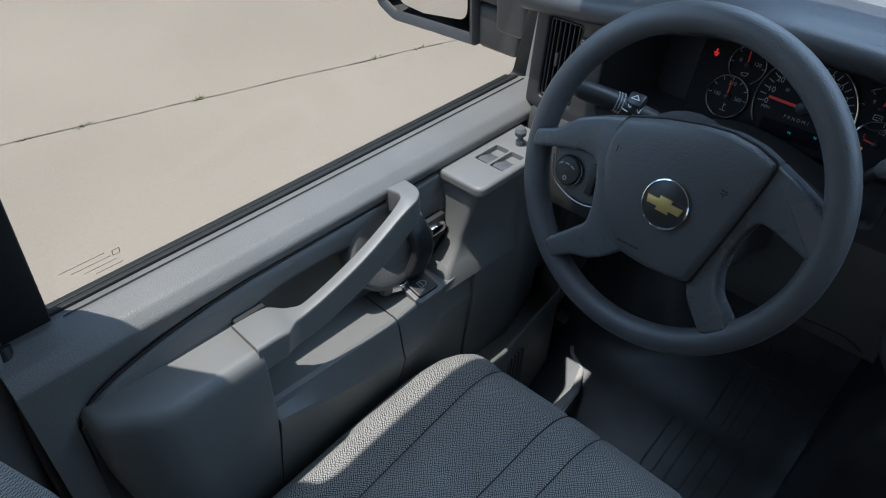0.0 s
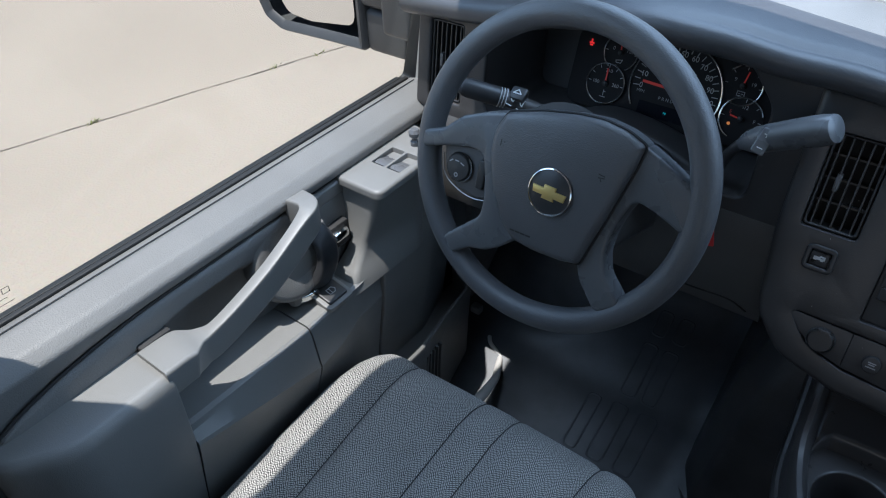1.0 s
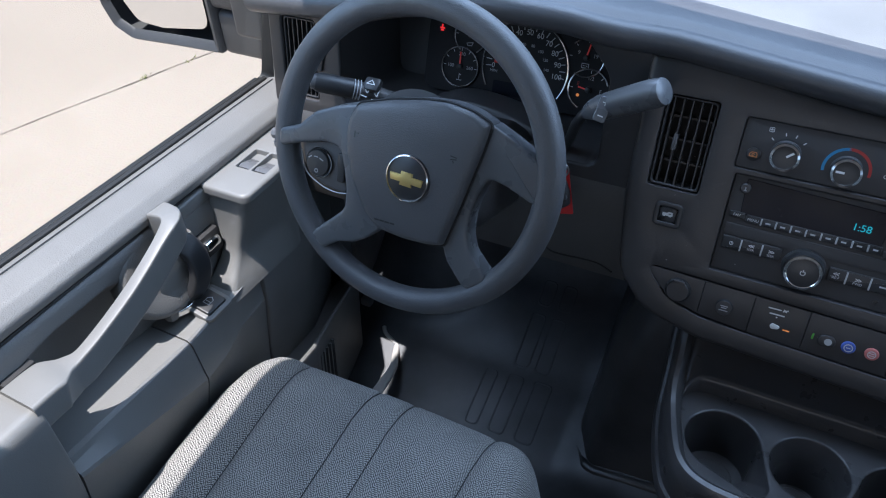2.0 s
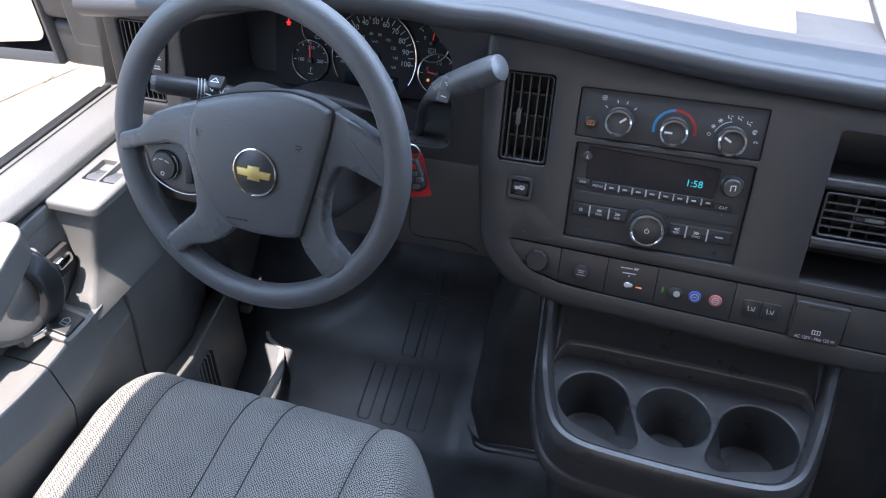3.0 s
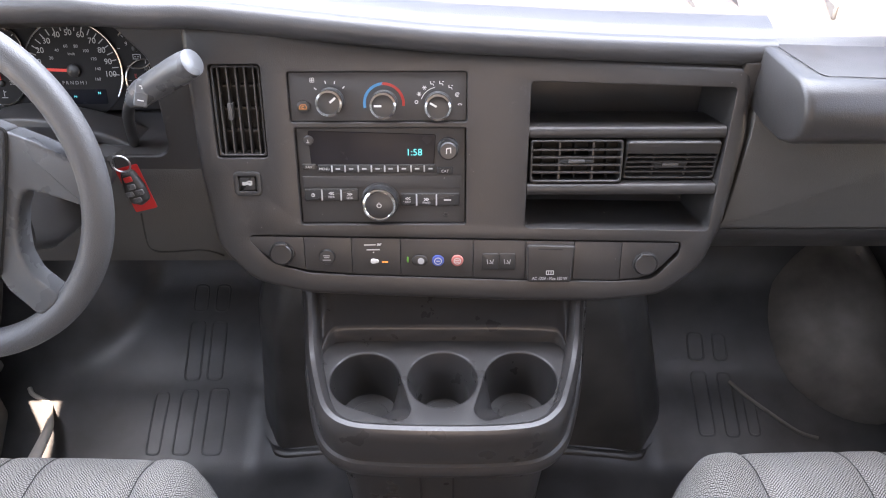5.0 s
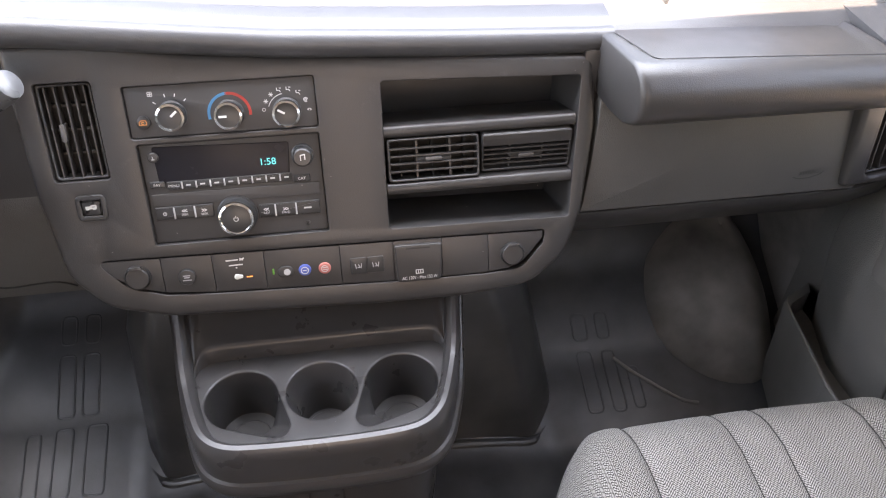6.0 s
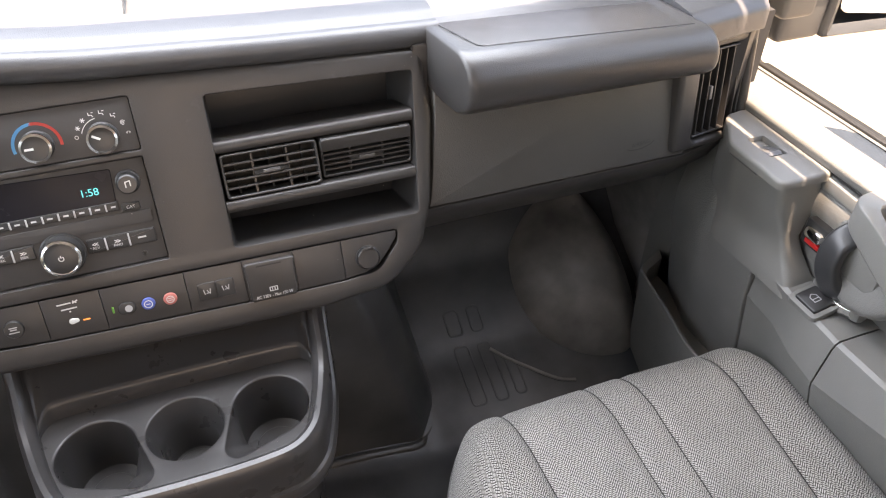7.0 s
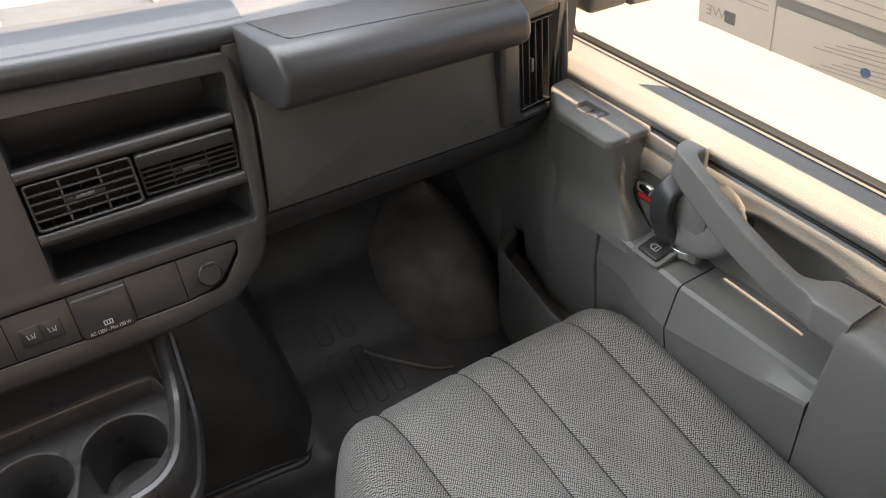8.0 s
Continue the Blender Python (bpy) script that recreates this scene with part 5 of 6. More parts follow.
k = part("eject_button", lathe([(0.0062, 0), (0.0062, 0.003), (0.005, 0.0042), (0, 0.0045)], 24), SATIN, radio, at=RF @ Matrix.Translation((-0.1775, -0.079, 0)))
part("button_print", strokes([[(0, -0.002), (0, 0.0015)], [(-0.0014, -0.002), (0.0014, -0.002)]], 0.0012, 0.0048), GREY_PRINT, k, at=RF @ Matrix.Translation((-0.1775, -0.079, 0)), flat=True)
k = part("tune_knob", lathe([(0.0135, 0), (0.0135, 0.003), (0.0118, 0.004), (0.0110, 0.014), (0.0095, 0.0155), (0, 0.0155)], 36), SATIN, radio, "black tuning knob", at=RF @ Matrix.Translation((-0.006, -0.0895, 0)))
part("note_symbol", strokes([[(-0.002, -0.003), (-0.002, 0.003), (0.003, 0.004), (0.003, -0.002)]], 0.0013, 0.0158), WHITE, k, at=RF @ Matrix.Translation((-0.006, -0.0895, 0)), flat=True)
k = part("volume_knob", lathe([(0.0245, 0), (0.0245, 0.003), (0.0225, 0.004), (0.0205, 0.017), (0.017, 0.0182), (0, 0.0182)], 44), SATIN, radio, "large volume knob", at=RF @ Matrix.Translation((-0.092, -0.1575, 0)))
part("chrome_ring", lathe([(0.0207, 0.013), (0.0213, 0.0155), (0.0205, 0.0182), (0.0183, 0.0192), (0.0172, 0.0184)], 44, cap=False), CHROME, k, "chrome ring", at=RF @ Matrix.Translation((-0.092, -0.1575, 0)))
part("power_symbol", strokes([arc(0, 0, 0.0026, 130, 410, 12), [(0, 0.001), (0, 0.0038)]], 0.0009, 0.0186), WHITE, k, at=RF @ Matrix.Translation((-0.092, -0.1575, 0)), flat=True)


def key_strip(x0, x1, y0, y1, marks, bars_):
    bb = part("key_strip", prism(rrect(x0, y0, x1, y1, 0.0012), -0.002, 0.0022, 0.0012), SATIN, radio, at=RF.copy())
    c = (y0 + y1) / 2
    seg = []
    for m_, w_ in marks:
        seg += [[(m_ - w_, c), (m_ + w_, c)]]
    if seg:
        part("key_print", strokes(seg, 0.0019, 0.0026), KEY_PRINT, bb, "small key print", at=RF.copy(), flat=True)
    for m_ in bars_:
        part("key_divider", prism(rrect(m_ - 0.0009, y0 + 0.001, m_ + 0.0009, y1 - 0.001, 0.0005), 0, 0.0034, 0.0004), GREY_PRINT, bb, at=RF.copy())


key_strip(-0.1875, -0.170, -0.1165, -0.1085, (), ())
key_strip(-0.168, -0.022, -0.1200, -0.1095, [(-0.143 + 0.0164 * i, 0.0022) for i in range(7)] + [(-0.028, 0.002)], [-0.1505 + 0.0164 * i for i in range(8)])
key_strip(-0.020, 0.0, -0.1225, -0.1135, (), ())
key_strip(-0.187, -0.119, -0.1570, -0.1405, (), (-0.165, -0.141))
key_strip(-0.066, 0.008, -0.1640, -0.1470, [(-0.007, 0.004)], (-0.046, -0.021))
for txt, x, y, size in (("FAV", -0.1788, -0.1125, 0.0048), ("MENU", -0.1598, -0.1148, 0.0046), ("CAT", -0.0100, -0.1180, 0.0048), ("SEEK", -0.1530, -0.1512, 0.0040), ("SEEK", -0.1300, -0.1524, 0.0040), ("REV", -0.0570, -0.1580, 0.0044), ("FWD", -0.0335, -0.1592, 0.0044)):
    words(txt, size, RF @ Matrix.Translation((x, y, 0.0026)), WHITE, radio, "key_word")
for x, y, way in ((-0.1530, -0.1465, -1), (-0.1300, -0.1477, 1), (-0.0570, -0.1535, -1), (-0.0335, -0.1547, 1)):
    part("key_arrow", strokes([[(x - 0.003 * way, y - 0.0015), (x, y), (x - 0.003 * way, y + 0.0015)], [(x, y - 0.0015), (x + 0.003 * way, y), (x, y + 0.0015)]], 0.0009, 0.0026), WHITE, radio, at=RF.copy(), flat=True)
part("clock_symbol", strokes([[(-0.1760 + 0.0020 * math.cos(k * 0.628), -0.1487 + 0.0020 * math.sin(k * 0.628)) for k in range(11)], [(-0.1760, -0.1475), (-0.1760, -0.1487), (-0.1750, -0.1487)]], 0.0007, 0.0026), WHITE, radio, at=RF.copy(), flat=True)
part("lower_strip", prism(rrect(-0.188, -0.1395, 0.010, -0.1245, 0.001), -0.001, 0.0012, 0.0006), RADIO, radio, at=RF.copy())
part("jack", lathe([(0.0032, 0), (0.0032, 0.0012), (0.0016, 0.0014), (0.0014, 0.0)], 16), SATIN, radio, at=RF @ Matrix.Translation((-0.009, -0.176, 0.0)))

# ---- instrument cluster ----
CL = plane_frame((-0.52, 0.335, 1.05), 20)
clus = thing("instrument_cluster", (-0.52, 0.33, 1.0), "black instrument cluster with chrome-ringed gauges", "instrument cluster")
part("face", prism(fillet([(-0.165, -0.055), (0.150, -0.050), (0.148, 0.055), (0.06, 0.075), (-0.06, 0.075), (-0.165, 0.06)], 0.02), -0.02, 0.0, 0.002), GAUGE, clus, at=CL.copy())


def gauge(x, y, r, a0, a1, ticks_, needle, label, long_=0.72):
    at = CL @ Matrix.Translation((x, y, 0))
    g = part("gauge_face", lathe([(r, 0), (r, 0.0012), (0, 0.0014)], 48), GAUGE, clus, label, at=at.copy())
    rim = arc(0, 0, r, a0, a1, 44)
    part("chrome_rim", sweep([(p[0], p[1], 0.003) for p in rim], circle(0, 0, 0.0015, 8), up=(0, 0, 1)), CHROME, g, "thin chrome rim", at=at.copy())
    seg = [[(r * f * math.cos(radians(a)), r * f * math.sin(radians(a))) for f in (0.80, 0.92)] for a in ticks_]
    part("tick_marks", strokes(seg, r * 0.010 + 0.0007, 0.0018), GREY_PRINT, g, at=at.copy(), flat=True)
    if needle is not None:
        a = radians(needle)
        part("needle", strokes([[(-0.1 * r * math.cos(a), -0.1 * r * math.sin(a)), (long_ * r * math.cos(a), long_ * r * math.sin(a))]], r * 0.05 + 0.0006, 0.004), NEEDLE, g, "red needle", at=at.copy(), flat=True)
    part("needle_hub", lathe([(r * 0.12 + 0.001, 0.001), (r * 0.12 + 0.001, 0.005), (r * 0.08, 0.0065), (0, 0.0065)], 20), SATIN, g, at=at.copy())
    return at, g


at, g = gauge(-0.1045, -0.013, 0.030, 0, 360, (180, 150, 120, 90, 60, 30, 0), 92, "small temperature gauge")
words("100", 0.0074, at @ Matrix.Translation((-0.016, 0.0, 0.0014)), GREY_PRINT, g)
words("210", 0.0074, at @ Matrix.Translation((0.001, 0.019, 0.0014)), GREY_PRINT, g)
words("260", 0.0074, at @ Matrix.Translation((0.016, 0.0, 0.0014)), GREY_PRINT, g)
part("gauge_symbol", strokes([[(0, -0.010), (0, -0.018)], [(-0.004, -0.020), (0.004, -0.020)], [(0, -0.012), (0.003, -0.012)]], 0.001, 0.0018), GREY_PRINT, g, at=at.copy(), flat=True)
at, g = gauge(-0.093, 0.0355, 0.026, -60, 240, (180, 135, 90, 45, 0), 95, "small oil pressure gauge")
words("0", 0.0074, at @ Matrix.Translation((-0.012, 0.004, 0.0014)), GREY_PRINT, g)
words("120", 0.0074, at @ Matrix.Translation((0.013, 0.004, 0.0014)), GREY_PRINT, g)
part("gauge_symbol", strokes([[(-0.005, -0.012), (0.005, -0.010), (0.003, -0.015), (-0.004, -0.015), (-0.005, -0.012)]], 0.001, 0.0018), GREY_PRINT, g, at=at.copy(), flat=True)
at, g = gauge(-0.001, 0.004, 0.067, -32, 212, [186 - 9.6 * i for i in range(21)], 178, "large speedometer", 0.70)
for i, num in enumerate((0, 10, 20, 30, 40, 50, 60, 70, 80, 90, 100)):
    a = radians(186 - 19.2 * i)
    words(str(num), 0.0108, at @ Matrix.Translation((0.0500 * math.cos(a), 0.0500 * math.sin(a), 0.0014)), KEY_PRINT, g)
for i, num in enumerate((20, 40, 60, 80, 100, 120, 140, 160)):
    a = radians(150 - 24.5 * i)
    words(str(num), 0.0058, at @ Matrix.Translation((0.033 * math.cos(a), 0.033 * math.sin(a), 0.0014)), GREY_PRINT, g)
words("MPH", 0.006, at @ Matrix.Translation((-0.048, -0.013, 0.0014)), GREY_PRINT, g)
words("km/h", 0.005, at @ Matrix.Translation((0.0, 0.022, 0.0014)), GREY_PRINT, g)
words("P R N D M 1", 0.0066, at @ Matrix.Translation((-0.002, -0.017, 0.0014)), GREY_PRINT, g)
part("message_window", prism(rrect(-0.046, -0.046, 0.040, -0.026, 0.002), 0.0014, 0.002), SCREEN, g, at=at.copy(), flat=True)
words("N", 0.0052, at @ Matrix.Translation((0.030, -0.031, 0.002)), CYAN, g, "lit_letter")
words("MI", 0.0045, at @ Matrix.Translation((-0.004, -0.036, 0.002)), CYAN, g, "lit_letter")
at, g = gauge(0.088, 0.033, 0.0265, -120, 140, (180, 135, 90, 45, 0), 80, "small voltage gauge")
words("9", 0.0074, at @ Matrix.Translation((-0.012, 0.006, 0.0014)), GREY_PRINT, g)
words("19", 0.0074, at @ Matrix.Translation((0.013, 0.004, 0.0014)), GREY_PRINT, g)
part("gauge_symbol", strokes([[(-0.005, -0.008), (0.005, -0.008), (0.005, -0.014), (-0.005, -0.014), (-0.005, -0.008)], [(-0.003, -0.011), (-0.001, -0.011)], [(0.001, -0.011), (0.003, -0.011)]], 0.0009, 0.0018), GREY_PRINT, g, at=at.copy(), flat=True)
at, g = gauge(0.099, -0.010, 0.029, 20, 250, (180, 135, 90, 45, 0), 172, "small fuel gauge", 0.5)
words("1/2", 0.0074, at @ Matrix.Translation((0.001, 0.016, 0.0014)), GREY_PRINT, g)
words("E", 0.0074, at @ Matrix.Translation((-0.016, 0.006, 0.0014)), RED_PRINT, g)
words("F", 0.0074, at @ Matrix.Translation((0.018, 0.0, 0.0014)), GREY_PRINT, g)
part("fuel_lamp", lathe([(0.0022, 0.001), (0.0022, 0.0022), (0, 0.0024)], 14), AMBER, g, "amber lamp", at=at @ Matrix.Translation((-0.014, -0.010, 0)))
part("belt_lamp", strokes([[(-0.1425, 0.044), (-0.1425, 0.040)], [(-0.1455, 0.039), (-0.139, 0.039)], [(-0.144, 0.036), (-0.1405, 0.036)]], 0.0025, 0.0006), RED_LAMP, clus, "red lit seat belt symbol", at=CL.copy(), flat=True)
# lip under the gauges
path = smooth_path([(-0.64, 0.27, 1.005), (-0.59, 0.275, 1.022), (-0.52, 0.27, 1.020), (-0.45, 0.26, 1.005), (-0.40, 0.25, 0.985)])
part("lower_lip", sweep(path, fillet([(-0.03, -0.03), (0.03, -0.03), (0.024, 0.006), (-0.03, 0.0)], 0.006)), BLACK, dash)

# dimmer panel beside the vent
dim = part("dimmer_panel", prism(fillet([(-0.822, 0.048), (-0.797, 0.052), (-0.785, 0.112), (-0.806, 0.110)], 0.003), -0.01, 0.0045, 0.001), SATIN, dash, "narrow switch panel with white symbols", at=DP.copy())
for i in range(4):
    cx, cy = -0.8085 + 0.0032 * i, 0.059 + 0.0145 * i
    part("switch_print", strokes([[(cx - 0.005, cy), (cx + 0.005, cy)], [(cx - 0.004, cy + 0.004), (cx - 0.001, cy + 0.004)], [(cx + 0.001, cy + 0.004), (cx + 0.004, cy + 0.003)]], 0.0016, 0.005), WHITE, dim, at=DP.copy(), flat=True)


# ---- steering column, wheel and levers ----
RING = plane_frame((-0.5383, 0.0114, 1.0834), 20) @ Matrix.Rotation(radians(-2), 4, "Y")
WH = plane_frame((-0.5335, 0.010, 1.089), 20) @ Matrix.Diagonal((1, 1.02, 1, 1))
col = thing("steering_column", (-0.53, 0.2, 0.98), "dark plastic steering column shroud", "steering column")
rings = []
for f, w, h, dz in ((0.0, 0.050, 0.042, -0.036), (0.1, 0.062, 0.050, -0.036), (0.5, 0.068, 0.053, -0.026), (1.0, 0.075, 0.058, -0.030)):
    c = Vector((-0.532, 0.07, 1.045)).lerp(Vector((-0.532, 0.33, 0.955)), f)
    rings.append([(c.x + a, c.y + b * 0.35, c.z + b + dz) for a, b in fillet([(-w, -h), (w, -h), (w * 0.9, h * 0.8), (w * 0.5, h), (-w * 0.5, h), (-w * 0.9, h * 0.8)], 0.02, 5)])
part("shroud", loft(rings), DASH, col)
part("ignition_boss", lathe([(0.026, 0), (0.026, 0.03), (0.022, 0.035), (0.014, 0.036)], 28), DASH, col, at=Matrix.Translation((-0.445, 0.16, 1.015)) @ Matrix.Rotation(radians(75), 4, "X") @ Matrix.Rotation(radians(25), 4, "Y"))

wheel = thing("steering_wheel", (-0.532, 0.05, 1.05), "dark grey grained four-spoke steering wheel", "steering wheel")
RIM = 0.1763
rim_path = [(RIM * math.cos(2 * math.pi * i / 96), RIM * math.sin(2 * math.pi * i / 96), -0.002) for i in range(96)]
part("rim", sweep(rim_path, circle(0, 0, 0.0158, 20), up=(0, 0, 1), loop=True), WHEEL, wheel, "grained vinyl rim", at=RING.copy(), angle=80)


def domed(loop, z0, z1, bulge, steps=7, bend=0.0):
    """A pad with rounded edge and a smoothly crowned front. bend: how far its upper part falls back."""
    cx, cy = sum(p[0] for p in loop) / len(loop), sum(p[1] for p in loop) / len(loop)
    wx, wy = max(abs(p[0] - cx) for p in loop), max(abs(p[1] - cy) for p in loop)

    def top(x, y):
        return z1 + bulge * (1 - 0.5 * ((x - cx) / wx) ** 2 - 0.5 * ((y - cy) / wy) ** 2) - bend * max(0.0, (y - cy) / wy - 0.45) ** 2

    rings = [[(x, y, z0) for x, y in loop], [(x, y, top(x, y) - 0.008) for x, y in loop]]
    for j in range(1, 5):
        a = math.pi / 2 * j / 4
        rings.append([(x, y, top(x, y) - 0.008 * (1 - math.sin(a))) for x, y in offset(loop, 0.008 * (1 - math.cos(a)))])
    base = offset(loop, 0.008)
    for j in range(1, steps + 1):
        k = 1 - j / (steps + 0.2)
        rings.append([(cx + (x - cx) * k, cy + (y - cy) * k, top(cx + (x - cx) * k, cy + (y - cy) * k)) for x, y in base])
    return loft(rings)


cover = fillet([(-0.064, 0.051), (-0.022, 0.063), (0.018, 0.0705), (0.048, 0.0730), (0.077, 0.069), (0.100, 0.060), (0.095, 0.033), (0.080, -0.025), (0.0625, -0.0865), (0.042, -0.090), (0.009, -0.091), (-0.022, -0.088), (-0.041, -0.073), (-0.063, -0.037), (-0.0745, 0.000), (-0.0755, 0.029)],
               [0.012, 0.08, 0.08, 0.06, 0.06, 0.006, 0.1, 0.3, 0.007, 0.06, 0.1, 0.012, 0.06, 0.08, 0.06, 0.04], 7)
part("airbag_cover", domed(cover, -0.012, 0.018, 0.012, 10, 0.014), WHEEL_COVER, wheel, "grained airbag cover", at=WH.copy(), angle=80)
part("cover_seam", sweep([(x, y, 0.0125) for x, y in offset(cover, -0.0008)], circle(0, 0, 0.0017, 6), loop=True), VOID, wheel, "dark seam round the cover", at=WH.copy())
BZ = 0.0305
BD = WH @ Matrix.Translation((0.0150, -0.0150, 0)) @ Matrix.Diagonal((0.89, 0.89, 1, 1))
badge = part("badge_disc", lathe([(0.0305, 0.02), (0.0305, BZ), (0.0285, BZ + 0.0012), (0.0, BZ + 0.002)], 48), SATIN, wheel, "black round badge", at=BD.copy())
part("badge_ring", lathe([(0.0285, BZ), (0.0300, BZ + 0.0018), (0.0285, BZ + 0.0026), (0.0275, BZ + 0.001)], 48, cap=False), CHROME, badge, "thin bright ring", at=BD.copy())
bow = [(-0.021, -0.0055), (-0.0075, -0.0055), (-0.0085, -0.0095), (0.0085, -0.0095), (0.0075, -0.0055), (0.021, -0.0055), (0.0225, 0.0035), (0.008, 0.0035), (0.008, 0.008), (-0.008, 0.008), (-0.008, 0.0035), (-0.0225, 0.0035)]
bow = [(a * 1.04, b * 1.02) for a, b in bow]
part("badge_emblem", prism(bow, BZ + 0.0015, BZ + 0.0042, 0.0012, steps=2), GOLD, badge, "plain gold emblem shape", at=BD @ Matrix.Rotation(radians(-3), 4, "Z"))
part("horn_symbol", strokes([[(0.062, 0.021), (0.070, 0.020)], [(0.063, 0.017), (0.070, 0.018)], [(0.066, 0.016), (0.067, 0.014)]], 0.0012, 0.0275), VOID, wheel, at=WH.copy(), flat=True)
part("horn_symbol", strokes([[(-0.060, 0.022), (-0.060, 0.015)], [(-0.056, 0.020), (-0.050, 0.019)], [(-0.056, 0.016), (-0.050, 0.016)]], 0.0012, 0.0263), VOID, wheel, at=WH.copy(), flat=True)
part("moulded_word", strokes([[(-0.024 + 0.007 * i, -0.074), (-0.019 + 0.007 * i, -0.074)] for i in range(4)], 0.002, 0.0264), VOID, wheel, at=WH.copy(), flat=True)


def spoke(outline, radii, label):
    """One moulded spoke plate, from under the cover out into the rim, with softly rounded edges."""
    part("spoke", prism(fillet(outline, radii, 6), -0.016, 0.0115, 0.0045, steps=4), SPOKE, wheel, label, at=WH.copy(), angle=70)


spoke([(-0.050, 0.049), (-0.068, 0.0495), (-0.098, 0.041), (-0.127, 0.029), (-0.150, 0.008), (-0.178, -0.002), (-0.178, -0.024), (-0.146, -0.013), (-0.1115, -0.004), (-0.0890, -0.006), (-0.081, -0.033), (-0.0765, -0.055), (-0.0765, -0.080), (-0.124, -0.123), (-0.106, -0.140), (-0.083, -0.124), (-0.060, -0.119), (-0.040, -0.107), (-0.018, -0.087), (-0.03, -0.05)],
      [0, 0.02, 0.05, 0.03, 0.02, 0.007, 0.007, 0.02, 0.03, 0.014, 0.05, 0.04, 0.020, 0.009, 0.009, 0.02, 0.03, 0.04, 0.01, 0], "smooth grey forked spoke beside the cruise switches")
spoke([(0.080, 0.058), (0.100, 0.0585), (0.125, 0.048), (0.166, 0.027), (0.166, -0.018), (0.148, -0.011), (0.127, -0.0035), (0.1040, 0.0025), (0.0930, -0.022), (0.0880, -0.045), (0.0870, -0.068), (0.094, -0.090), (0.122, -0.116), (0.094, -0.136), (0.066, -0.106), (0.058, -0.086), (0.05, -0.06)],
      [0, 0.007, 0.06, 0.010, 0.010, 0.02, 0.04, 0.012, 0.06, 0.06, 0.03, 0.03, 0.010, 0.010, 0.03, 0.01, 0], "smooth grey forked spoke")
part("switch_panel", prism(fillet([(-0.153, -0.012), (-0.080, 0.0), (-0.070, -0.060), (-0.094, -0.066), (-0.120, -0.062), (-0.143, -0.048)], [0.006, 0.01, 0.01, 0.03, 0.03, 0.02]), -0.016, -0.002, 0.003), BLACK, wheel, "black cruise switch panel", at=WH.copy())
part("panel_edge", sweep(smooth_path([(-0.151, -0.024, -0.001), (-0.143, -0.049, -0.001), (-0.120, -0.0625, -0.001), (-0.096, -0.0665, -0.001), (-0.072, -0.062, -0.001)]), circle(0, 0, 0.0009, 8)), STEEL, wheel, "bright trim line", at=WH.copy())
k = part("cruise_dial", lathe([(0.0175, 0), (0.0175, 0.006), (0.0155, 0.009), (0.0, 0.010)], 36), SATIN, wheel, "round cruise control dial", at=WH @ Matrix.Translation((-0.1225, -0.034, -0.003)))
part("dial_ring", lathe([(0.0175, 0.004), (0.0186, 0.005), (0.0175, 0.0065)], 36, cap=False), CHROME, k, "bright ring", at=WH @ Matrix.Translation((-0.1225, -0.034, -0.003)))
part("dial_print", strokes([[(-0.012, 0.005), (-0.008, 0.008)], [(-0.004, 0.008), (0.001, 0.008)], [(0.004, 0.007), (0.009, 0.005)], arc(0.0, -0.009, 0.0022, 0, 360, 10)], 0.0014, 0.0104), GREY_PRINT, k, at=WH @ Matrix.Translation((-0.1225, -0.034, -0.003)), flat=True)
k = part("cruise_rocker", prism(rrect(-0.096, -0.052, -0.085, -0.016, 0.003), -0.004, 0.003, 0.002), SATIN, wheel, at=WH.copy())
part("hub_back", lathe([(0.05, -0.075), (0.058, -0.06), (0.075, -0.014), (0.0, -0.012)], 32), BLACK, wheel, at=WH.copy())

stalk = thing("turn_signal_lever", (-0.62, 0.2, 1.05), "black turn signal and wiper lever with white symbols", "lever")
path = smooth_path([(-0.575, 0.20, 1.035), (-0.63, 0.165, 1.066), (-0.675, 0.140, 1.087), (-0.70, 0.124, 1.097), (-0.742, 0.098, 1.112)])
ks = [interp(i / (len(path) - 1), (0, 0.35, 0.7, 0.74, 0.9, 1), (0.8, 0.95, 1.05, 1.2, 1.15, 0.9)) for i in range(len(path))]
body = part("lever_body", tube(path, 0.0107, 18, ks), BLACK, stalk)
ax = (path[-1] - path[-6]).normalized()
ROT = Matrix.Translation(path[-8]) @ ax.to_track_quat("Z", "Y").to_matrix().to_4x4()
part("end_sleeve", lathe([(0.0115, 0.0), (0.0132, 0.002), (0.0130, 0.045), (0.0113, 0.052), (0.0, 0.053)], 28), SATIN, stalk, at=ROT.copy())
for i in range(3):
    part("white_band", lathe([(0.0134, -0.008 + 0.004 * i), (0.0135, -0.0070 + 0.004 * i), (0.0125, -0.0068 + 0.004 * i)], 24, cap=False), GREY_PRINT, stalk, at=ROT.copy())
part("button_pad", box(-0.012, 0.012, -0.010, 0.010, -0.004, 0.006, 0.004), SATIN, stalk, at=Matrix.Translation((-0.672, 0.138, 1.100)) @ Matrix.Rotation(radians(30), 4, "X"))
SP = Matrix.Translation((-0.668, 0.129, 1.094)) @ Matrix.Rotation(radians(50), 4, "X") @ Matrix.Rotation(radians(20), 4, "Y") @ Matrix.Rotation(radians(-8), 4, "Z")
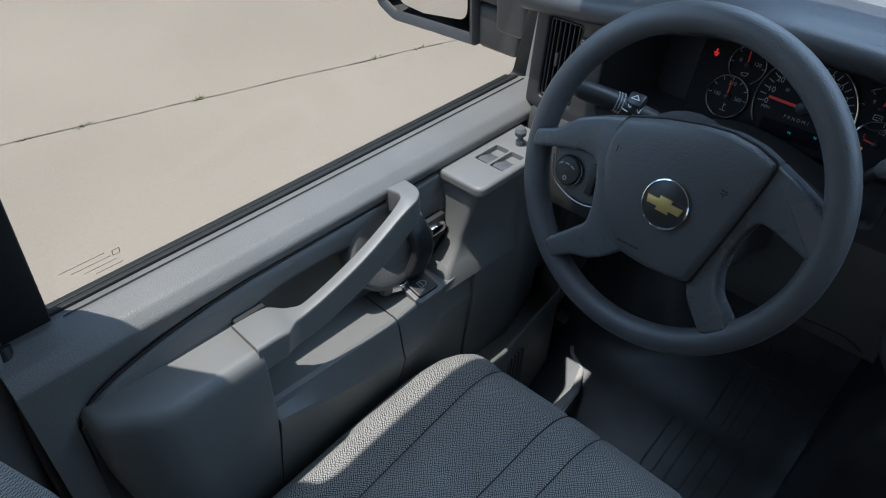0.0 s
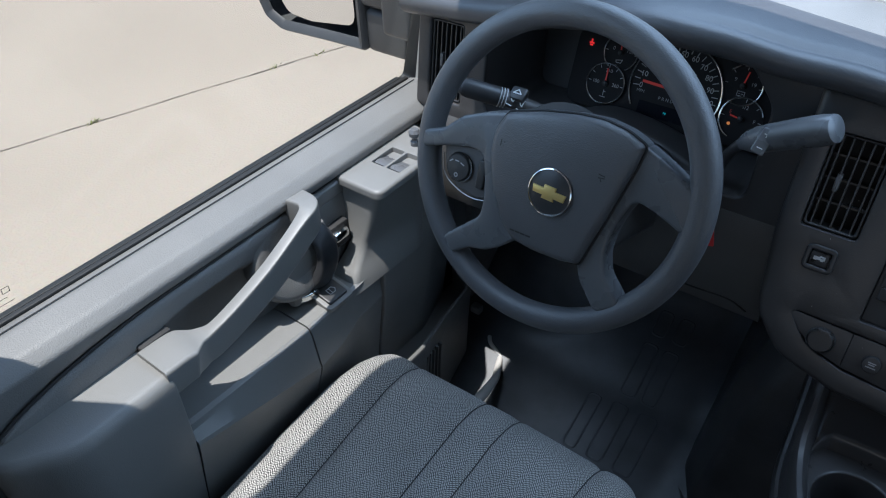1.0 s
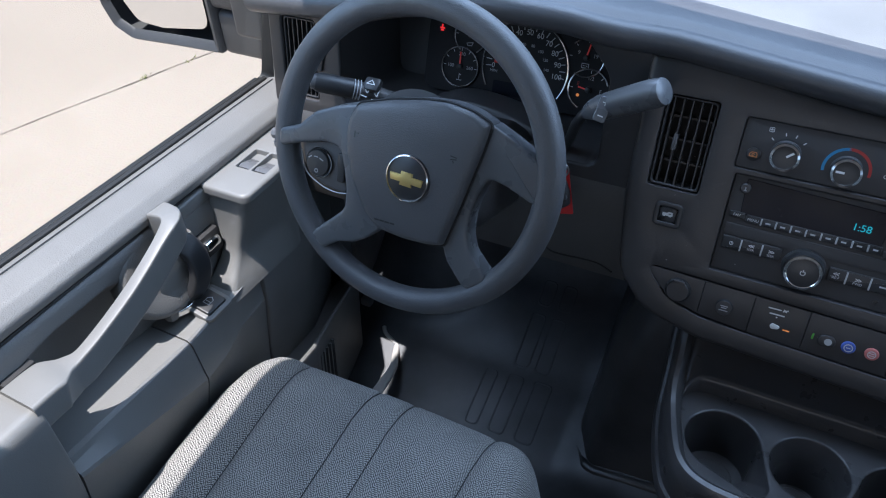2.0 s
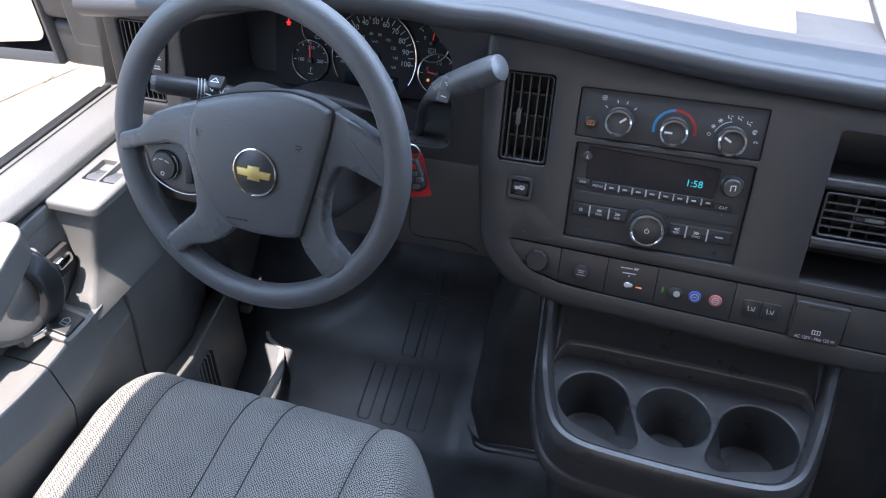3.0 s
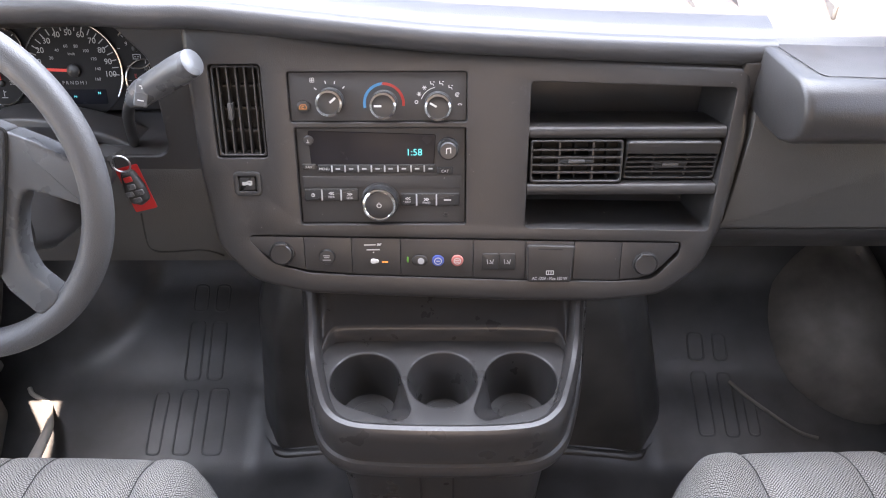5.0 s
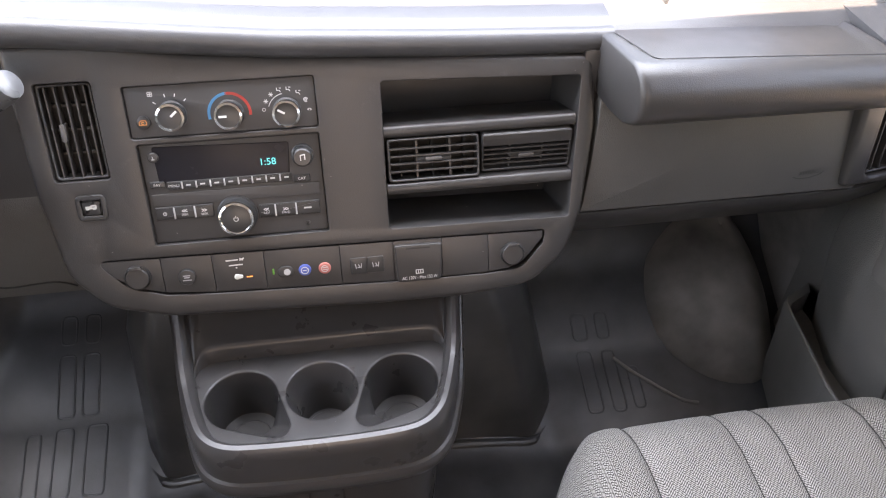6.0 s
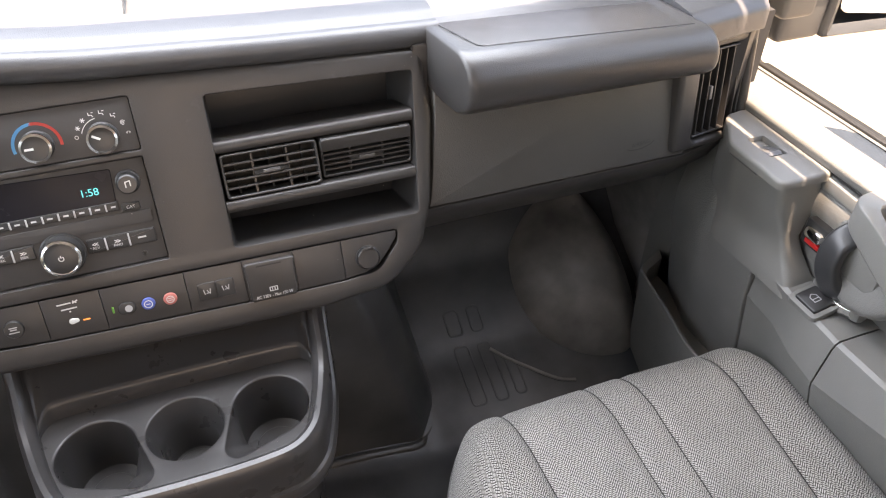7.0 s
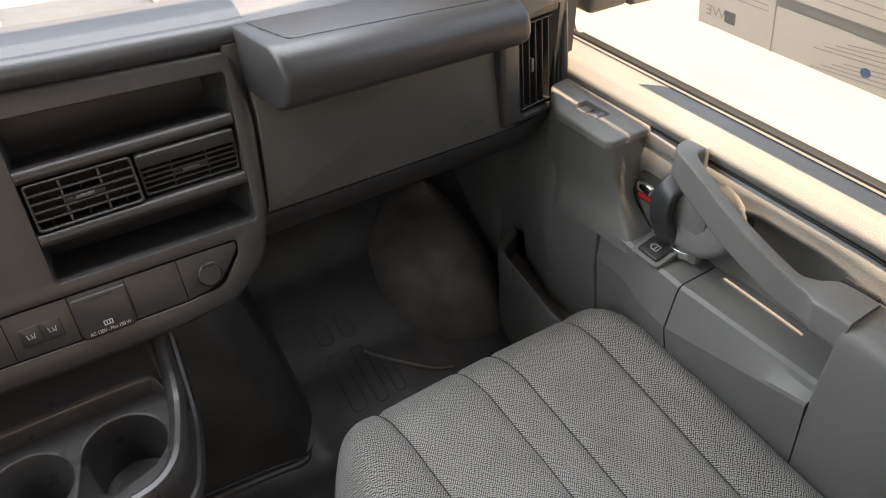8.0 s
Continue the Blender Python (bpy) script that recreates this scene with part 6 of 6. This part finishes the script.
part("lever_print", strokes([arc(-0.006, 0.002, 0.004, 90, 270, 8), [(-0.006, 0.006), (-0.006, -0.002)], arc(0.007, 0.002, 0.004, 90, 270, 8), [(0.007, 0.006), (0.007, -0.002)], [(-0.014, -0.008), (-0.006, -0.008)], [(0.002, -0.008), (0.010, -0.008)]], 0.0014, 0.0), WHITE, stalk, at=SP.copy(), flat=True)
part("lever_print", strokes([[(-0.006, -0.002), (0, 0.004), (0.006, -0.002), (-0.006, -0.002)]], 0.0012, 0.0065), WHITE, stalk, at=Matrix.Translation((-0.672, 0.138, 1.100)) @ Matrix.Rotation(radians(30), 4, "X"), flat=True)
stalk.location += Vector((0.012, 0.0, -0.008))

shift = thing("gear_shift_lever", (-0.43, 0.22, 1.02), "grey column gear shift lever with a plus and minus rocker", "gear lever")
path = smooth_path([(-0.420, 0.235, 1.00), (-0.402, 0.200, 1.040), (-0.388, 0.180, 1.078), (-0.366, 0.170, 1.105), (-0.287, 0.148, 1.157)], 7)
ks = [interp(i / (len(path) - 1), (0, 0.70, 0.73, 0.78, 0.95, 1), (0.55, 0.55, 0.85, 1.0, 1.12, 1.0)) for i in range(len(path))]
part("stem", tube(path[:22], 0.0068, 16), SATIN, shift)
grip = part("grip", tube(path[19:], 0.0155, 24, ks[19:]), SPOKE, shift, "grey grip")
ax = (path[-1] - path[-4]).normalized()
part("grip_end", lathe([(0.0158, 0.0), (0.0152, 0.003), (0.012, 0.0045), (0, 0.005)], 24), SPOKE, shift, "smooth end cap", at=Matrix.Translation(path[-1]) @ ax.to_track_quat("Z", "Y").to_matrix().to_4x4())
RP = Matrix.Translation((-0.3505, 0.1480, 1.1205)) @ (Vector((0.27, -0.735, 0.42)).to_track_quat("Z", "Y").to_matrix().to_4x4()) @ Matrix.Rotation(radians(-20), 4, "Z")
rk = part("rocker", prism(rrect(-0.0075, -0.015, 0.0075, 0.015, 0.003), -0.008, 0.0022, 0.0015), SPOKE, shift, "grey rocker with white signs", at=RP.copy())
part("rocker_print", strokes([[(-0.003, 0.008), (0.003, 0.008)], [(0, 0.005), (0, 0.011)], [(-0.003, -0.008), (0.003, -0.008)]], 0.0012, 0.0026), WHITE, rk, at=RP.copy(), flat=True)

keys = thing("key_bunch", (-0.385, 0.12, 0.96), "black remote key with a red tag hanging from the ignition", "keys")
part("ignition_key", sweep(smooth_path([(-0.425, 0.15, 1.045), (-0.405, 0.135, 1.050), (-0.392, 0.125, 1.053)]), rrect(-0.011, -0.003, 0.011, 0.003, 0.002)), SATIN, keys)
part("key_ring", sweep([(-0.388 + 0.011 * math.cos(a), 0.122, 1.043 + 0.011 * math.sin(a)) for a in [2 * math.pi * i / 24 for i in range(24)]], circle(0, 0, 0.0011, 8), up=(0, 1, 0), loop=True), STEEL, keys, "steel key ring")
KF = plane_frame((-0.394, 0.146, 0.991), 12) @ Matrix.Rotation(radians(14), 4, "Z") @ Matrix.Scale(0.70, 4)
part("red_tag", prism(rrect(-0.021, -0.046, 0.021, 0.040, 0.002), -0.006, -0.005), RED, keys, "flat red tag", at=KF.copy(), flat=True)
fob = part("remote", domed(fillet([(-0.012, 0.034), (0.012, 0.034), (0.020, 0.0), (0.018, -0.026), (0, -0.034), (-0.018, -0.026), (-0.020, 0.0)], 0.009, 5), -0.004, 0.006, 0.002, 3), SATIN, keys, "black remote", at=KF.copy())
for x, y, m_ in ((0.0, 0.020, RED), (0.0, 0.006, SPOKE), (0.009, -0.007, SPOKE), (-0.009, -0.007, SPOKE), (0.0, -0.020, SPOKE)):
    part("remote_button", prism(rrect(x - 0.0075, y - 0.005, x + 0.0075, y + 0.005, 0.003), 0.004, 0.0095, 0.0015), m_, fob, "red button" if m_ is RED else "grey button", at=KF.copy())

# ---- engine cover and cup-holder console ----
cover_ob = thing("engine_cover", (0, 0.4, 0.38), "black rubber-covered engine housing between the footwells", "engine cover")
rings = []
for z, d in ((0.39, -0.024), (0.43, -0.020), (0.46, -0.016), (0.70, 0.014), (0.80, 0.045), (0.83, 0.09)):
    flare = 0.035 * max(0.0, min(1.0, (0.66 - z) / 0.22))
    rings.append([(x + (flare if x > 0 else 0.0), y, z) for x, y in fillet([(-0.36 + d, 0.74), (-0.322 + d, 0.235), (-0.285 + d, 0.178 + d * 0.3), (0.275 - d, 0.178 + d * 0.3), (0.322 - d, 0.235), (0.37 - d, 0.74)], [0, 0.05, 0.03, 0.03, 0.05, 0], 6)])
part("housing", loft(rings), HOUSING, cover_ob)
loop = fillet([(-0.350, 0.215), (-0.308, 0.164), (0.330, 0.164), (0.382, 0.215)], [0, 0.05, 0.05, 0], 7)
loop = [tuple(Vector(a).lerp(Vector(b), k / 6)) for a, b in zip(loop, loop[1:]) for k in range(6)]
ends = [min(1.0, 0.2 + 0.04 * min(i, len(loop) - 1 - i)) for i in range(len(loop))]
part("base_flange", sweep([(x, y, floor_height(x, y) - 0.003) for x, y in loop], fillet([(-0.010, -0.006), (0.010, -0.006), (0.008, 0.005), (0.003, 0.008), (-0.003, 0.008), (-0.008, 0.004)], 0.003), scale=[(k, k) for k in ends]), HOUSING, cover_ob, "moulded flange round the base")

con = thing("cup_holder_console", (-0.01, 0.05, 0.42), "dark grey console with three round cup holders and a tray", "console")
TOPZ = 0.748
edge = [(p.x, p.y) for p in smooth_path([(-0.216, 0.20, 0), (-0.209, 0.14, 0), (-0.203, 0.080, 0), (-0.184, 0.010, 0), (-0.166, -0.026, 0), (-0.136, -0.046, 0), (-0.09, -0.0525, 0), (0.0, -0.055, 0), (0.072, -0.0525, 0), (0.114, -0.044, 0), (0.142, -0.020, 0), (0.158, 0.016, 0), (0.176, 0.080, 0), (0.184, 0.14, 0), (0.191, 0.20, 0)], 6)]


def rise(y):
    """The console's rim climbs towards the dash."""
    return interp(y, (0.04, 0.07, 0.10, 0.14, 0.20), (0.0, 0.003, 0.016, 0.046, 0.100))


inner = [(p.x, p.y) for p in smooth_path([(-0.197, 0.135, 0), (-0.188, 0.075, 0), (-0.166, 0.010, 0), (-0.148, -0.016, 0), (-0.122, -0.0285, 0), (-0.07, -0.035, 0), (0.0, -0.037, 0), (0.06, -0.035, 0), (0.100, -0.0285, 0), (0.125, -0.014, 0), (0.143, 0.012, 0), (0.164, 0.075, 0), (0.175, 0.135, 0)], 6)]
cups = ((-0.1185, 0.0435, 0.0465), (-0.0145, 0.0450, 0.0465), (0.0905, 0.0440, 0.0480))
h1 = hull(circle(*cups[0], 44) + circle(-0.0725, -0.005, 0.0165, 20))
h2 = circle(*cups[1], 44)
h3 = hull(circle(*cups[2], 44) + circle(0.0445, -0.004, 0.0165, 20))
part("cup_deck", prism(offset(inner, -0.002), TOPZ - 0.012, TOPZ, 0.0, holes=[h1, h2, h3], hole_bev=0.003), CONSOLE, con, "flat deck around the cup holders")
for (cx, cy, r), hl, notch in zip(cups, (h1, h2, h3), (True, False, True)):
    # from the opening's outline down to the round well; a finger notch slopes in beside the outer two
    rings = []
    for f, k, z in ((0.0, 0.0, 0.0), (0.05, 0.0, 0.0025), (0.35, 0.0, 0.010), (0.70, 0.0, 0.019), (1.0, 0.0, 0.028), (1.0, 0.008, 0.032), (1.0, 0.05, 0.078), (1.0, 0.10, 0.082)) if notch else ((0.0, 0.0, 0.0), (0.0, 0.02, 0.003), (0.0, 0.20, 0.028), (0.0, 0.23, 0.034), (0.0, 0.27, 0.078), (0.0, 0.32, 0.082)):
        ring = []
        for x, y in hl:
            d = Vector((x - cx, y - cy))
            q = d.lerp(d.normalized() * r * 0.975, f) * (1 - k)
            ring.append((cx + q.x, cy + q.y, TOPZ - 0.002 - z))
        rings.append(ring)
    part("cup_well", loft(rings, caps=False), CONSOLE, con, "round cup holder well")
    part("cup_floor", lathe([(r * 0.95, -0.004), (r * 0.95, 0.0), (r * 0.6, 0.0), (r * 0.57, 0.0015), (0, 0.0015)], 40), CONSOLE, con, at=Matrix.Translation((cx, cy, TOPZ - 0.083)))
# raised rim round the deck
rings = []
for d, z in ((0.0, 0.700), (0.0, 0.742), (0.002, 0.754), (0.007, 0.761), (0.013, 0.762), (0.019, 0.757), (0.0225, 0.749), (0.0235, 0.744)):
    rings.append([(x, y, z + rise(y)) for x, y in offset(edge, d)])
part("rim", loft(rings, caps=False), CONSOLE, con, "rounded raised rim")
rings = []
for d, z in ((0.010, 0.668), (0.000, 0.671), (-0.005, 0.676), (-0.007, 0.684), (-0.0065, 0.692), (-0.004, 0.698), (0.003, 0.701)):
    rings.append([(x, y, z + rise(y)) for x, y in offset(edge, d)])
part("lower_band", loft(rings, caps=False), CONSOLE, con, "second moulded band below the rim")
rings = []
for d, z in ((0.006, 0.674), (0.020, 0.664), (0.024, 0.62), (0.032, 0.50), (0.036, 0.40)):
    rings.append([(x, y, z) for x, y in offset(edge, d)])
part("skirt", loft(rings, caps=False), CONSOLE, con)
for x in (-0.045, 0.0):
    part("skirt_groove", box(x - 0.0012, x + 0.0012, -0.034, -0.010, 0.42, 0.640), VOID, con)
# ledge behind the wells: a low wall with a rounded brow, then a slope up into the stack
foot = smooth_path([(-0.183, 0.072, 0.0), (-0.180, 0.090, 0.012), (-0.170, 0.106, 0.024), (-0.150, 0.112, 0.0275), (-0.06, 0.1125, 0.028), (0.04, 0.1125, 0.028), (0.128, 0.111, 0.0275), (0.147, 0.105, 0.024), (0.156, 0.089, 0.012), (0.159, 0.070, 0.0)], 6)
rings = []
for i, p in enumerate(foot):
    e = max(0.0, 1 - p.z / 0.024)
    side = -1 if p.x < 0 else 1
    far = Vector((p.x * 1.06, 0.215, TOPZ + 0.115)).lerp(Vector((interp(p.y + 0.03, (0.08, 0.14, 0.20), (-0.183, -0.189, -0.196)) if side < 0 else interp(p.y + 0.03, (0.08, 0.14, 0.20), (0.156, 0.164, 0.171)), p.y + 0.03, TOPZ + 0.004 + rise(p.y + 0.03))), e)
    base = Vector((p.x, p.y, TOPZ + p.z))
    out = Vector((far.x - base.x, far.y - base.y, 0)).normalized()
    mid = base.lerp(far, 0.45) - Vector((0, 0, 0.022 * (1 - e)))
    rings.append([(p.x, p.y, TOPZ - 0.003), (p.x, p.y, TOPZ + p.z * 0.3), tuple(base + out * 0.0015 - Vector((0, 0, p.z * 0.22))), tuple(base + out * 0.004 - Vector((0, 0, p.z * 0.07))), tuple(base + out * 0.008), tuple(base + out * 0.013 + Vector((0, 0, 0.0005))), tuple(mid), tuple(base.lerp(far, 0.75) - Vector((0, 0, 0.012 * (1 - e)))), tuple(far)])
part("ledge_back", loft(rings, closed=False), CONSOLE, con, "sloped back with a rounded ledge", angle=60)


# ---- seats ----
SEAT_W = 0.280


def across(k, y):
    """The cushion's seams draw together towards the back."""
    w = interp(y, (-0.6, -0.2, 0.0), (0.86, 0.95, 1.0))
    if abs(k) <= 0.6:
        return k * w
    return math.copysign(0.6 * w + (abs(k) - 0.6) / 0.4 * (1 - 0.6 * w), k)


def seat_top(k, y):
    """Height of the cushion at k (-1 to 1 across) and y."""
    f = interp(y, (-0.60, -0.40, -0.20, -0.08, -0.03, 0.0, 0.018, 0.024), (0.625, 0.628, 0.650, 0.660, 0.652, 0.630, 0.600, 0.565))
    u = across(k, y)
    side = 0.010 * math.exp(-((abs(u) - 0.80) / 0.16) ** 2)
    edge_ = 0.068 * max(0.0, (abs(u) - 0.74) / 0.26) ** 2.2
    z = f + side - edge_
    for q, dep in ((-0.60, 0.008), (-0.12, 0.005), (0.10, 0.005), (0.60, 0.008)):
        z -= dep * math.exp(-(((k - q) * SEAT_W) / 0.006) ** 2)
    return z + 0.0012 * noise.noise((u * 7, y * 22, 3))


def seat_front(u):
    """How far the front edge draws back towards its corners."""
    return -0.012 * abs(u) ** 2 - 0.085 * max(0.0, (abs(u) - 0.66) / 0.34) ** 2.2


def front_seat(x, who, lift, size=1.0):
    st = thing("front_seat", (x, -0.3, 0.37), f"grey herringbone cloth {who} seat with sewn seams", "seat", "front seats")
    us = [-1 + 2 * i / 120 for i in range(121)]
    vs = [-0.62 + 0.60 * i / 30 for i in range(31)] + [-0.02 + 0.044 * (i + 1) / 12 for i in range(12)]

    def patch(u0, u1):
        uu = [u for u in us if u0 - 1e-6 <= u <= u1 + 1e-6]
        return weave_uv(loft([[(x + across(u, v) * SEAT_W, v + seat_front(u) * interp(v, (-0.62, -0.25, 0.0), (0.0, 0.45, 1.0)), seat_top(u, v)) for u in uu] for v in vs], closed=False), len(uu))

    part("centre_cushion", patch(-0.60, 0.60), SEAT_HERRING, st, "herringbone cushion centre", angle=80)
    part("side_bolster", patch(-1, -0.60), SEAT_TWILL, st, angle=80)
    part("side_bolster", patch(0.60, 1), SEAT_TWILL, st, angle=80)
    # vinyl skirt round the cushion
    ring = [(x + u * SEAT_W, 0.024 + seat_front(u), seat_top(u, 0.024)) for u in us]
    left = [(x - SEAT_W, v + seat_front(-1) * interp(v, (-0.62, -0.25, 0.0), (0.0, 0.45, 1.0)), seat_top(-1, v)) for v in vs]
    right = [(x + SEAT_W, p[1], p[2]) for p in left]
    loop = left + ring + right[::-1]
    cx = x
    rows = [loop, [(cx + (a - cx) * 1.006, b + 0.003, c - 0.012) for a, b, c in loop], [(cx + (a - cx) * 1.004, b + 0.002, 0.50) for a, b, c in loop], [(cx + (a - cx) * 0.97, b - 0.01, 0.44) for a, b, c in loop]]
    part("cushion_skirt", loft(rows, closed=False), SEAT_VINYL, st, "grey vinyl cushion side", angle=70)
    part("piping", sweep([(a, b, c + 0.001) for a, b, c in loop[4:-4]], circle(0, 0, 0.0022, 6)), SEAT_VINYL, st)
    for k in (-0.60, -0.12, 0.10, 0.60):
        line = [(x + across(k, v) * SEAT_W, v + seat_front(k) * interp(v, (-0.62, -0.25, 0.0), (0.0, 0.45, 1.0)), seat_top(k, v) + 0.0002) for v in vs[:-2]]
        part("seam", sweep(line, circle(0, 0, 0.0011, 6)), SEAM, st, "sewn seam")
    # backrest
    rings = []
    for z, yb, w, d in ((0.62, -0.60, 0.21, 0.09), (0.70, -0.605, 0.235, 0.10), (0.90, -0.645, 0.245, 0.10), (1.10, -0.70, 0.235, 0.09), (1.22, -0.74, 0.20, 0.07)):
        rings.append([(x + a, b, z) for a, b in fillet([(-w, yb + 0.035), (-w * 0.72, yb + 0.02), (w * 0.72, yb + 0.02), (w, yb + 0.035), (w, yb - d), (-w, yb - d)], [0.03, 0.03, 0.03, 0.03, 0.03, 0.03], 5)])
    part("backrest", weave_uv(loft(rings), len(rings[0])), SEAT_TWILL, st, "grey cloth backrest", angle=60)
    part("seat_base", box(x - 0.21, x + 0.21, -0.52, -0.03, 0.37, 0.50, 0.015), BLACK, st)
    for o in st.children:
        if o.name.split(".")[0] != "seat_base":
            o.scale = (size, size, size)
            o.location = Vector((-0.15, -0.60, 1.55)) * (1 - size) + Vector((0, 0, lift))
    return st


front_seat(-0.583, "driver", 0.0, 0.955)
front_seat(0.566, "passenger", 0.018)

# ---- driver's footwell ----
brake = thing("parking_brake", (-0.75, 0.2, 0.40), "parking brake pedal arm with a bright steel edge", "pedal")
arm = smooth_path([(-0.752, 0.262, 0.415), (-0.738, 0.232, 0.424), (-0.722, 0.198, 0.430), (-0.716, 0.160, 0.436), (-0.714, 0.112, 0.440)])
part("arm", sweep(arm, circle(0, 0, 0.0085, 14, 0.0055), scale=[0.6 + 0.75 * i / (len(arm) - 1) for i in range(len(arm))]), PALE, brake, "pale painted lever arm")
part("tip", tube(smooth_path([(-0.794, 0.284, 0.430), (-0.784, 0.272, 0.427), (-0.766, 0.266, 0.420), (-0.748, 0.262, 0.415)]), 0.0042, 10), PALE, brake)
part("latch", box(-0.818, -0.796, 0.246, 0.264, 0.518, 0.536, 0.004), STEEL, brake, "small steel latch")

# ---- dust ----
rnd = random.Random(11)


def dust(name, at, x0, x1, y0, y1, lift, count, label):
    """Stray pale specks lying on a surface."""
    bm = bmesh.new()
    for i in range(count):
        x, y, r = rnd.uniform(x0, x1), rnd.uniform(y0, y1), rnd.uniform(0.00025, 0.0007)
        a = rnd.uniform(0, 3.1)
        bm.faces.new([bm.verts.new((x + r * math.cos(a + k), y + 0.7 * r * math.sin(a + k), lift)) for k in (0, 1.3, 2.9, 4.4)])
    tagged(part(name, bm, PALE, at=at, flat=True), label, "dust", kind="stuff")


dust("dust_specks", CS.copy(), -0.30, 0.34, -0.285, 0.0, 0.0006, 26, "few pale dust specks on the dark centre stack")
dust("dust_specks", Matrix.Translation((0, 0, TOPZ)), -0.15, 0.12, -0.028, -0.006, 0.0006, 8, "few pale dust specks on the console deck")
side = Matrix(((0.0946, -0.2516, 0.9635, 0.3425), (0.9955, 0.0, -0.0915, 0.30), (0.0, 0.9678, 0.2505, 0.58), (0, 0, 0, 1)))
dust("scuff_specks", side, -0.01, 0.09, -0.10, 0.0, 0.005, 26, "pale scuff specks on the engine housing's flank")
